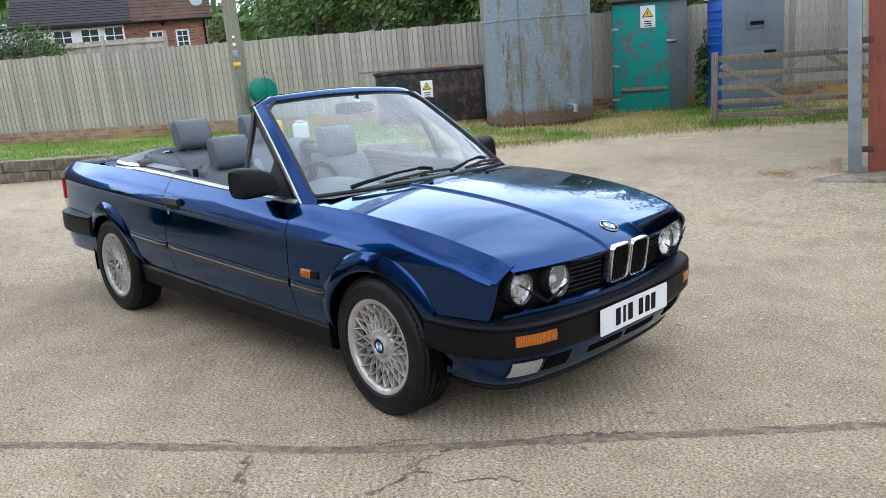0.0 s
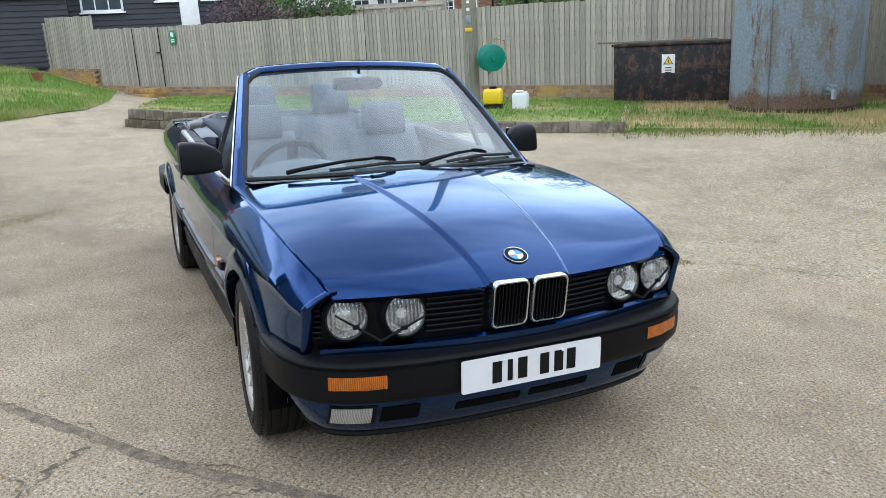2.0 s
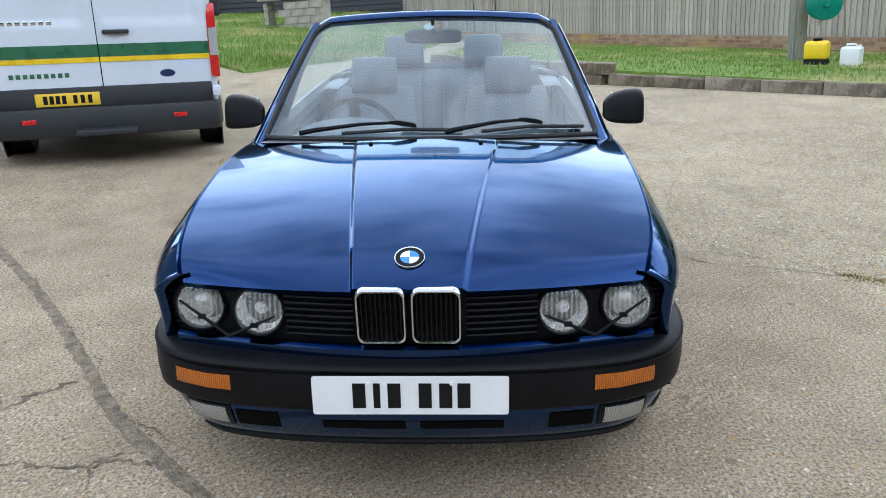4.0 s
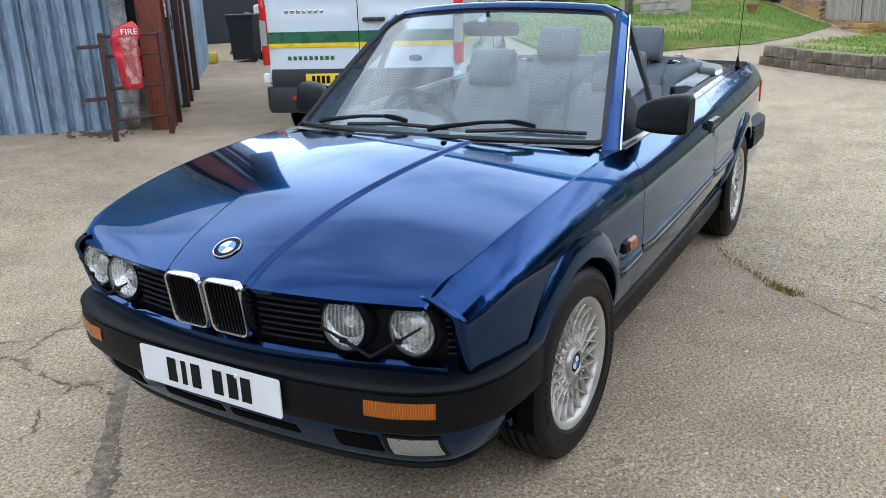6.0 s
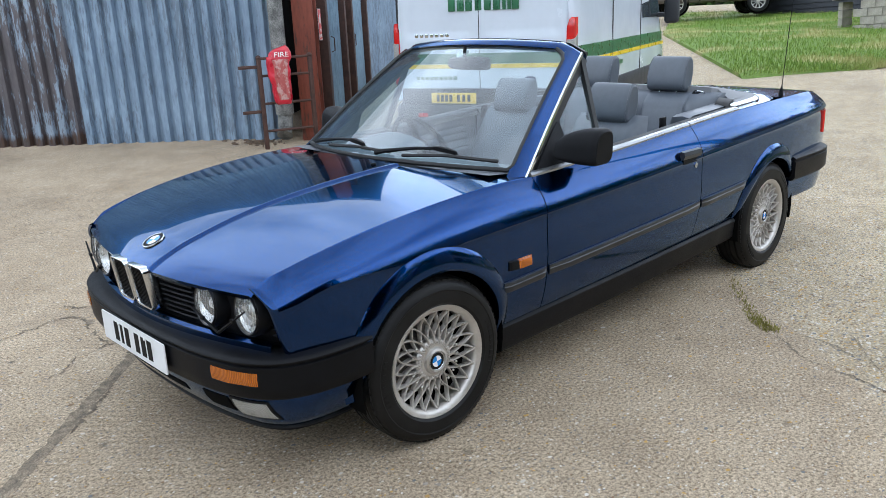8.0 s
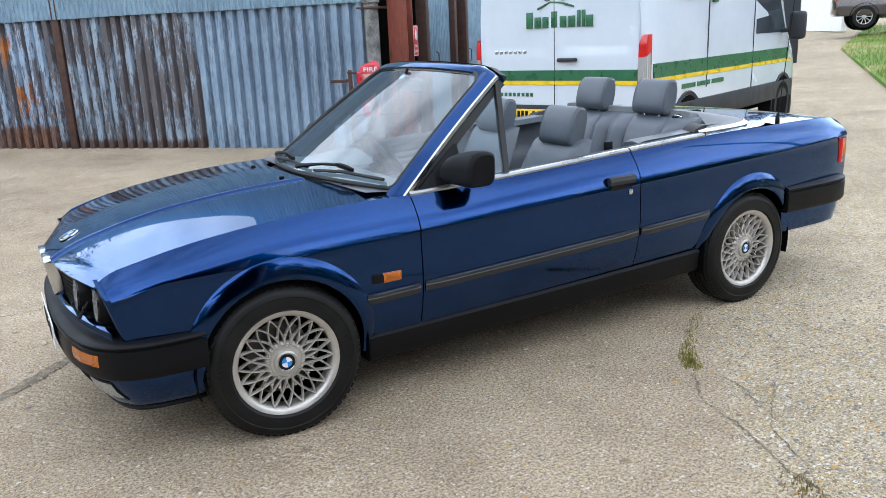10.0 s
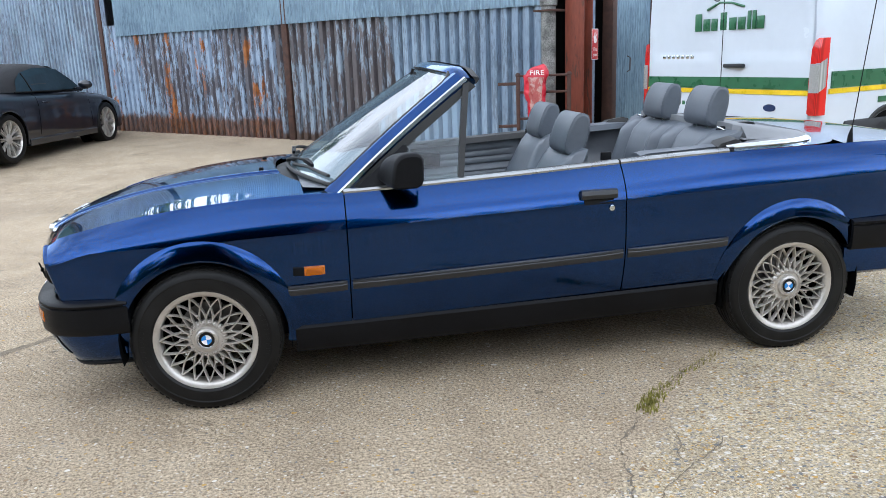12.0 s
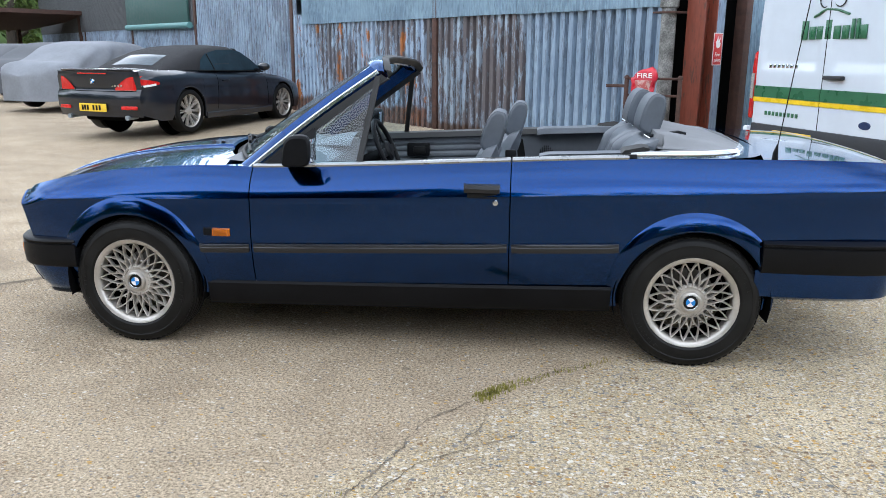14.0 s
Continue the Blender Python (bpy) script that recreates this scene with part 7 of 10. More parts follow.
# ---- the white van ----
def van():
    ob = base("van", pose(-3.09, -3.09, 0.045, 0, 0, 200.4), "white panel van with green and yellow stripes, rear doors shut", "van")
    white = mat("white_van_paint", (0.58, 0.63, 0.69), 0.22, 0, 0.04, 1.5, coat=0.6)
    grey = mat("dark_grey_van_plastic", (0.016, 0.018, 0.022), 0.6, 0, 0.2, 5, 0.1, 300)
    green, yellow = mat("green_stripe", (0.025, 0.12, 0.055), 0.3), mat("yellow_stripe", (0.75, 0.52, 0.01), 0.3)
    roof = curve([(0.0, 2.40), (0.12, 2.50), (3.7, 2.52), (4.05, 2.44), (4.35, 2.12), (4.75, 1.52), (5.1, 1.32), (5.35, 1.12), (5.5, 0.85)])
    wide = curve([(0.0, 0.955), (0.06, 0.985), (0.3, 1.0), (4.4, 1.0), (5.0, 0.95), (5.35, 0.86), (5.5, 0.72)])
    def section(x):
        h, w = roof(x), wide(x)
        pts = [(0.90, 0.38), (0.985, 0.48), (1.0, 0.80), (1.0, 1.10), (0.985, 1.5), (0.955, 1.85), (0.905, 2.2), (0.84, 2.36), (0.72, 2.46), (0.4, 2.51)]
        out = [(x, w * y, 0.38 + (z - 0.38) * (h - 0.38) / 2.14) for y, z in pts]
        return out + [(px, -py, pz) for px, py, pz in reversed(out)]
    xs = [0.0, 0.02, 0.05, 0.1, 0.3, 1, 2, 3, 3.6, 3.85, 4.05, 4.2, 4.35, 4.55, 4.75, 4.9, 5.1, 5.25, 5.4, 5.5]
    part("body", Geo().loft([section(x) for x in xs]), white, ob, "white van body")
    for s in (-1, 1):
        y0, y1 = (0.004, 0.93) if s > 0 else (-0.93, -0.004)
        g = Geo()
        def door(u, v):
            y = y0 + (y1 - y0) * u
            z = 0.66 + 1.72 * v
            inset = 0.014 * ease(min(u * 0.93, 0.93 - u * 0.93, 0.5), 0.06, 0.10) * ease(v, 0.30, 0.34) * (1 - ease(v, 0.93, 0.96))
            return (-0.022 + inset + 0.05 * max(0, v - 0.75) + 0.03 * max(0.0, abs(y) - 0.80) ** 2 * 10, y * (1 - 0.10 * max(0, v - 0.5)), z)
        d = part("rear_door", g.grid(door, np.linspace(0, 1, 26), np.linspace(0, 1, 40)), white, ob, "white rear door")
        part("green_band", Geo().box((-0.026, (y0 + y1) / 2, 0.975), (0.006, 0.925, 0.105)), green, d)
        part("yellow_band", Geo().box((-0.026, (y0 + y1) / 2, 0.898), (0.006, 0.925, 0.042)), yellow, d)
        part("side_green_band", Geo().box((2.35, s * 0.998, 1.00), (4.35, 0.012, 0.14)), green, ob)
        part("side_yellow_band", Geo().box((2.40, s * 0.999, 0.905), (4.5, 0.012, 0.042)), yellow, ob)
        rings = [[(x + dx, s * y, z) for x, y in ((-0.034, 0.925 + dy), (-0.030, 0.985), (-0.012, 1.006), (0.04, 1.012), (0.10 - dx, 1.010), (0.10 - dx, 0.93))] for z, dx, dy in ((0.71, 0.010, 0.02), (0.73, 0.0, 0.004), (0.98, 0.002, 0.0), (1.26, 0.008, 0.008), (1.33, 0.018, 0.03), (1.35, 0.035, 0.05))]
        tl = part("tail_lamp", Geo().loft(rings), RED_LENS, ob, "tall red tail lamp with a clear middle")
        part("clear_window", Geo().loft([[(-0.039, s * 0.934, z), (-0.036, s * 0.980, z), (-0.018, s * 1.009, z), (0.04, s * 1.016, z + 0.03), (0.075, s * 1.015, z + 0.05), (0.04, s * 0.95, z)] for z in (0.90, 0.92, 1.12, 1.14)]), CLEAR_LENS, tl)
        part("side_moulding", Geo().box((2.6, s * 0.985, 0.52), (4.4, 0.05, 0.24), 0.02), grey, ob)
        for x in (1.05, 4.36):
            arch = Geo().lathe([(0.40, 0), (0.44, 0.012), (0.45, 0.0)], 32, Matrix.Translation((x, s * 0.998, 0.30)) @ Matrix.Rotation(radians(-90 * s), 4, "X"))
            part("wheel_arch", arch, grey, ob)
            part("arch_shadow", Geo().lathe([(0.0001, 0.004), (0.40, 0.004)], 32, Matrix.Translation((x, s * 0.998, 0.30)) @ Matrix.Rotation(radians(-90 * s), 4, "X")), DARK, ob)
            small_wheel(ob, Matrix.Translation((x, s * 0.90, 0.30)) @ Matrix.Rotation(radians(-90 * s), 4, "X"), 0.345, 0.22)
        part("bulkhead_line", Geo().box((1.55, s * 1.001, 1.45), (0.012, 0.01, 1.4)), grey, ob)
        part("door_line", Geo().box((3.05, s * 1.001, 1.35), (0.010, 0.01, 1.6)), grey, ob)
        win = Geo().add([(x, s * y, z) for x, y, z in ((3.15, 1.000, 1.28), (4.35, 1.004, 1.28), (4.12, 0.965, 1.75), (3.86, 0.945, 2.0), (3.2, 0.945, 2.0))], [(0, 1, 2, 3, 4)])
        part("cab_window", win, PANE, ob, "dark cab window")
        mir = Geo().box((4.18, s * 1.20, 1.36), (0.16, 0.20, 0.36), 0.05, 3).box((4.2, s * 1.06, 1.30), (0.08, 0.18, 0.06), 0.02)
        part("door_mirror", mir, grey, ob, "black van mirror")
        for k in range(3):
            part("lettering_bar", Geo().box((1.05 + 0.42 * k, s * 1.0, 0.80), (0.36, 0.012, 0.05)), green, ob)
        part("panel_lettering_bar", Geo().box((1.0, s * 0.99, 1.74), (0.75, 0.02, 0.09)), green, ob)
        part("panel_emblem", Geo().box((1.75, s * 0.99, 1.74), (0.16, 0.02, 0.18), 0.03), green, ob)
    part("door_gap", Geo().box((-0.018, 0, 1.5), (0.012, 0.007, 1.66)), DARK, ob)
    # emblem and name as plain shapes
    for k, (y, h) in enumerate(((0.30, 0.16), (0.20, 0.11), (0.105, 0.11), (0.0, 0.16), (-0.10, 0.11), (-0.20, 0.11), (-0.28, 0.16), (-0.335, 0.16), (-0.40, 0.11))):
        part("name_bar", Geo().box((-0.017, y, 1.45 + h / 2), (0.012, 0.035 if k in (6, 7) else 0.075, h), 0.002), green, ob)
    for y in (-0.10, 0.08):
        part("emblem_ring", Geo().tube([(-0.016, y + 0.065 * math.cos(a), 1.78 + 0.065 * math.sin(a)) for a in np.linspace(0, 6.1, 20)], 0.006, 6, closed=True), grey, ob)
    part("emblem_curve", Geo().tube([(-0.016, 0.20, 1.64), (-0.016, 0.05, 1.70), (-0.016, -0.08, 1.69), (-0.016, -0.22, 1.65)], 0.011, 6), green, ob)
    for y in np.linspace(0.72, 0.36, 7):
        part("model_bar", Geo().box((-0.017, y, 1.215), (0.012, 0.038, 0.035), 0.002), CHROME, ob)
    for k in range(9):
        part("address_bar", Geo().box((-0.02, 0.72 - 0.055 * k, 0.775), (0.012, 0.035, 0.038), 0.001), green, ob)
    part("oval_badge", Geo().lathe([(0.0001, 0.008), (0.06, 0.008), (0.066, 0.0)], 24, Matrix.Translation((-0.022, -0.55, 0.76)) @ Matrix.Rotation(radians(-90), 4, "Y") @ Matrix.Diagonal((0.5, 1, 1, 1))), mat("badge_navy", (0.02, 0.04, 0.12), 0.25, 0.3), ob)
    part("door_handle", Geo().box((-0.045, -0.16, 1.13), (0.05, 0.22, 0.036), 0.012), grey, ob, "black door handle")
    part("handle_cup", Geo().lathe([(0.0001, 0.004), (0.06, 0.004), (0.07, 0.0)], 20, Matrix.Translation((-0.014, -0.17, 1.13)) @ Matrix.Rotation(radians(-90), 4, "Y")), white, ob)
    # tailboard and bumper
    part("tailboard", Geo().box((-0.015, 0, 0.56), (0.05, 1.84, 0.22), 0.015), grey, ob, "dark grey tailboard")
    bmp = round_path([(0.35, 1.0), (0.10, 1.0), (-0.06, 0.97), (-0.12, 0.88), (-0.14, 0.5), (-0.14, -0.5), (-0.12, -0.88), (-0.06, -0.97), (0.10, -1.0), (0.35, -1.0)], 4)
    part("rear_bumper", swept(bmp, [(-0.08, 0.50), (-0.01, 0.50), (0.0, 0.48), (0.0, 0.29), (-0.02, 0.25), (-0.08, 0.25)]), grey, ob, "dark grey step bumper")
    for s in (-1, 1):
        part("reflector", Geo().box((-0.146, s * 0.62, 0.40), (0.01, 0.11, 0.04), 0.003), RED_LENS, ob)
        part("white_corner", Geo().box((-0.02, s * 0.96, 0.585), (0.10, 0.08, 0.10), 0.02), white, ob)
    plate = part("number_plate", Geo().box((-0.045, 0.30, 0.57), (0.012, 0.52, 0.111), 0.003), PLATE_YELLOW, ob, "yellow number plate with plain dark bars")
    for k, y in enumerate((0.48, 0.43, 0.38, 0.33, 0.24, 0.18, 0.12)):
        part("plate_bar", Geo().box((-0.052, y, 0.57), (0.002, 0.034, 0.072)), INK, plate)
    part("tow_bar", Geo().box((-0.20, 0, 0.30), (0.2, 0.5, 0.05), 0.01), grey, ob)
    part("underbody", Geo().box((2.7, 0, 0.36), (5.0, 1.5, 0.16)), DARK, ob)
    return ob


def small_wheel(parent, m, r, w, spokes=10):
    """A road wheel seen from afar; local z points outwards."""
    t = Geo().lathe([(r * 0.62, -w / 2), (r * 0.93, -w / 2), (r, -w * 0.33), (r, w * 0.33), (r * 0.93, w / 2), (r * 0.68, w / 2), (r * 0.63, w * 0.40)], 40)
    ob = part("wheel", t, TYRE, parent, "road wheel with a dark tyre", m=m)
    part("rim", Geo().lathe([(r * 0.60, 0), (r * 0.62, w * 0.42), (r * 0.66, w * 0.46), (r * 0.68, w * 0.40)], 36), SILVER, ob)
    part("backing", Geo().lathe([(0.0001, 0), (r * 0.62, 0)], 24), DARK, ob)
    sp = Geo()
    for k in range(spokes):
        a = 2 * math.pi * k / spokes
        sp.loft([[(r * q * math.cos(a + o * b), r * q * math.sin(a + o * b), w * h) for o, h in ((-1, 0.20), (-0.7, 0.36 + e), (0.7, 0.36 + e), (1, 0.20))] for q, b, e in ((0.12, 0.3, 0.0), (0.4, 0.085, 0.02), (0.63, 0.075, 0.06))])
    part("spokes", sp, SILVER, ob)
    part("hub_cap", Geo().lathe([(0.0001, w * 0.42), (r * 0.13, w * 0.40), (r * 0.16, w * 0.2)], 16), SILVER, ob)
    return ob


van()


# ---- other cars ----
def car_shell(ob, paint, rows, label):
    """Lofts a body from rows of x, half width, sill, waist and shoulder heights."""
    rings = []
    for x, w, z0, z1, z2 in rows:
        half = [(w * 0.93, z0), (w * 0.985, z0 + 0.05), (w, z0 + (z1 - z0) * 0.55), (w * 0.985, z1), (w * 0.93, z1 + (z2 - z1) * 0.6), (w * 0.80, z2 - 0.004), (w * 0.4, z2 + 0.02)]
        rings.append([(x, y, z) for y, z in half] + [(x, -y, z) for y, z in reversed(half)])
    return part("body", Geo().loft(rings), paint, ob, label, smooth=40)


def wheels_of(ob, xs, y, r, w, spokes):
    for x in xs:
        for s in (-1, 1):
            m = Matrix.Translation((x, s * y, r)) @ Matrix.Rotation(radians(-90 * s), 4, "X")
            small_wheel(ob, m, r, w, spokes)
            part("wheel_opening", Geo().lathe([(0.0001, w * 0.20), (r * 1.13, w * 0.20), (r * 1.13, -0.1)], 32, m), DARK, ob)
            part("arch_lip", Geo().lathe([(r * 1.12, w * 0.3), (r * 1.16, w * 0.52), (r * 1.20, w * 0.40)], 36, m), DARK, ob)


def black_coupe():
    ob = base("soft_top_car", pose(5.42, -9.68, terrain(5.27, -9.7) + 0.02, 0, 0, -104.5), "black soft-top car parked by the shed, hood up", "car")
    paint = mat("black_blue_paint", (0.004, 0.0065, 0.013), 0.35, 0.0, 0.2, 3, coat=1.0, spec=0.2)
    R, axles = 0.345, (-1.37, 1.41)
    wide = smooth_curve([(-2.36, 0.70), (-2.28, 0.80), (-2.1, 0.885), (-1.75, 0.925), (-1.37, 0.938), (-0.8, 0.925), (0.0, 0.918), (0.8, 0.920), (1.41, 0.928), (1.8, 0.90), (2.15, 0.81), (2.4, 0.62)])
    deck = smooth_curve([(-2.36, 0.955), (-2.2, 0.985), (-1.7, 0.985), (-1.2, 0.975), (-0.3, 0.945), (0.6, 0.915), (1.2, 0.865), (1.8, 0.775), (2.2, 0.66), (2.4, 0.55)])
    low = lambda x: 0.23 + 0.10 * ease(x, -2.0, -2.36) + 0.06 * ease(x, 2.0, 2.4)
    def flank(x, z):
        k = (z - 0.25) / (deck(x) - 0.25)
        return wide(x) - 0.055 * max(0, 0.3 - k) ** 1.0 - 0.02 * ease(k, 0.45, 0.8) - 0.13 * max(0.0, (k - 0.80) / 0.2) ** 2.2 + 0.012 * ease(k, 0.62, 0.70) * (1 - ease(k, 0.70, 0.80))
    def foot(x):
        z = low(x)
        for a in axles:
            if abs(x - a) < 0.385:
                z = max(z, R + math.sqrt(0.385**2 - (x - a) ** 2))
        return z
    xs = list(np.linspace(-2.36, 2.4, 70))
    for a in axles:
        xs += [a + 0.385 * math.cos(math.pi * k / 24) for k in range(25)]
    xs = sorted({round(x, 4) for x in xs})
    ks = [0.0, 0.04, 0.12, 0.25, 0.4, 0.5, 0.58, 0.62, 0.66, 0.70, 0.76, 0.82, 0.88, 0.92, 0.96, 0.985, 1.0]
    def skin(x, k):
        z = foot(x) + (deck(x) - foot(x)) * k
        return (x, flank(x, z), z)
    both("flank", Geo().grid(skin, xs, ks), paint, ob, "glossy black flank")
    top = Geo().grid(lambda x, k: (x, k * flank(x, deck(x)), deck(x) + 0.035 * (1 - k * k)), np.linspace(-2.36, 2.4, 50), np.linspace(-1, 1, 17))
    part("boot_and_bonnet", top, paint, ob)
    tail_x = lambda y, z: -2.36 - 0.10 * (1 - (y / 0.75) ** 2) - 0.05 * ease(z, 0.72, 0.62) + 0.05 * ease(z, 0.5, 0.3) + 0.02 * ease(z, 0.9, 0.7)
    part("tail_panel", Geo().grid(lambda y, z: (tail_x(y, z), y * (1 - 0.02 * (z > 0.9)), z), np.linspace(-0.80, 0.80, 30), [0.30, 0.36, 0.45, 0.55, 0.62, 0.66, 0.70, 0.72, 0.74, 0.80, 0.88, 0.94, 0.975]), paint, ob, "glossy black tail")
    part("boot_lip", Geo().loft([[(-2.30 - 0.10 * (1 - (y / 0.75) ** 2), y, 0.985), (-2.36 - 0.11 * (1 - (y / 0.75) ** 2), y, 1.012), (-2.37 - 0.11 * (1 - (y / 0.75) ** 2), y, 1.0), (-2.34 - 0.10 * (1 - (y / 0.75) ** 2), y, 0.965)] for y in np.linspace(-0.68, 0.68, 15)]), paint, ob)
    hood = []
    for x, w, z, zb in ((-1.72, 0.52, 1.005, 0.985), (-1.60, 0.60, 1.05, 0.985), (-1.30, 0.66, 1.17, 0.98), (-0.9, 0.675, 1.29, 0.97), (-0.5, 0.68, 1.355, 0.955), (-0.1, 0.675, 1.375, 0.945), (0.2, 0.655, 1.365, 0.935), (0.34, 0.64, 1.34, 0.93)):
        half = [(w + 0.13, zb), (w + 0.11, zb + 0.3 * (z - zb)), (w + 0.06, zb + 0.62 * (z - zb)), (w * 0.95, zb + 0.88 * (z - zb)), (w * 0.80, z - 0.012), (w * 0.45, z + 0.008)]
        hood.append([(x, y, h) for y, h in half] + [(x, -y, h) for y, h in reversed(half)])
    cloth = mat("black_hood_cloth", (0.014, 0.014, 0.016), 0.9, 0, 0.25, 10, 0.3, 200)
    part("soft_top", Geo().loft(hood), cloth, ob, "black cloth soft top", smooth=50)
    part("windscreen", Geo().add([(0.33, 0.60, 1.33), (0.33, -0.60, 1.33), (1.02, -0.74, 0.905), (1.02, 0.74, 0.905)], [(0, 1, 2, 3)]), PANE, ob)
    rear = mat("blue_grey_rear_pane", (0.02, 0.04, 0.055), 0.12, 0, 0.3, 2, spec=0.22)
    part("rear_window", Geo().grid(lambda u, v: (-1.60 + 0.42 * v, (u - 0.5) * 2 * (0.40 - 0.04 * v), float(np.interp(-1.60 + 0.42 * v, (-1.60, -1.30, -0.9), (1.05, 1.17, 1.29))) + 0.004 + 0.014 * (1 - (2 * u - 1) ** 2)), np.linspace(0, 1, 9), np.linspace(0, 1, 8)), rear, ob, "dark rear window")
    for s in (-1, 1):
        glaze = [(-0.93, 0.800, 0.985), (0.90, 0.785, 0.945), (0.60, 0.765, 1.12), (0.30, 0.725, 1.275), (0.05, 0.715, 1.305), (-0.35, 0.715, 1.305), (-0.70, 0.735, 1.245), (-0.88, 0.770, 1.14)]
        part("side_window", Geo().add([(x, s * (y + 0.012), z) for x, y, z in glaze], [tuple(range(8))]), rear, ob, "dark side window", smooth=0)
        part("window_bar", Geo().tube([(-0.55, s * 0.815, 0.98), (-0.68, s * 0.755, 1.24)], 0.012, 6), INK, ob)
        part("waist_strip", Geo().tube([(-1.0, s * 0.825, 0.972), (0.0, s * 0.815, 0.955), (0.9, s * 0.808, 0.928)], 0.010, 6), INK, ob)
        lamp = Geo().grid(lambda u, v: (tail_x(0.42 + 0.36 * u, 0.8) - 0.012 + 0.34 * max(0, u - 0.72) ** 1.2 * 3.0, s * (0.40 + 0.42 * min(u, 0.86) + 0.32 * max(0, u - 0.86)), 0.70 + (0.03 + 0.135 * math.sin(min(1, u * 1.6) * 1.57) + 0.05 * u) * v), np.linspace(0, 1, 14), np.linspace(0, 1, 6))
        tl = part("tail_lamp", lamp, RED_LENS, ob, "red tail lamp with a pale lower strip")
        part("clear_strip", Geo().grid(lambda u, v: (tail_x(0.42 + 0.36 * u, 0.72) - 0.016 + 0.34 * max(0, u - 0.72) ** 1.2 * 3.0, s * (0.40 + 0.42 * min(u, 0.86) + 0.32 * max(0, u - 0.86)), 0.695 + 0.035 * v), np.linspace(0, 1, 14), (0, 1)), WHITE_PAINT, tl)
        wrap = lambda u, v: (-2.335 + 0.30 * u, s * (flank(-2.335 + 0.30 * u, 0.80) + 0.007), 0.735 + 0.05 * u + (0.135 - 0.10 * u) * v)
        side_lens = part("tail_lamp", Geo().grid(wrap, np.linspace(0, 1, 8), np.linspace(0, 1, 4)), RED_LENS, ob, "red tail lamp wrapped onto the flank")
        part("clear_strip", Geo().grid(lambda u, v: (wrap(u, 0)[0], wrap(u, 0)[1] + s * 0.002, wrap(u, 0)[2] - 0.004 + 0.03 * v), np.linspace(0, 0.8, 8), (0, 1)), WHITE_PAINT, side_lens)
        part("reflector", Geo().box((0, 0, 0), (0.02, 0.26, 0.055), 0.01, m=pose(tail_x(0.62, 0.44) - 0.004, s * 0.62, 0.44, 0, 0, -s * 12)), RED_LENS, ob)
        part("exhaust", Geo().tube([(-2.42, s * 0.56, 0.29), (-2.2, s * 0.56, 0.30)], 0.036, 16), GALV, ob)
        mirror = part("door_mirror", Geo().ball((0.66, s * 1.0, 1.015), (0.085, 0.115, 0.072), 16, 10), paint, ob)
        part("mirror_arm", Geo().box((0.66, s * 0.88, 0.965), (0.09, 0.14, 0.035), 0.012), paint, mirror)
        part("door_handle", Geo().box((-0.38, s * (flank(-0.38, 0.80) + 0.012), 0.80), (0.20, 0.026, 0.032), 0.010), paint, ob)
        for x, lean in ((-0.62, 0.10), (0.88, -0.05)):
            part("door_line", Geo().tube([(x + lean * (z - 0.6), s * (flank(x, z) + 0.0005), z) for z in np.linspace(0.34, 0.93, 12)], 0.004, 4), DARK, ob)
        part("sill_skirt", Geo().loft([[(x, s * (flank(x, 0.30) + o), z) for o, z in ((0.0, 0.30), (0.012, 0.285), (0.004, 0.20), (-0.08, 0.20))] for x in np.linspace(-0.95, 1.0, 12)]), paint, ob)
        for a in axles:
            part("wheel_well", Geo().grid(lambda t, y: (a + 0.387 * math.cos(t), s * y, R + 0.387 * math.sin(t)), np.linspace(-0.3, math.pi + 0.3, 24), (0.45, 0.905)), DARK, ob)
            part("well_back", Geo().lathe([(0.0001, 0), (0.40, 0)], 24), DARK, ob, m=Matrix.Translation((a, s * 0.55, R)) @ Matrix.Rotation(radians(90), 4, "X"))
            part("arch_lip", Geo().tube([(a + 0.388 * math.cos(t), s * (flank(a + 0.388 * math.cos(t), R + 0.388 * math.sin(t)) - 0.004), R + 0.388 * math.sin(t)) for t in np.linspace(-0.2, math.pi + 0.2, 30)], 0.010, 6), paint, ob)
    part("boot_line", Geo().tube([(tail_x(y, 0.68) - 0.001, y, 0.685) for y in np.linspace(-0.74, 0.74, 20)], 0.005, 4), DARK, ob)
    part("brake_light", Geo().box((tail_x(0, 0.95) - 0.006, 0, 0.945), (0.012, 0.55, 0.016), 0.003), RED_LENS, ob)
    pl = part("number_plate", Geo().box((tail_x(0, 0.5) - 0.012, 0, 0.44), (0.012, 0.52, 0.120), 0.003), PLATE_YELLOW, ob, "yellow number plate with plain dark bars")
    for y in (0.19, 0.14, 0.09, -0.02, -0.08, -0.14):
        part("plate_bar", Geo().box((tail_x(0, 0.5) - 0.020, y, 0.44), (0.002, 0.036, 0.076)), INK, pl)
    roundel(ob, Matrix.Translation((tail_x(0, 0.83) - 0.004, 0, 0.835)) @ Matrix.Rotation(radians(-84), 4, "Y"), 0.048)
    for k in range(4):
        part("model_bar", Geo().box((tail_x(-0.4, 0.76) - 0.004, -0.34 - 0.055 * k, 0.765), (0.010, 0.036, 0.032)), CHROME, ob)
    part("underbody", Geo().box((0, 0, 0.34), (4.2, 1.1, 0.26), 0.03), DARK, ob)
    for x in axles:
        for s in (-1, 1):
            broad_wheel(ob, Matrix.Translation((x, s * 0.80, R)) @ Matrix.Rotation(radians(-90 * s), 4, "X"), R)
    return ob


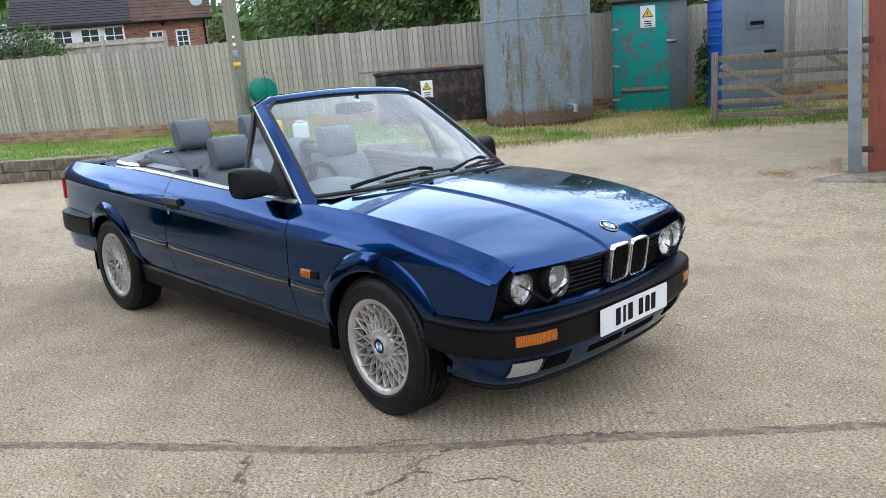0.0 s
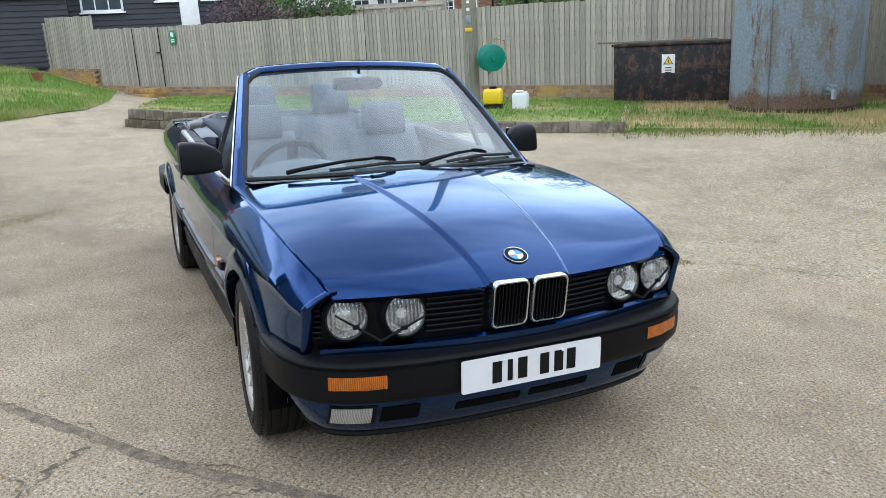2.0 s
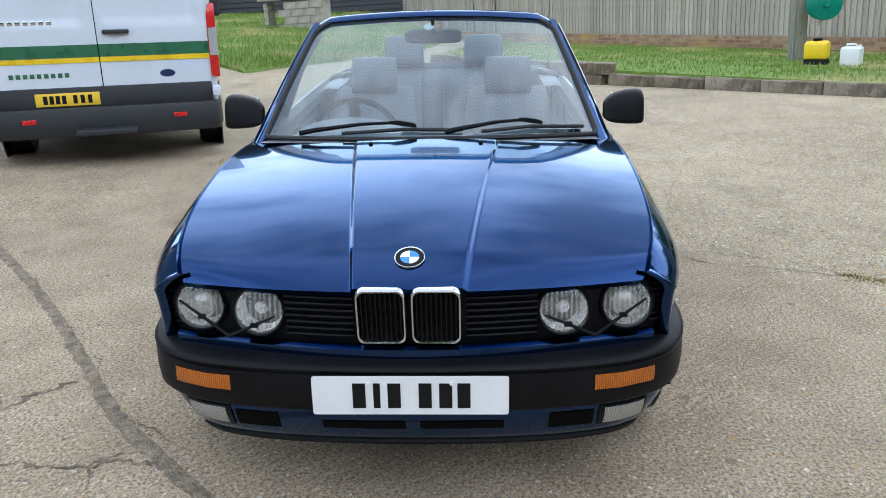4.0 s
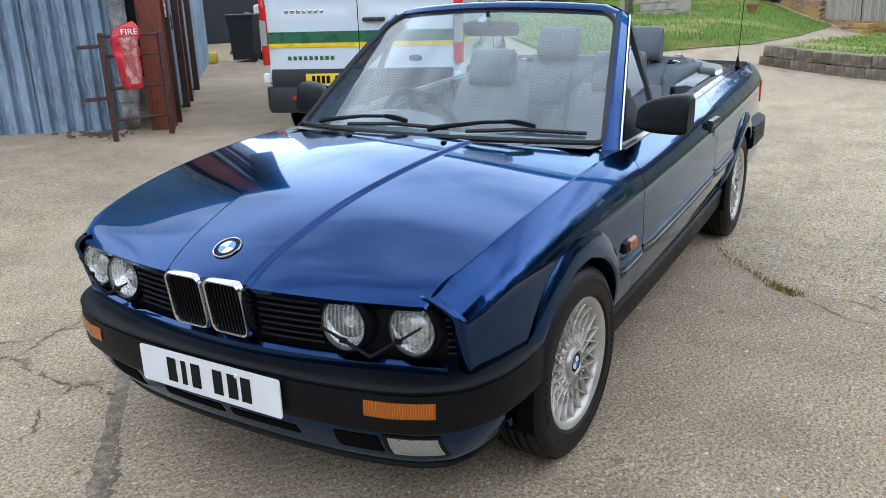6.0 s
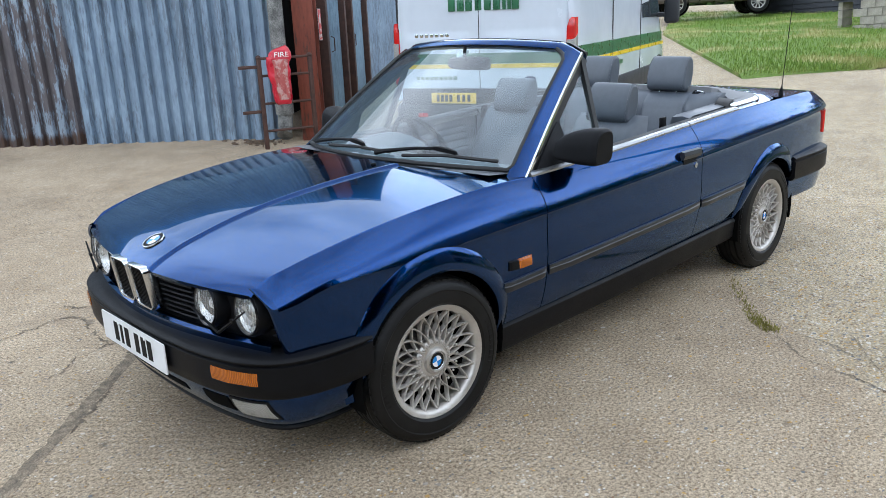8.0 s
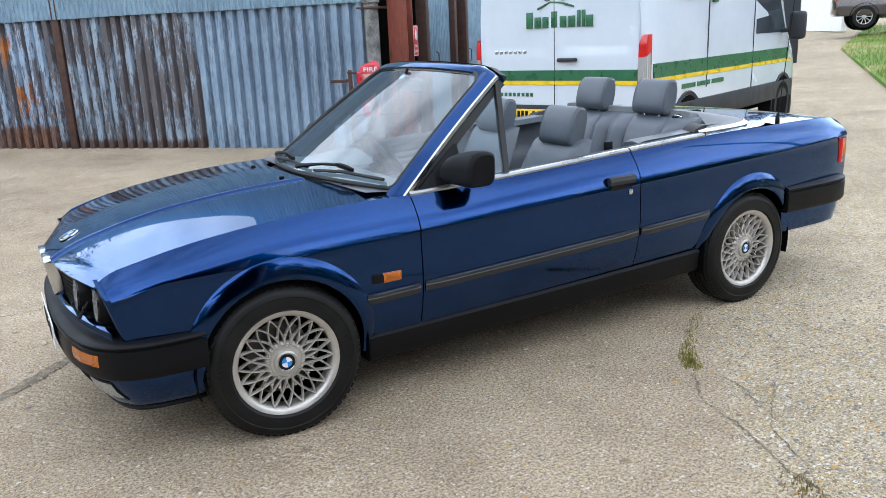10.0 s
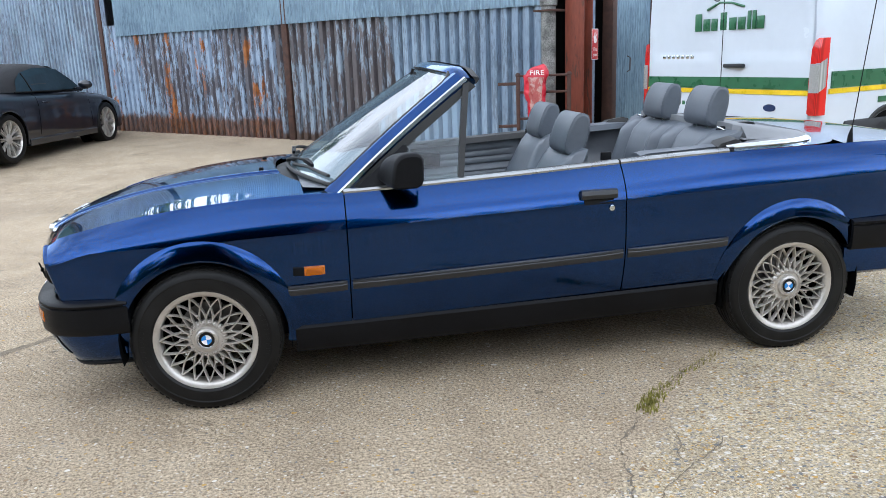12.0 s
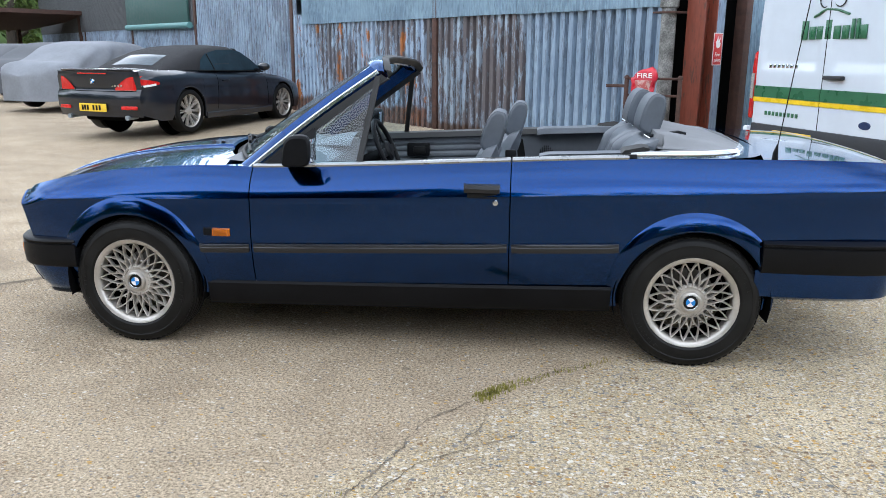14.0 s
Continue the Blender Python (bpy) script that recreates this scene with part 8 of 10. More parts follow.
def broad_wheel(parent, m, r):
    """A large alloy wheel with ten paired spokes on a low tyre; local z points outwards."""
    t = Geo().lathe([(r * 0.74, -0.12), (r * 0.93, -0.12), (r, -0.09), (r, 0.09), (r * 0.95, 0.118), (r * 0.85, 0.124), (r * 0.765, 0.115), (r * 0.755, 0.09)], 48)
    ob = part("wheel", t, TYRE, parent, "large alloy wheel on a low black tyre", m=m)
    part("rim", Geo().lathe([(r * 0.70, -0.05), (r * 0.70, 0.06), (r * 0.72, 0.095), (r * 0.75, 0.108), (r * 0.768, 0.10)], 48), SILVER, ob)
    part("backing", Geo().lathe([(0.0001, -0.02), (r * 0.72, -0.02)], 24), DARK, ob)
    sp = Geo()
    for k in range(10):
        for d in (-0.085, 0.085):
            a = 2 * math.pi * k / 10 + d
            q = lambda rr, off, z: (rr * math.cos(a) - off * math.sin(a), rr * math.sin(a) + off * math.cos(a), z)
            sp.loft([[q(r * e, -w, z - 0.03), q(r * e, -w * 0.7, z), q(r * e, w * 0.7, z), q(r * e, w, z - 0.03)] for e, w, z in ((0.14, 0.010, 0.070), (0.4, 0.010, 0.082), (0.72, 0.013, 0.096))])
    part("spokes", sp, SILVER, ob)
    part("hub_cap", Geo().lathe([(0.0001, 0.088), (r * 0.10, 0.086), (r * 0.20, 0.074), (r * 0.22, 0.03)], 20), SILVER, ob)
    return ob


black_coupe()


def covered_car(x, y, rz, colour, label, seed, size=1.0):
    """A car under a loose cloth cover that falls in folds."""
    rnd = random.Random(seed)
    ob = base("covered_car", pose(x, y, terrain(x, y), 0, 0, rz), label, "car", group="covered cars")
    roof = smooth_curve([(-2.35, 0.78), (-2.1, 1.0), (-1.6, 1.10), (-0.9, 1.44), (0.0, 1.50), (0.7, 1.40), (1.3, 1.05), (2.0, 0.92), (2.3, 0.70)])
    def at(u, k):
        xx = -2.38 + 4.72 * u
        a = math.pi * k
        e = (1 - abs(2 * u - 1) ** 8) ** 0.3
        cy, cz = math.cos(a), math.sin(a)
        yy = 0.98 * e * math.copysign(abs(cy) ** 0.30, cy)
        zz = 0.20 + (roof(xx) - 0.20) * abs(cz) ** 0.26
        fold = 0.045 * math.sin(9 * xx + 5 * noise.noise((xx, yy, zz))) * (1 - abs(cz) ** 2)
        n = 0.030 * noise.noise((2.2 * xx, 2.2 * yy, 2.2 * zz + seed))
        return (xx * size, (yy + fold + n) * size, (zz + n) * size)
    cloth = mat("cover_cloth_%d" % seed, colour, 0.75, 0, 0.15, 2.5, 0.4, 14)
    part("cover", Geo().grid(at, np.linspace(0, 1, 60), np.linspace(0, 1, 40)), cloth, ob, "loose grey cloth cover", smooth=60)
    for xx in (-1.35, 1.35):
        for s in (-1, 1):
            small_wheel(ob, Matrix.Translation((xx * size, s * 0.78 * size, 0.33)) @ Matrix.Rotation(radians(-90 * s), 4, "X"), 0.33, 0.22)
    return ob


covered_car(9.9, -14.5, -106, (0.20, 0.212, 0.235), "car under a pale grey cover, its exhaust showing", 5)
covered_car(12.6, -17.6, -108, (0.085, 0.09, 0.10), "car under a dark grey cover", 6)
covered_car(16.2, -20.8, -108, (0.12, 0.125, 0.135), "car under a mid grey cover", 7)


def off_roader():
    x, y = -25.9, -12.5
    ob = base("off_road_car", pose(x, y, 1.12, 0, 0, 128), "brown metallic off-road car parked up the track", "car")
    paint = mat("brown_metallic_paint", (0.075, 0.058, 0.052), 0.3, 0.5, 0.1, 3, coat=0.8)
    car_shell(ob, paint, [(-2.38, 0.80, 0.50, 0.85, 1.08), (-2.3, 0.92, 0.42, 0.90, 1.12), (-1.5, 0.96, 0.40, 0.92, 1.13), (0, 0.96, 0.40, 0.92, 1.12), (1.1, 0.96, 0.40, 0.90, 1.10), (1.9, 0.93, 0.42, 0.88, 1.05), (2.35, 0.82, 0.50, 0.80, 0.95)], "brown body")
    top = []
    for xx, w, z in ((-2.33, 0.80, 1.72), (-2.2, 0.84, 1.84), (-0.5, 0.85, 1.86), (0.35, 0.83, 1.80), (1.05, 0.80, 1.12)):
        top.append([(xx, w + 0.10, 1.08), (xx, w, z - 0.06), (xx, w * 0.9, z), (xx, -w * 0.9, z), (xx, -w, z - 0.06), (xx, -w - 0.10, 1.08)])
    part("cabin", Geo().loft(top), paint, ob)
    for s in (-1, 1):
        part("side_window", Geo().add([(a, s * b, c) for a, b, c in ((-2.1, 0.935, 1.16), (0.75, 0.925, 1.14), (0.35, 0.86, 1.66), (-2.1, 0.86, 1.70))], [(0, 1, 2, 3)]), PANE, ob)
        part("tail_lamp", Geo().box((-2.34, s * 0.84, 1.1), (0.06, 0.12, 0.36), 0.02), RED_LENS, ob)
    wheels_of(ob, (-1.44, 1.44), 0.84, 0.38, 0.25, 10)
    return ob


off_roader()


# ---- things along the fence ----
def telegraph_pole():
    ob = base("telegraph_pole", spot(-10.4, 5.85), "weathered timber telegraph pole with small plates", "pole")
    part("shaft", Geo().tube([(0, 0, -0.1), (0.0, 0.0, 1.5), (-0.02, 0, 4.0), (-0.03, 0, 9.0)], [0.15, 0.145, 0.13, 0.11], 20), POLE_WOOD, ob)
    for z, w, h, m in ((1.80, 0.10, 0.14, GALV), (1.60, 0.14, 0.07, PLATE_YELLOW), (1.98, 0.06, 0.06, WHITE_PAINT), (2.12, 0.05, 0.05, WHITE_PAINT)):
        part("plate", Geo().box((0.148, 0, z), (0.012, w, h), 0.003, m=pose(0, 0, 0, 0, 0, -35)), m, ob)
    part("conduit", Geo().tube([(0.11, -0.11, 0.1), (0.115, -0.11, 1.4)], 0.014, 6), GALV, ob)
    return ob


def hose_reel():
    ob = base("hose_reel", spot(-10.02, 6.10, -98) @ pose(0, 0, 1.05) @ Matrix.Diagonal((1.2, 1.2, 1.2, 1)), "green hose reel hung on the telegraph pole", "hose reel")
    axle = Matrix.Rotation(radians(90), 4, "X")
    teal = mat("green_hose_plastic", (0.004, 0.22, 0.15), 0.35, 0, 0.15, 8)
    for h in (-0.10, 0.10):
        part("flange", Geo().lathe([(0.0001, h - 0.008), (0.20, h - 0.008), (0.215, h), (0.20, h + 0.008), (0.0001, h + 0.008)], 32, axle), teal, ob)
    coil = Geo()
    for k in range(7):
        coil.lathe([(0.165 + 0.012 * math.cos(a), -0.078 + 0.026 * k + 0.012 * math.sin(a)) for a in np.linspace(0, 2 * math.pi, 9)], 32, axle)
    part("hose", coil, mat("green_hose", (0.008, 0.16, 0.11), 0.4), ob)
    ribs = Geo()
    for r in (0.07, 0.11, 0.15, 0.19):
        ribs.lathe([(r - 0.006, 0.108), (r - 0.003, 0.115), (r + 0.003, 0.115), (r + 0.006, 0.108)], 32, axle)
        ribs.lathe([(r - 0.006, -0.108), (r - 0.003, -0.115), (r + 0.003, -0.115), (r + 0.006, -0.108)], 32, axle)
    part("flange_ribs", ribs, teal, ob)
    for k in range(3):
        part("hose_loop", Geo().tube([(-0.10 + 0.02 * k, -0.135 - 0.012 * k, 0.16), (-0.06 + 0.02 * k, -0.15, -0.02), (-0.04 + 0.03 * k, -0.14, -0.24 - 0.03 * k)], 0.011, 8), mat("pale_hose", (0.30, 0.27, 0.19), 0.5), ob)
    part("hub", Geo().lathe([(0.0001, -0.15), (0.04, -0.15), (0.05, -0.11), (0.05, 0.11), (0.0001, 0.12)], 16, axle), teal, ob)
    part("bracket", Geo().box((-0.16, 0, 0.02), (0.20, 0.06, 0.05), 0.008), GALV, ob)
    part("loose_hose", Geo().tube([(-0.02, -0.1, 0.16), (-0.12, -0.12, 0.30), (-0.26, -0.08, 0.26), (-0.30, -0.05, -0.2), (-0.34, -0.05, -0.75)], 0.013, 8), mat("beige_hose", (0.27, 0.24, 0.15), 0.5), ob)
    return ob


def sprayer():
    ob = base("knapsack_sprayer", spot(-9.25, 5.72, -40), "yellow and black knapsack sprayer on the grass", "sprayer")
    part("tank", Geo().box((0, 0, 0.36), (0.24, 0.36, 0.30), 0.06, 3), mat("yellow_plastic", (0.80, 0.56, 0.01), 0.35, 0, 0.06, 6), ob, "yellow tank")
    part("base", Geo().box((0, 0, 0.12), (0.26, 0.34, 0.22), 0.03), BLACK_TRIM, ob)
    part("cap", Geo().lathe([(0.07, 0.50), (0.07, 0.54), (0.06, 0.55), (0.0001, 0.55)], 20), BLACK_TRIM, ob)
    part("hose", Geo().tube([(0.1, 0.15, 0.1), (0.3, 0.3, 0.05), (0.5, 0.2, 0.04), (0.6, -0.2, 0.05)], 0.012, 6), INK, ob)
    return ob


def jerrycan():
    ob = base("plastic_canister", spot(-8.92, 6.12, -40), "translucent white plastic canister on the grass", "canister")
    part("body", Geo().box((0, 0, 0.22), (0.22, 0.30, 0.40), 0.04, 3), mat("milky_plastic", (0.72, 0.74, 0.74), 0.4, 0, 0.05, 6), ob)
    part("handle", Geo().tube([(0, -0.10, 0.40), (0, -0.08, 0.455), (0, 0.05, 0.455), (0, 0.07, 0.40)], 0.018, 8), WHITE_PAINT, ob)
    part("cap", Geo().lathe([(0.035, 0.0), (0.035, 0.035), (0.0001, 0.035)], 16, pose(0, 0.10, 0.41)), WHITE_PAINT, ob)
    return ob


telegraph_pole()
hose_reel()
sprayer()
jerrycan()
FENCE_TURN = math.degrees(math.atan2(FENCE_D.y, FENCE_D.x))


def warning_sign(parent, m, w=0.30, h=0.40):
    """A white card with a warning triangle and lines that cannot be read."""
    p = part("warning_sign", Geo().box((0, 0, 0), (w, 0.006, h), 0.001), WHITE_PAINT, parent, "white card with a warning triangle", m=m)
    s = w * 0.38
    tri = lambda k: [(-s * k, -s * 0.62 * k), (s * k, -s * 0.62 * k), (0, s * 1.05 * k)]
    up = Matrix.Translation((0, -0.003, h * 0.13)) @ Matrix.Rotation(radians(90), 4, "X")
    part("triangle_edge", Geo().prism(tri(1.0), 0, 0.002, up), INK, p)
    part("triangle", Geo().prism(tri(0.78), 0, 0.004, up), PLATE_YELLOW, p)
    part("mark", Geo().box((0, -0.008, h * 0.13), (0.014, 0.002, s * 0.55)), INK, p)
    for k in range(3):
        part("line_bar", Geo().box((0, -0.004, -h * 0.22 - 0.045 * k), (w * 0.5, 0.003, 0.018)), INK, p)


def oil_box():
    ob = base("oil_tank", spot(-8.62, 9.35, FENCE_TURN), "black rust-patched steel box tank on the grass", "tank")
    skin = patchy("black_rusting_tank", (0.014, 0.014, 0.017), (0.024, 0.02, 0.02), (0.085, 0.048, 0.038), 0.5, 0.50, 2.2, 1.3)
    part("body", Geo().box((0, 0.45, 0.62), (2.35, 0.9, 1.08), 0.02), skin, ob)
    part("lid", Geo().box((0, 0.45, 1.18), (2.42, 0.98, 0.05), 0.01), skin, ob)
    part("runner", Geo().box((0, 0.1, 0.04), (2.3, 0.12, 0.1), 0.01), GATE_WOOD, ob)
    part("plank", Geo().box((-0.35, 0.1, 1.235), (2.4, 0.05, 0.03), 0.004), GATE_WOOD, ob)
    part("brick", Geo().box((0.25, 0.2, 1.25), (0.22, 0.11, 0.075), 0.006), BRICK_RED, ob)
    warning_sign(ob, pose(-0.05, -0.008, 0.80), 0.26, 0.36)
    return ob


def round_tank():
    ob = base("storage_tank", spot(-6.25, 10.1), "tall rusty grey cylindrical steel tank on the grass", "tank")
    skin = patchy("grey_rusting_tank", (0.185, 0.220, 0.245), (0.165, 0.165, 0.150), (0.12, 0.065, 0.032), 0.53, 0.565, 1.9, 0.30, 0.30)
    r = 1.07
    part("shell", Geo().lathe([(r, 0.12), (r, 2.03), (r + 0.012, 2.04), (r + 0.012, 2.06), (r, 2.07), (r * 0.99, 3.9), (0.0001, 4.1)], 64), skin, ob)
    part("foot_ring", Geo().lathe([(r - 0.02, 0.0), (r + 0.005, 0.0), (r + 0.005, 0.12), (r - 0.02, 0.12)], 64), BROWN_STEEL, ob)
    a = radians(-20)
    v = Matrix.Rotation(a, 4, "Z")
    valve = Geo().tube([(r - 0.05, 0, 0.42), (r + 0.14, 0, 0.42), (r + 0.20, 0, 0.40), (r + 0.20, 0, 0.28)], 0.04, 12, v)
    valve.lathe([(0.09, 0), (0.09, 0.03), (0.0001, 0.03)], 20, v @ Matrix.Translation((r - 0.01, 0, 0.42)) @ Matrix.Rotation(radians(90), 4, "Y"))
    valve.box((r + 0.15, 0, 0.49), (0.03, 0.14, 0.02), 0.004, m=v)
    part("valve", valve, GALV, ob, "dull steel outlet valve")
    part("seam", Geo().box((r * math.cos(-1.2) * 1.002, r * math.sin(-1.2) * 1.002, 1.9), (0.012, 0.05, 3.6), m=None), skin, ob)
    return ob


def green_cabinet():
    ob = base("steel_cabinet", spot(-5.05, 12.35, FENCE_TURN - 3), "peeling turquoise and grey painted steel store cabinet", "cabinet")
    skin = patchy("peeling_turquoise_paint", (0.010, 0.27, 0.225), (0.12, 0.14, 0.145), (0.11, 0.075, 0.05), 0.53, 0.60, 3.4, 0.8)
    grey = painted_sheet("grey_cabinet_paint", (0.125, 0.145, 0.15), (0.08, 0.09, 0.09), (0.10, 0.07, 0.05), 0.38, 0.7)
    part("body", Geo().box((0, 0.35, 1.15), (1.50, 0.7, 2.3), 0.015), grey, ob)
    part("door", Geo().box((-0.16, -0.012, 1.14), (1.14, 0.03, 2.2), 0.008), skin, ob, "turquoise door with peeling paint")
    part("roof", Geo().box((0, 0.3, 2.33), (1.66, 0.95, 0.06), 0.01), GATE_WOOD, ob)
    part("ledge", Geo().box((-0.12, -0.06, 0.50), (0.94, 0.07, 0.07), 0.008), GATE_WOOD, ob, "timber batten across the door")
    part("hasp", Geo().box((0.45, -0.04, 1.45), (0.20, 0.03, 0.05), 0.006), GALV, ob)
    for z in (0.3, 1.0, 1.75):
        part("hinge", Geo().box((-0.70, -0.03, z), (0.16, 0.02, 0.05), 0.005), GALV, ob)
    warning_sign(ob, pose(-0.02, -0.034, 1.96), 0.30, 0.44)
    return ob


def portable_toilet():
    ob = base("portable_toilet", spot(-2.85, 12.35, 42), "blue portable toilet with a grey door", "toilet")
    blue, grey = mat("blue_plastic", (0.008, 0.085, 0.42), 0.4, 0, 0.1, 3), mat("grey_plastic_door", (0.145, 0.165, 0.19), 0.45, 0, 0.1, 3)
    part("shell", Geo().box((0, 0.55, 1.12), (1.12, 1.1, 2.1), 0.05), blue, ob, "blue plastic shell")
    for z in np.arange(0.35, 2.0, 0.16):
        part("rib", Geo().box((-0.565, 0.55, z), (0.03, 0.96, 0.05), 0.01), blue, ob)
    part("door", Geo().box((0, -0.015, 1.10), (1.06, 0.05, 2.05), 0.03), grey, ob, "grey plastic door")
    part("door_frame", Geo().box((0, 0.012, 1.10), (1.14, 0.04, 2.14), 0.02), grey, ob)
    for x0, z0, w, h in ((0.02, 1.72, 0.34, 0.34), (-0.02, 1.0, 0.86, 0.5), (-0.02, 0.45, 0.86, 0.34)):
        part("door_panel", Geo().box((x0, -0.044, z0), (w, 0.016, h), 0.008), grey, ob)
    part("handle", Geo().box((0.30, -0.06, 1.13), (0.22, 0.03, 0.05), 0.01), INK, ob)
    part("sign_bar", Geo().box((0.05, -0.05, 1.66), (0.26, 0.01, 0.07)), INK, ob)
    part("roof", Geo().loft([[(x * k, 0.55 + y * k, z) for x, y in ((-0.6, -0.6), (0.6, -0.6), (0.6, 0.6), (-0.6, 0.6))] for k, z in ((1.0, 2.16), (1.0, 2.22), (0.7, 2.40), (0.3, 2.44))]), mat("white_translucent_roof", (0.70, 0.72, 0.74), 0.5), ob, "white roof")
    part("skid", Geo().box((0, 0.5, 0.04), (1.1, 1.1, 0.1), 0.02), GALV, ob)
    return ob


def field_gate():
    ob = base("field_gate", spot(-2.52, 10.1, 24), "weathered wooden five-bar gate standing open", "gate")
    part("gate_post", Geo().box((0, 0, 0.60), (0.10, 0.11, 1.22), 0.012), GATE_WOOD, ob)
    for z in (0.14, 0.37, 0.60, 0.82, 1.08):
        part("bar", Geo().box((1.55, 0, z + 0.02), (3.1, 0.035, 0.085 if z < 1 else 0.10), 0.006), GATE_WOOD, ob)
    part("gate_stile", Geo().box((3.05, 0, 0.62), (0.10, 0.06, 1.1), 0.008), GATE_WOOD, ob)
    for a, b in (((0.1, 1.0), (1.55, 0.12)), ((0.2, 0.12), (1.35, 1.05)), ((1.45, 0.12), (2.9, 1.05)), ((1.7, 1.05), (2.95, 0.14))):
        g = Geo().loft([[(p[0] - 0.035, -0.03, p[1] - 0.02), (p[0] + 0.035, -0.03, p[1] + 0.02), (p[0] + 0.035, -0.055, p[1] + 0.02), (p[0] - 0.035, -0.055, p[1] - 0.02)] for p in (a, b)])
        part("brace", g, GATE_WOOD, ob)
    part("strap_hinge", Geo().box((2.1, -0.03, 1.12), (0.5, 0.012, 0.04), 0.004), GALV, ob)
    return ob


oil_box()
round_tank()
green_cabinet()
portable_toilet()
field_gate()


# ---- the open-fronted barn beside the yard ----
def open_barn():
    ob = base("wall_barn", pose(0.97, 6.14, terrain(0.97, 6.14), 1.6, -3.0, 0) @ pose(0, 0, 0, 0, 0, 16), "corner of an open barn with steel posts", "wall", kind="structure")
    part("galvanised_post", Geo().box((0.0, 0, 1.9), (0.13, 0.13, 3.8), 0.008), GALV, ob, "galvanised steel post")
    st = Geo()
    st.box((0.22, -0.03, 1.9), (0.20, 0.016, 3.8)).box((0.22, 0.17, 1.9), (0.20, 0.016, 3.8)).box((0.22, 0.07, 1.9), (0.014, 0.2, 3.8))
    part("stanchion", st, RED_OXIDE, ob, "red oxide steel stanchion")
    for z in (0.24, 1.35, 2.6):
        part("cleat", Geo().box((0.11, -0.03, z), (0.12, 0.05, 0.06), 0.006), BROWN_STEEL, ob)
    # near-black sheet added to imitate the shaded depth beyond the posts
    part("bay_shade", corrugated(0.3, 4.0, 0.0, 3.8, 0.076, 0.018, 0.35, 1.0), DARK, ob)
    part("front_beam", Geo().box((3.0, 0.0, 3.75), (6.4, 0.16, 0.24), 0.01), BROWN_STEEL, ob)
    part("roof", Geo().box((3.0, 2.2, 4.0), (6.6, 5.4, 0.08)), SHEET_GREY, ob)
    part("back_wall", Geo().box((3.2, 4.5, 2.0), (6.2, 0.1, 3.9)), SHEET_GREY, ob)
    part("pad", Geo().box((2.4, 1.6, -0.022), (5.6, 4.4, 0.05), 0.01), KERB_STONE, ob, "concrete pad")
    s = part("small_sign", Geo().box((0.20, -0.045, 1.93), (0.11, 0.006, 0.26)), WHITE_PAINT, ob)
    part("sign_band", Geo().box((0.20, -0.05, 1.85), (0.11, 0.004, 0.09)), mat("notice_red", (0.5, 0.03, 0.03), 0.4), s)
    part("sign_ring", Geo().lathe([(0.028, 0), (0.036, 0.003), (0.044, 0)], 24, Matrix.Translation((0.20, -0.05, 1.98)) @ Matrix.Rotation(radians(90), 4, "X")), mat("notice_ring_red", (0.5, 0.03, 0.03), 0.4), s)
    return ob


open_barn()
pot = Geo().lathe([(0.045, 0.0), (0.052, 0.002), (0.056, 0.155), (0.050, 0.16), (0.046, 0.15), (0.042, 0.02), (0.0001, 0.02)], 28)
whole("clay_pot", pot, mat("pale_clay", (0.36, 0.25, 0.19), 0.85, 0, 0.2, 12), "short pale clay pipe standing on the concrete", "pot", m=spot(0.80, 6.05))

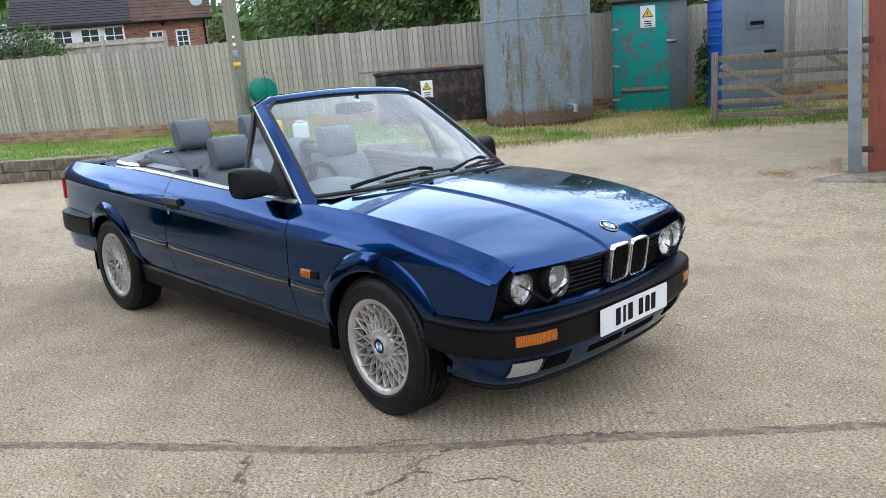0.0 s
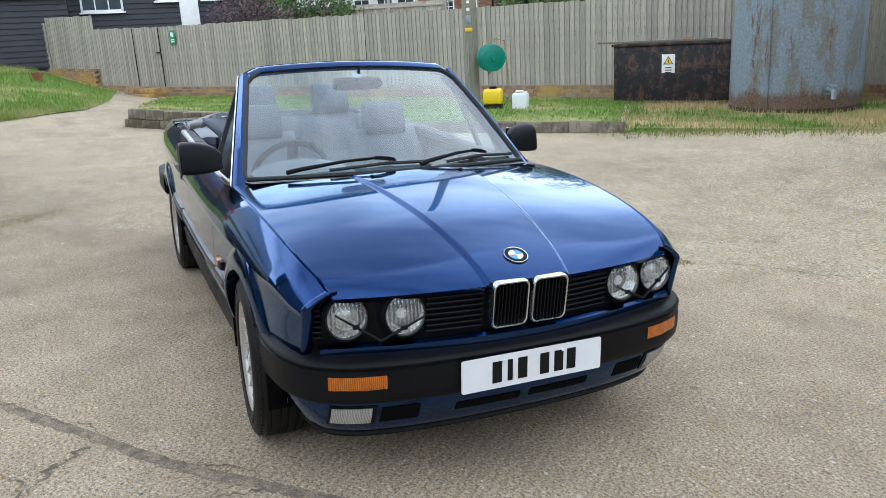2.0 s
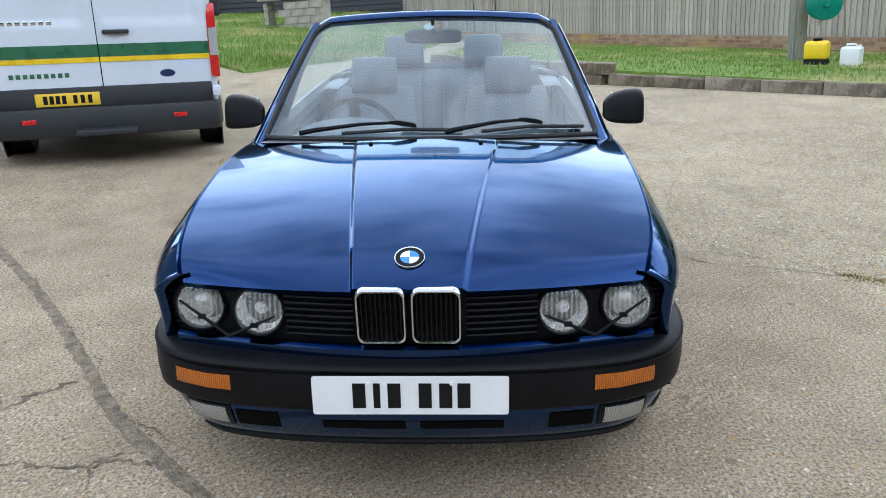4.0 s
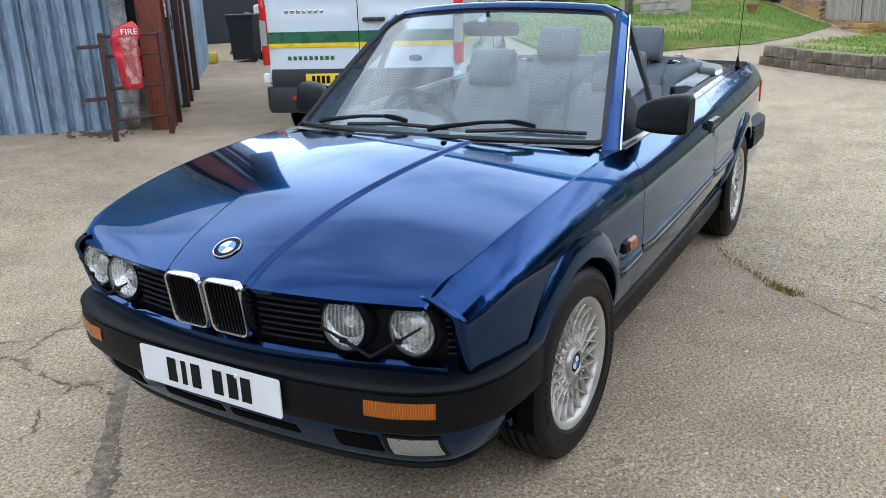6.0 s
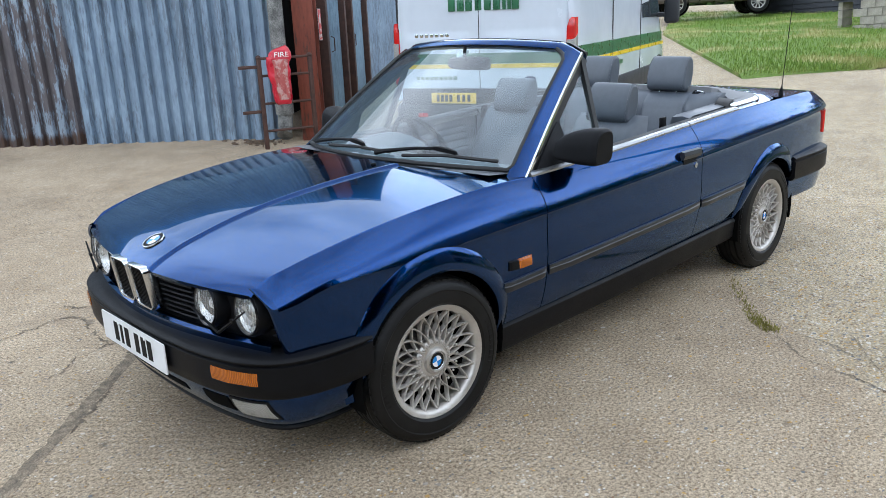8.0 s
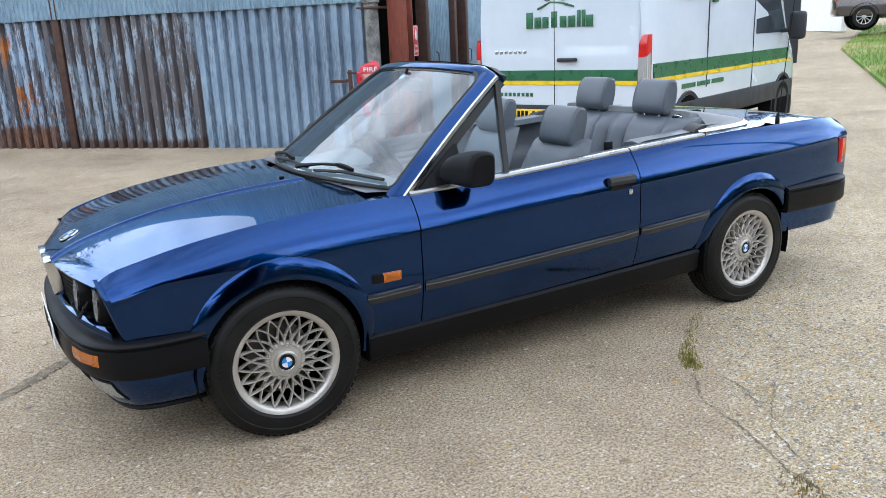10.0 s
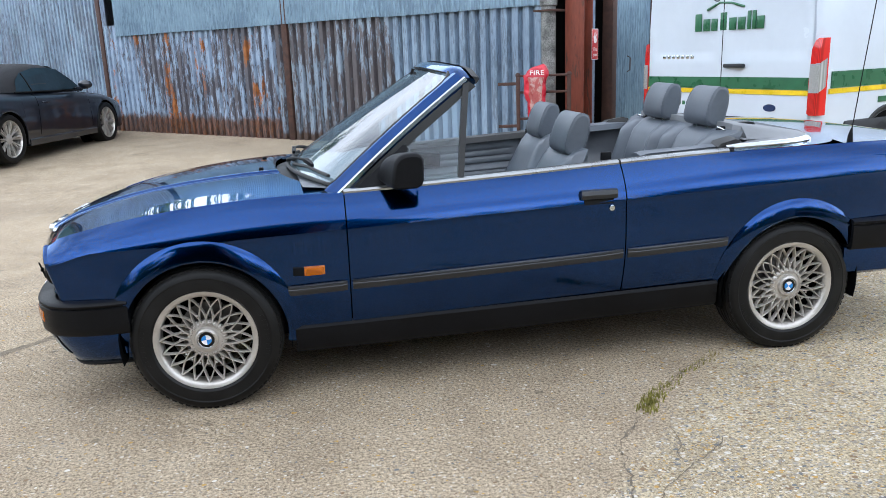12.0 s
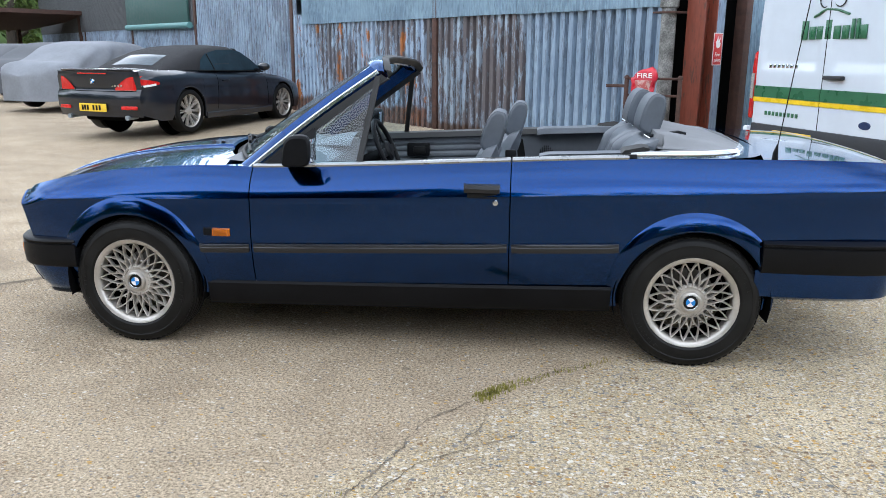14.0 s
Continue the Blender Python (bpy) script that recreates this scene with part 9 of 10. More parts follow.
# ---- beyond the fence ----
def tree(x, y, z, high, spread, seed, leaf, count=5200, bare=0.35, label="broadleaf tree in full leaf behind the fence", size=0.16):
    """A trunk with limbs, and a crown of leaf clumps with gaps."""
    rnd = random.Random(seed)
    ob = base("tree", pose(x, y, z), label, "tree", group="trees behind the fence")
    wood = Geo()
    top = high * 0.62
    wood.tube([(0, 0, -0.3), (0.1 * rnd.uniform(-1, 1), 0.1, top * 0.35), (0.3 * rnd.uniform(-1, 1), 0.2 * rnd.uniform(-1, 1), top)], [0.035 * high, 0.028 * high, 0.010 * high], 10)
    ends = []
    for k in range(11):
        a, t = rnd.uniform(0, 6.283), rnd.uniform(0.25, 1.0)
        s = Vector((0, 0, top * t))
        e = s + Vector((math.cos(a) * spread * rnd.uniform(0.5, 0.9), math.sin(a) * spread * rnd.uniform(0.5, 0.9), high * rnd.uniform(0.08, 0.34)))
        e.z = min(e.z, high * 0.93)
        mid = s.lerp(e, 0.5) + Vector((0, 0, 0.06 * high))
        wood.tube([s, mid, e], [0.013 * high, 0.009 * high, 0.003 * high], 6)
        ends += [e, mid, s.lerp(e, 0.8)]
    part("trunk", wood, BARK, ob)
    v, f = [], []
    blobs = [(e + Vector((rnd.gauss(0, 0.3), rnd.gauss(0, 0.3), rnd.gauss(0, 0.3))), rnd.uniform(0.16, 0.30) * spread) for e in ends for _ in range(2)]
    blobs += [(Vector((rnd.gauss(0, 0.3) * spread, rnd.gauss(0, 0.3) * spread, high * rnd.uniform(bare, 0.95))), rnd.uniform(0.15, 0.3) * spread) for _ in range(14)]
    for k in range(count):
        c, r = blobs[rnd.randrange(len(blobs))]
        d = Vector((rnd.gauss(0, 1), rnd.gauss(0, 1), rnd.gauss(0, 0.8))).normalized() * r * rnd.uniform(0.35, 1.08)
        p = c + d
        if p.z < high * 0.10:
            continue
        n = Vector((rnd.gauss(0, 1), rnd.gauss(0, 1), rnd.gauss(0.4, 1))).normalized()
        a = n.orthogonal().normalized() * size * rnd.uniform(0.5, 1.1)
        b = n.cross(a) * rnd.uniform(0.45, 0.8)
        o = len(v)
        v += [p - a, p + b * 0.7 - a * 0.1, p + a, p - b * 0.7 + a * 0.1]
        f.append((o, o + 1, o + 2, o + 3))
    leaves = new("crown", mesh_of("crown", Geo().add(v, f), leaf, 0, False))
    leaves.parent = ob
    return ob


for k, (x, y, h, s, leaf, n) in enumerate(((-25, 19.5, 9, 4.2, LEAF_A, 6500), (-20, 20.5, 10, 4.4, LEAF_A, 7500), (-15.5, 22, 9.5, 4.2, LEAF_A, 7000), (-11, 24, 10, 4.5, LEAF_A, 7000), (-6, 26, 9, 4.0, LEAF_A, 5000), (0, 26, 8, 4, LEAF_B, 4000), (-28, 24, 12, 5.5, LEAF_B, 6000), (-19, 28, 13, 6, LEAF_B, 6000), (-33, 25, 11, 5, LEAF_A, 5000), (-17.5, 18.5, 7.5, 3.6, LEAF_A, 6000), (-13, 19.5, 7, 3.4, LEAF_A, 6000), (-22.5, 17.0, 7, 3.0, LEAF_A, 5000), (-9, 21, 8, 3.6, LEAF_A, 5500), (-3, 22, 8, 4, LEAF_A, 5000), (-36, 30, 14, 7, LEAF_A, 6000), (-42, 22, 12, 6, LEAF_B, 5000), (-44, 8, 12, 6, LEAF_A, 5000))):
    tree(x, y, 0.2, h, s, 40 + k, leaf, n)
for k, (x, y, h, s) in enumerate(((24, -32, 8, 5), (31, -30, 9, 5.5), (19, -38, 8, 5), (38, -33, 9, 6), (28, -44, 10, 6))):
    tree(x, y, 0, h, s, 60 + k, LEAF_B, 4200, label="light green tree beyond the shed", size=0.2)
# trees along the other side of the yard, which the bodywork mirrors
for k in range(15):
    a = radians(-38 + 9.2 * k)
    d = 27 + 5 * math.sin(k * 2.1)
    tree(d * math.cos(a), d * math.sin(a) + 4, 0, 9.5 + 2.5 * math.sin(k * 1.7), 4.6, 80 + k, LEAF_A, 3200, label="dark green tree across the yard", size=0.26)
# unseen trees added behind the shed, to darken the sky the bonnet mirrors
for k, (x, y) in enumerate(((7.0, -34.0), (13.0, -36.5), (19.0, -40.0), (25.0, -41.0), (31.0, -39.0))):
    tree(x, y, 0, 13.5 + 1.2 * math.sin(k * 1.9), 6.4, 130 + k, LEAF_A, 7000, label="tall dark green tree added behind the shed, out of view", size=0.30)


def far_woods():
    """Distant woods and hedges all round: leaf clumps in an uneven belt."""
    rnd = random.Random(33)
    v, f = [], []
    for k in range(30000):
        a = rnd.uniform(0, 6.2832)
        d = 62 + 9 * rnd.random()
        x, y = d * math.cos(a), d * math.sin(a)
        top = 8.5 + 4.5 * noise.noise((x * 0.06, y * 0.06, 1)) + 2.5 * noise.noise((x * 0.21, y * 0.21, 5))
        p = Vector((x, y, top * rnd.random() ** 0.7))
        n = Vector((-x, -y, rnd.uniform(0, 60))).normalized() + Vector((rnd.gauss(0, 0.5), rnd.gauss(0, 0.5), rnd.gauss(0, 0.5)))
        n.normalize()
        s = n.orthogonal().normalized() * rnd.uniform(0.5, 1.0)
        b = n.cross(s) * 0.7
        o = len(v)
        v += [p - s, p + b, p + s, p - b]
        f.append((o, o + 1, o + 2, o + 3))
    return whole("far_woods", Geo().add(v, f), LEAF_A, "distant belt of dark green trees", "woods", kind="stuff", smooth=0, recalc=False)


far_woods()


def shrub(name, x, y, z, sx, sy, sz, leaf, count, seed, label):
    """A bush: many small leaves on twigs, with a ragged outline."""
    rnd = random.Random(seed)
    ob = base(name, pose(x, y, z), label, "bush")
    twigs = Geo()
    for k in range(9):
        a = rnd.uniform(0, 6.283)
        twigs.tube([(0, 0, 0), (0.5 * sx * math.cos(a), 0.5 * sy * math.sin(a), sz * rnd.uniform(0.5, 0.85))], [0.03, 0.01], 5)
    part("stems", twigs, BARK, ob)
    v, f = [], []
    lobes = [(rnd.gauss(0, 0.33), rnd.gauss(0, 0.33), rnd.uniform(0.25, 0.75), rnd.uniform(0.3, 0.5)) for _ in range(16)]
    for k in range(count):
        cx, cy, cz, r = lobes[rnd.randrange(16)]
        d = Vector((rnd.gauss(0, 1), rnd.gauss(0, 1), rnd.gauss(0, 1))).normalized() * r * rnd.uniform(0.5, 1.05)
        p = Vector(((cx + d.x) * sx, (cy + d.y) * sy, max(0.0, cz + d.z * 0.7) * sz))
        n = Vector((rnd.gauss(0, 1), rnd.gauss(0, 1), rnd.gauss(0.3, 1))).normalized()
        a = n.orthogonal().normalized() * 0.075 * rnd.uniform(0.5, 1.1)
        b = n.cross(a) * 0.55
        o = len(v)
        v += [p - a, p + b, p + a, p - b]
        f.append((o, o + 1, o + 2, o + 3))
    c = new("leaves", mesh_of("leaves", Geo().add(v, f), leaf, 0, False))
    c.parent = ob
    return ob


shrub("shrub", -28.1, 7.3, 1.5, 1.7, 1.7, 2.5, LEAF_A, 3600, 91, "dense dark green shrub above the fence")
shrub("shrub", -26.6, 4.9, 1.3, 2.0, 1.8, 2.2, LEAF_PURPLE, 3600, 92, "purple leaved shrub above the fence")
shrub("shrub", -6.9, 11.7, 0.35, 0.6, 0.5, 0.9, LEAF_A, 900, 93, "low green bush between the tank and cabinet")
shrub("shrub", -3.95, 12.75, 0.35, 0.28, 0.28, 1.9, LEAF_A, 700, 94, "tall weeds beside the portable toilet")


def window(parent, m, w, h, bars=(2, 2)):
    """A white casement: frame, glazing bars and dark pane, facing -y."""
    fr = Geo()
    for x in (-w / 2, w / 2):
        fr.box((x, -0.03, 0), (0.08, 0.08, h + 0.08), 0.006)
    for z in (-h / 2, h / 2):
        fr.box((0, -0.03, z), (w + 0.08, 0.08, 0.08), 0.006)
    win = part("window", fr, WHITE_PAINT, parent, "white painted window", m=m)
    part("pane", Geo().box((0, 0.0, 0), (w, 0.02, h)), PANE, win)
    for k in range(1, bars[0]):
        part("glazing_bar", Geo().box((-w / 2 + w * k / bars[0], -0.03, 0), (0.04, 0.05, h)), WHITE_PAINT, win)
    for k in range(1, bars[1]):
        part("glazing_bar", Geo().box((0, -0.03, -h / 2 + h * k / bars[1]), (w, 0.05, 0.04)), WHITE_PAINT, win)
    part("sill", Geo().box((0, -0.06, -h / 2 - 0.07), (w + 0.2, 0.14, 0.06), 0.006), WHITE_PAINT, win)
    return win


def gable_roof(parent, x0, x1, y0, y1, z0, ridge, material):
    ym = (y0 + y1) / 2
    g = Geo()
    rows = 16
    for s, a in ((0, y0), (1, y1)):
        for k in range(rows):
            t0, t1 = k / rows, (k + 1.15) / rows
            q = lambda t, lift: (a + (ym - a) * t, z0 + (ridge - z0) * t + lift)
            g.loft([[(x, *q(t0, 0.05)), (x, *q(t1, 0.02)), (x, *q(t1, -0.02)), (x, *q(t0, -0.01))] for x in (x0, x1)])
    g.tube([(x0, ym, ridge + 0.03), (x1, ym, ridge + 0.03)], 0.12, 8)
    return part("roof", g, material, parent, "mossy brown tiled roof", smooth=20)


def brick_house():
    m = pose(-39.0, 11.5, 0.3, LEAN, 0, 0) @ pose(0, 0, 0, 0, 0, 65)
    ob = base("brick_house", m, "red brick house with white sash windows and a brown tiled roof", "house")
    L, D, H = 8.8, 6.0, 4.10
    part("wall", Geo().box((L / 2, D / 2, H / 2), (L, D, H)), MORTAR, ob)
    bricks = Geo()
    rnd = random.Random(2)
    holes = ((6.25, 3.0, 0.58, 1.15), (7.50, 3.0, 0.58, 1.15))
    for row in range(30):
        z = 2.0 + row * 0.083
        n = int(L / 0.235)
        for k in range(n):
            x = (k + 0.5 + (0.5 if row % 2 else 0)) * 0.235
            if x > L - 0.1 or any(abs(x - hx) < hw / 2 + 0.1 and abs(z - hz) < hh / 2 + 0.08 for hx, hz, hw, hh in holes):
                continue
            bricks.box((x, -0.004 - rnd.uniform(0, 0.006), z), (0.215, 0.03, 0.068))
    tagged(part("bricks", bricks, BRICK_HOUSE, ob, "orange red bricks", smooth=0), kind="stuff")
    for hx, hz, hw, hh in holes:
        window(ob, pose(hx, -0.02, hz), hw, hh, (2, 4))
        part("lintel", Geo().box((hx, -0.02, hz + hh / 2 + 0.12), (hw + 0.3, 0.05, 0.16), 0.01), BRICK_HOUSE, ob)
    gable_roof(ob, -0.3, L + 0.3, -0.35, D + 0.35, H, H + 2.9, ROOF_TILE)
    part("gutter", Geo().tube([(-0.3, -0.4, H - 0.02), (L + 0.3, -0.4, H - 0.02)], 0.06, 8), INK, ob)
    part("downpipe", Geo().tube([(L - 0.15, -0.12, H), (L - 0.15, -0.12, 0.5)], 0.05, 8), INK, ob)
    part("chimney", Geo().box((1.6, D / 2, H + 3.2), (0.7, 0.9, 1.6), 0.02), BRICK_HOUSE, ob)
    part("dish", Geo().lathe([(0.0001, 0.0), (0.2, 0.02), (0.32, 0.07)], 20, Matrix.Translation((L - 0.4, -0.4, H + 0.9)) @ Matrix.Rotation(radians(75), 4, "X")), GALV, ob)
    for x in (4.1, 6.6):
        part("wall_lamp", Geo().box((x, -0.1, 3.95), (0.12, 0.16, 0.2), 0.04), INK, ob)
    return ob


def white_outhouse():
    m = pose(-34.6, 8.2, 1.15, LEAN, 0, 0) @ pose(0, 0, 0, 0, 0, 65)
    ob = base("white_outhouse", m, "white walled outhouse with glazed doors and a dark slate roof", "house")
    part("wall", Geo().box((3.0, 1.8, 1.55), (5.6, 3.6, 3.1)), WHITE_PAINT, ob)
    g = Geo()
    for k in range(10):
        a, b = k / 10, (k + 1.1) / 10
        g.loft([[(x, -0.45 + 2.9 * a, 2.86 + 1.35 * a + 0.05), (x, -0.45 + 2.9 * b, 2.86 + 1.35 * b + 0.02), (x, -0.45 + 2.9 * b, 2.80 + 1.35 * b), (x, -0.45 + 2.9 * a, 2.80 + 1.35 * a)] for x in (1.2, 6.2)])
    part("roof", g, mat("dark_slate", (0.026, 0.024, 0.026), 0.95, 0, 0.4, 2, 0.4, 12), ob, "dark slate roof", smooth=20)
    for x in (2.2, 3.3, 4.4):
        window(ob, pose(x, -0.02, 2.2), 0.75, 0.95, (2, 3))
    window(ob, pose(5.4, -0.02, 1.95), 0.8, 1.5, (2, 4))
    part("bargeboard", Geo().box((2.95, -0.42, 2.82), (6.5, 0.05, 0.16), 0.01), INK, ob)
    return ob


def barn():
    """Faces the yard: local -y looks towards +x."""
    m = pose(-29.2, -11.5, 0.45, LEAN, 0, 0) @ pose(0, 0, 0, 0, 0, 89)
    ob = base("weatherboard_barn", m, "black weatherboarded barn with white windows and a tiled roof", "barn")
    L, D, H = 16.2, 6.0, 3.55
    part("wall", Geo().box((L / 2, D / 2, H / 2), (L, D, H)), TAR_BOARD, ob)
    for k in range(18):
        z = 0.05 + k * 0.192
        part("weatherboard", Geo().loft([[(x, -0.006, z + 0.2), (x, -0.048, z), (x, -0.02, z - 0.005), (x, 0.0, z + 0.2)] for x in (0, L)]), TAR_BOARD, ob)
    window(ob, pose(11.15, -0.06, 2.50), 1.40, 1.15, (3, 2))
    window(ob, pose(13.46, -0.06, 2.72), 0.74, 0.95, (2, 2))
    window(ob, pose(15.15, -0.06, 2.72), 0.66, 0.95, (1, 1))
    part("door", Geo().box((14.26, -0.05, 1.85), (0.70, 0.06, 1.95), 0.01), WHITE_PAINT, ob, "white door")
    # tiled lean-to beside the big window
    part("lean_to_wall", Geo().box((5.0, -0.7, 1.2), (10.0, 1.3, 2.4)), TAR_BOARD, ob)
    for k in range(12):
        z = 0.05 + k * 0.192
        part("weatherboard", Geo().loft([[(x, -1.356, z + 0.2), (x, -1.398, z), (x, -1.37, z - 0.005), (x, -1.35, z + 0.2)] for x in (0, 10.0)]), TAR_BOARD, ob)
    lean_roof = Geo()
    for k in range(9):
        y0, z0 = -1.55 + 0.185 * k, 2.36 + 0.15 * k
        lean_roof.loft([[(x, y0, z0), (x, y0 + 0.005, z0 + 0.03), (x, y0 + 0.20, z0 + 0.175), (x, y0 + 0.20, z0 + 0.14)] for x in (-0.2, 10.12)])
    part("lean_to_roof", lean_roof, ROOF_TILE, ob, "brown tiled lean-to roof")
    gable_roof(ob, -0.3, L + 0.3, -0.4, D + 0.4, H, H + 3.0, ROOF_TILE)
    return ob


def garden_fence():
    m = pose(-29.6, 6.4, 2.10, LEAN, 0, 0) @ pose(0, 0, 0, 0, 0, 57)
    ob = base("garden_fence", m, "pale timber garden fence on the higher ground", "fence")
    for k in range(45):
        part("board", Geo().box((0.155 * k, 0, 0.45), (0.15, 0.02, 0.9), 0.003), FENCE_WOOD, ob)
    for x in np.arange(0, 7.1, 2.3):
        part("fence_post", Geo().box((x, -0.05, 0.5), (0.12, 0.12, 1.15), 0.01), FENCE_WOOD, ob)
    part("fence_rail", Geo().box((3.4, -0.05, 0.75), (6.9, 0.06, 0.09), 0.006), FENCE_WOOD, ob)
    return ob


brick_house()
white_outhouse()
barn()
garden_fence()


# ---- by the bank ----
def tank_stand():
    m = pose(-20.9, -5.35, 0.52, LEAN, 0, 0) @ pose(0, 0, 0, 0, 0, 72)
    ob = base("water_tank", m, "dark green water tank on a concrete block stand", "tank")
    part("tank", Geo().box((0, 0.6, 1.45), (1.75, 1.1, 0.85), 0.06, 3), TANK_GREEN, ob, "dark green plastic tank")
    for k in range(7):
        part("tank_rib", Geo().box((-0.75 + 0.25 * k, 0.04, 1.42), (0.09, 0.06, 0.72), 0.02), TANK_GREEN, ob)
    part("slab", Geo().box((0.0, 0.6, 0.97), (2.05, 1.3, 0.07), 0.01), BLOCKWORK, ob)
    shared = mesh_of("block", Geo().box((0, 0, 0), (0.43, 0.14, 0.208), 0.008, 1), BLOCKWORK, 30)
    for row in range(4):
        for k in range(3):
            o = new("block", shared)
            o.parent = ob
            o.matrix_basis = pose(0.05 + 0.44 * k + (0.22 if row % 2 else 0) - 0.2, 0.05, 0.11 + 0.218 * row)
        o = new("block", shared)
        o.parent = ob
        o.matrix_basis = pose(-0.85, 0.3, 0.11 + 0.218 * row, 0, 0, 90)
    part("inner_wall", Geo().box((0.35, 0.6, 0.46), (1.1, 0.9, 0.9)), BLOCKWORK, ob)
    return ob


tank_stand()
pot2 = Geo().lathe([(0.11, 0.0), (0.17, 0.22), (0.18, 0.24), (0.16, 0.24), (0.10, 0.02), (0.0001, 0.02)], 24)
whole("flower_pot", pot2, mat("terracotta", (0.30, 0.12, 0.06), 0.8), "terracotta pot on the grass by the barn", "pot", m=pose(-22.6, -2.6, terrain(-22.6, -2.6) + 0.05))


# ---- clutter at the end of the alley ----
def wheelie_bin(x, y, rz, colour, label):
    ob = base("wheelie_bin", pose(x, y, terrain(x, y), 0, 0, rz), label, "bin", group="bins in the alley")
    c = mat("bin_plastic", colour, 0.5, 0, 0.15, 5)
    part("body", Geo().loft([[(a * k, b * k, z) for a, b in ((-0.25, -0.3), (0.25, -0.3), (0.25, 0.3), (-0.25, 0.3))] for k, z in ((0.82, 0.05), (1.0, 0.92), (1.06, 0.93), (1.06, 0.97))]), c, ob)
    part("lid", Geo().box((0, 0.0, 1.0), (0.56, 0.68, 0.06), 0.025), c, ob)
    for s in (-1, 1):
        part("wheel", Geo().lathe([(0.0001, -0.025), (0.1, -0.025), (0.1, 0.025), (0.0001, 0.025)], 16, Matrix.Translation((s * 0.24, 0.26, 0.1)) @ Matrix.Rotation(radians(90), 4, "Y")), RUBBER, ob)
    return ob


wheelie_bin(-10.3, -11.4, 20, (0.012, 0.013, 0.015), "black wheelie bin in the alley")
wheelie_bin(-11.6, -11.2, 40, (0.02, 0.035, 0.05), "dark plastic bin in the alley")
for k, (x, y, z, s, c, n, lab) in enumerate(((-11.0, -10.6, 0.3, (0.3, 0.25, 0.6), (0.5, 0.03, 0.04), "fuel_can", "red plastic container in the alley"), (-11.6, -12.0, 0.95, (0.4, 0.3, 0.4), (0.6, 0.6, 0.58), "drum", "white plastic drum on the heap"), (-9.9, -12.1, 0.12, (0.3, 0.25, 0.25), (0.55, 0.42, 0.03), "crate", "yellow plastic crate in the alley"), (-11.9, -10.9, 0.2, (0.5, 0.5, 0.4), (0.03, 0.03, 0.035), "bucket", "black plastic tub in the alley"))):
    whole(n, Geo().box((0, 0, 0), s, 0.06, 3), mat("clutter_%d" % k, c, 0.5), lab, "container", m=pose(x, y, terrain(x, y) + z, 0, 0, 17 * k))
board_heap = Geo()
for k in range(8):
    board_heap.box((0.1 * k - 0.3, 0.05 * k, 0.4 + 0.03 * k), (0.06, 1.2, 0.12), 0.01, m=pose(0, 0, 0, 50 + 4 * k, 8 * k - 20, 12 * k))
whole("scrap_heap", board_heap, GATE_WOOD, "heap of scrap boards and machinery parts", "scrap", kind="stuff", m=pose(-11.9, -12.6, 0.2), smooth=20)
tw = base("tractor_tyre", pose(-8.4, -6.3, 0.0, 0, 0, 20), "large treaded black tractor tyre beside the van", "tyre")
tg = Geo().lathe([(0.45, -0.2), (0.66, -0.2), (0.74, -0.12), (0.74, 0.12), (0.66, 0.2), (0.45, 0.2)], 40, pose(0, 0, 0.78) @ Matrix.Rotation(radians(90), 4, "Y"))
for k in range(26):
    tg.box((0.0, 0, 0.75), (0.36, 0.05, 0.06), 0.01, 1, Matrix.Translation((0, 0, 0.78)) @ Matrix.Rotation(2 * math.pi * k / 26, 4, "X") @ pose(0, 0, 0, 0, 0, 25))
part("tyre", tg, TYRE, tw)
part("rim", Geo().lathe([(0.0001, 0.05), (0.40, 0.05), (0.46, 0.15), (0.46, -0.15)], 30, pose(0, 0, 0.78) @ Matrix.Rotation(radians(90), 4, "Y")), mat("yellow_rim", (0.55, 0.38, 0.02), 0.5), tw)
whole("alley_end_wall", Geo().box((0, 0, 1.6), (9, 0.15, 3.2)), TAR_BOARD, "dark boarded wall at the end of the alley", "wall", kind="structure", m=pose(-14.5, -14.0, 0, 0, 0, -60))
whole("white_wall", Geo().box((0, 0, 1.0), (9, 0.2, 2.0)), WHITE_PAINT, "pale rendered wall up the track", "wall", kind="structure", m=pose(-30, -19.5, 1.0, 0, 0, 55))
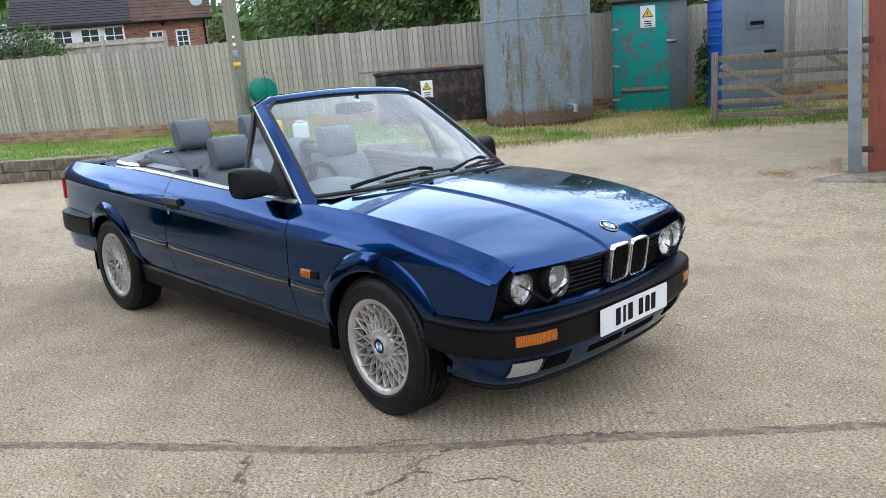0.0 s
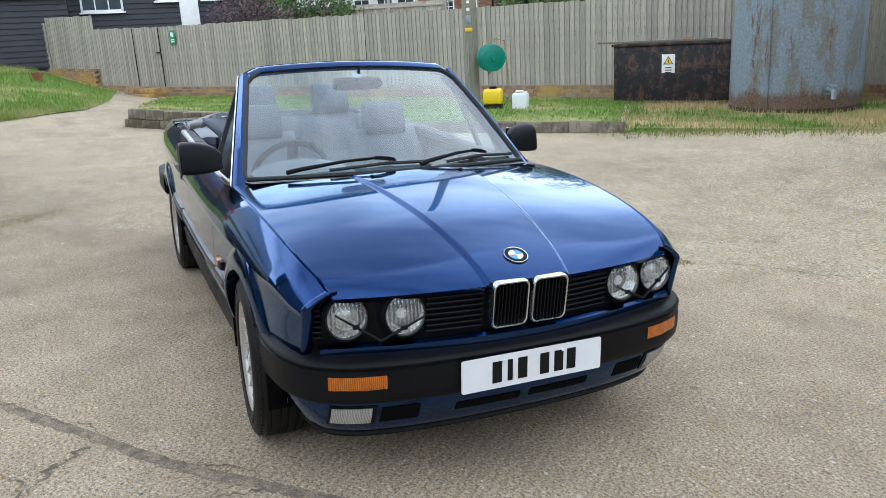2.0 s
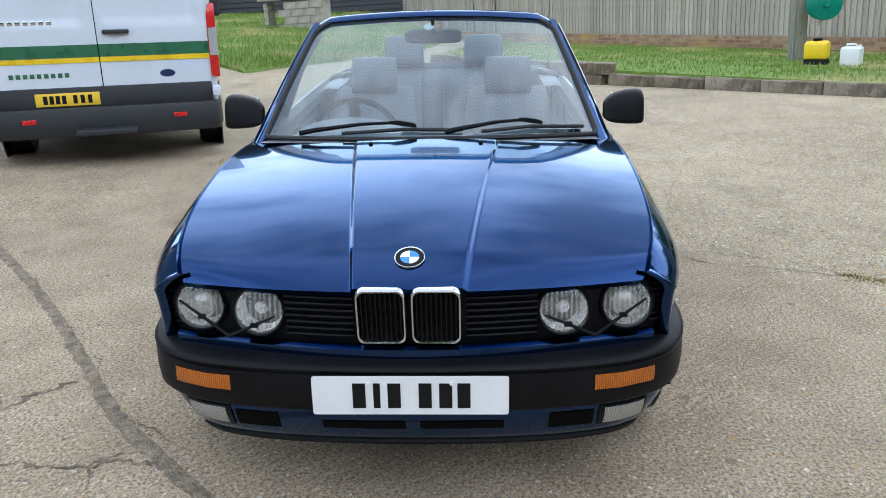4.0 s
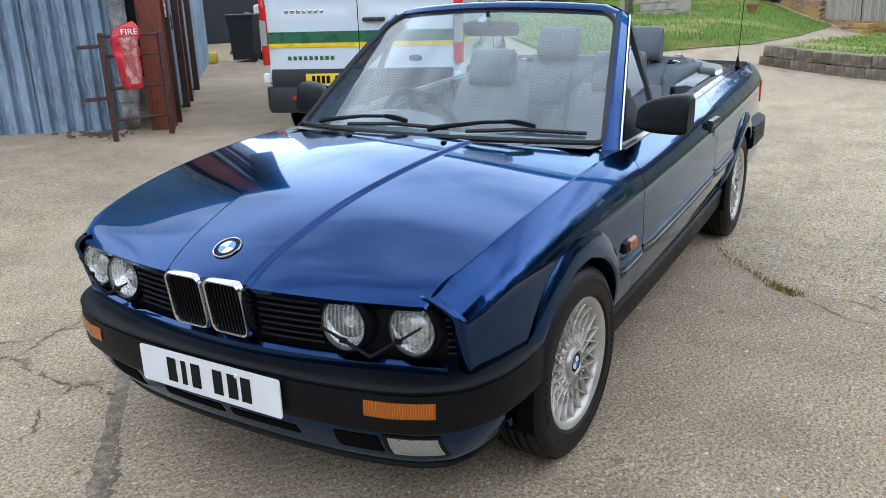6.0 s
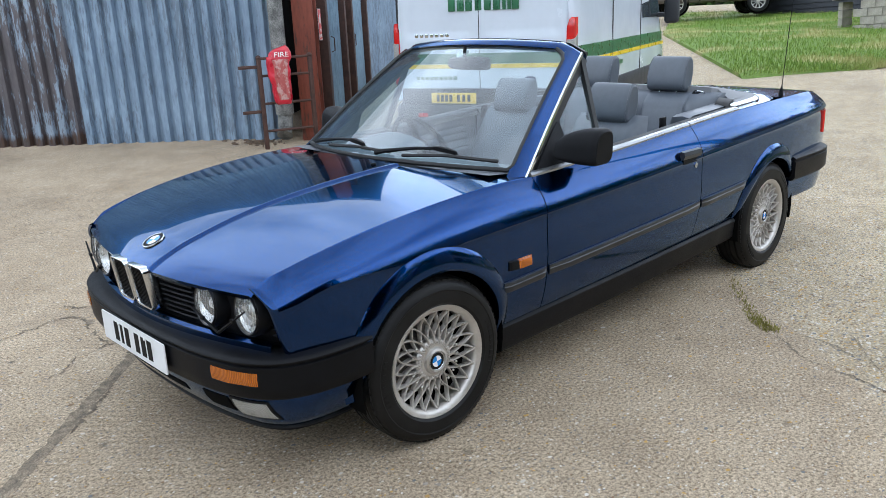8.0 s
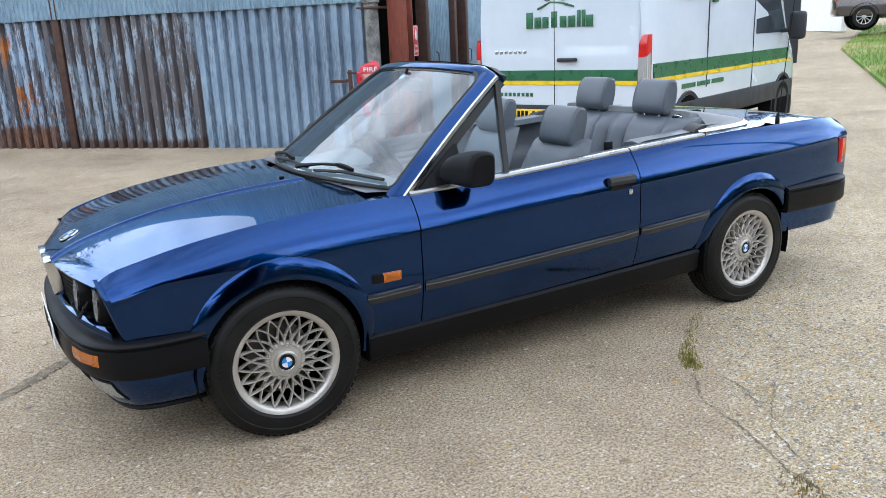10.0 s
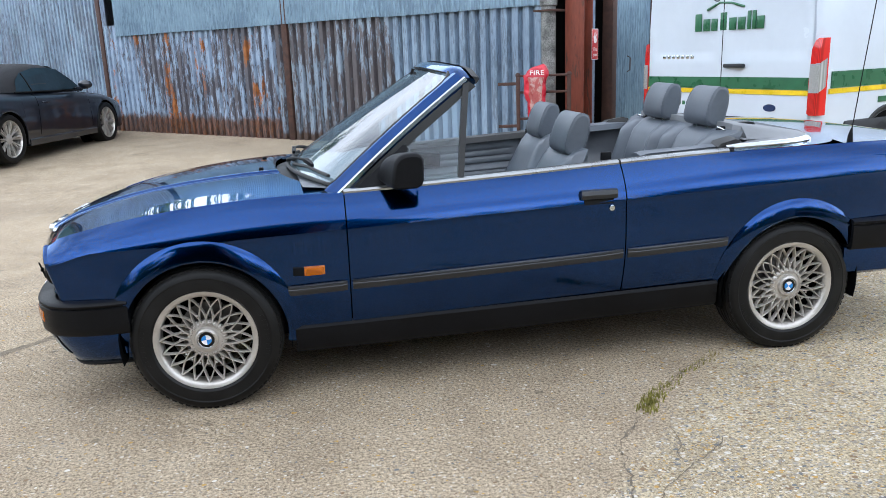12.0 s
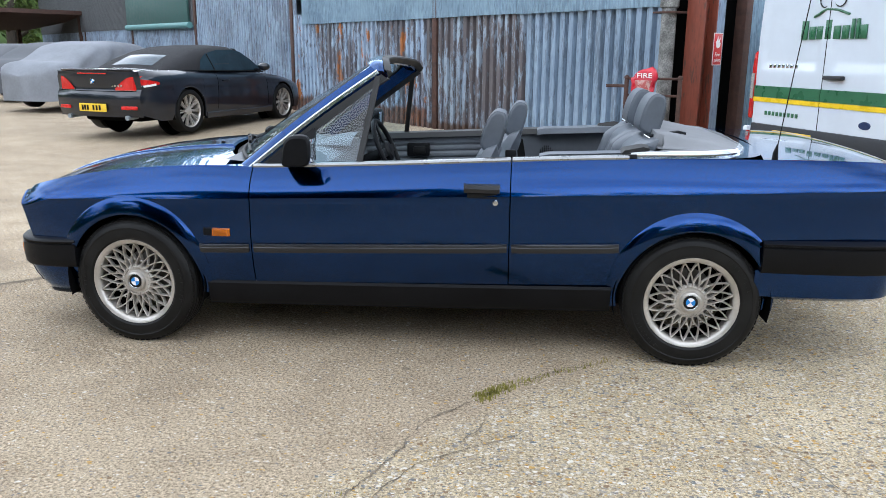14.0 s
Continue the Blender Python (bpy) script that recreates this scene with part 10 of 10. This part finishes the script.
whole("lean_to", Geo().box((0, 0, 2.0), (7, 5, 0.15)).box((-3, -2, 1), (0.15, 0.15, 2)).box((3, -2, 1), (0.15, 0.15, 2)).box((0, 2.3, 1), (7, 0.1, 2)), BROWN_STEEL, "rusty open lean-to beyond the covered cars", "shed", kind="structure", m=pose(20.5, -26.0, 0.5, 0, 4, -35))


# ---- on the boundary fence ----
def on_fence(s, h, out=0.03):
    x, y = fence_at(s)
    x, y = x + FENCE_D.y * out, y - FENCE_D.x * out
    return pose(x, y, fence_z(x, y) + h, LEAN, 0, 0) @ pose(0, 0, 0, 0, 0, FENCE_TURN)


es = base("exit_sign", on_fence(5.08, 1.80, 0.12), "small green and white exit sign on the fence", "sign")
part("panel", Geo().box((0, 0, 0), (0.26, 0.008, 0.42), 0.002), mat("exit_green", (0.01, 0.24, 0.10), 0.4), es)
part("figure", Geo().prism([(-0.05, 0.02), (0.05, 0.0), (0.07, 0.10), (0.02, 0.16), (-0.06, 0.15), (-0.08, 0.08)], 0, 0.003, Matrix.Translation((0, -0.004, 0)) @ Matrix.Rotation(radians(90), 4, "X")), WHITE_PAINT, es)
for z in (-0.07, -0.13):
    part("line_bar", Geo().box((0, -0.006, z), (0.16, 0.003, 0.03)), WHITE_PAINT, es)
gt = base("fence_gate", on_fence(3.85, 0.30, 0.045), "boarded timber gate in the fence", "gate")
part("edge_gap", Geo().box((0.62, -0.004, 0.92), (0.025, 0.012, 1.83)), DARK, gt)
part("edge_gap", Geo().box((-0.62, -0.004, 0.92), (0.025, 0.012, 1.83)), DARK, gt)
part("latch", Geo().box((0.50, -0.02, 1.05), (0.16, 0.03, 0.05), 0.006), BROWN_STEEL, gt)
bs = base("brick_steps", pose(*fence_at(4.2), 0.0, LEAN, 0, 0) @ pose(0.35, -0.7, 0.02, 0, 0, FENCE_TURN), "two low brick steps below the fence gate", "steps")
for k in range(2):
    for i in range(6):
        part("brick", Geo().box((0.24 * i - 0.6, 0.16 * k, 0.06 + 0.15 * k), (0.22, 0.34, 0.13), 0.008), BRICK_RED, bs)
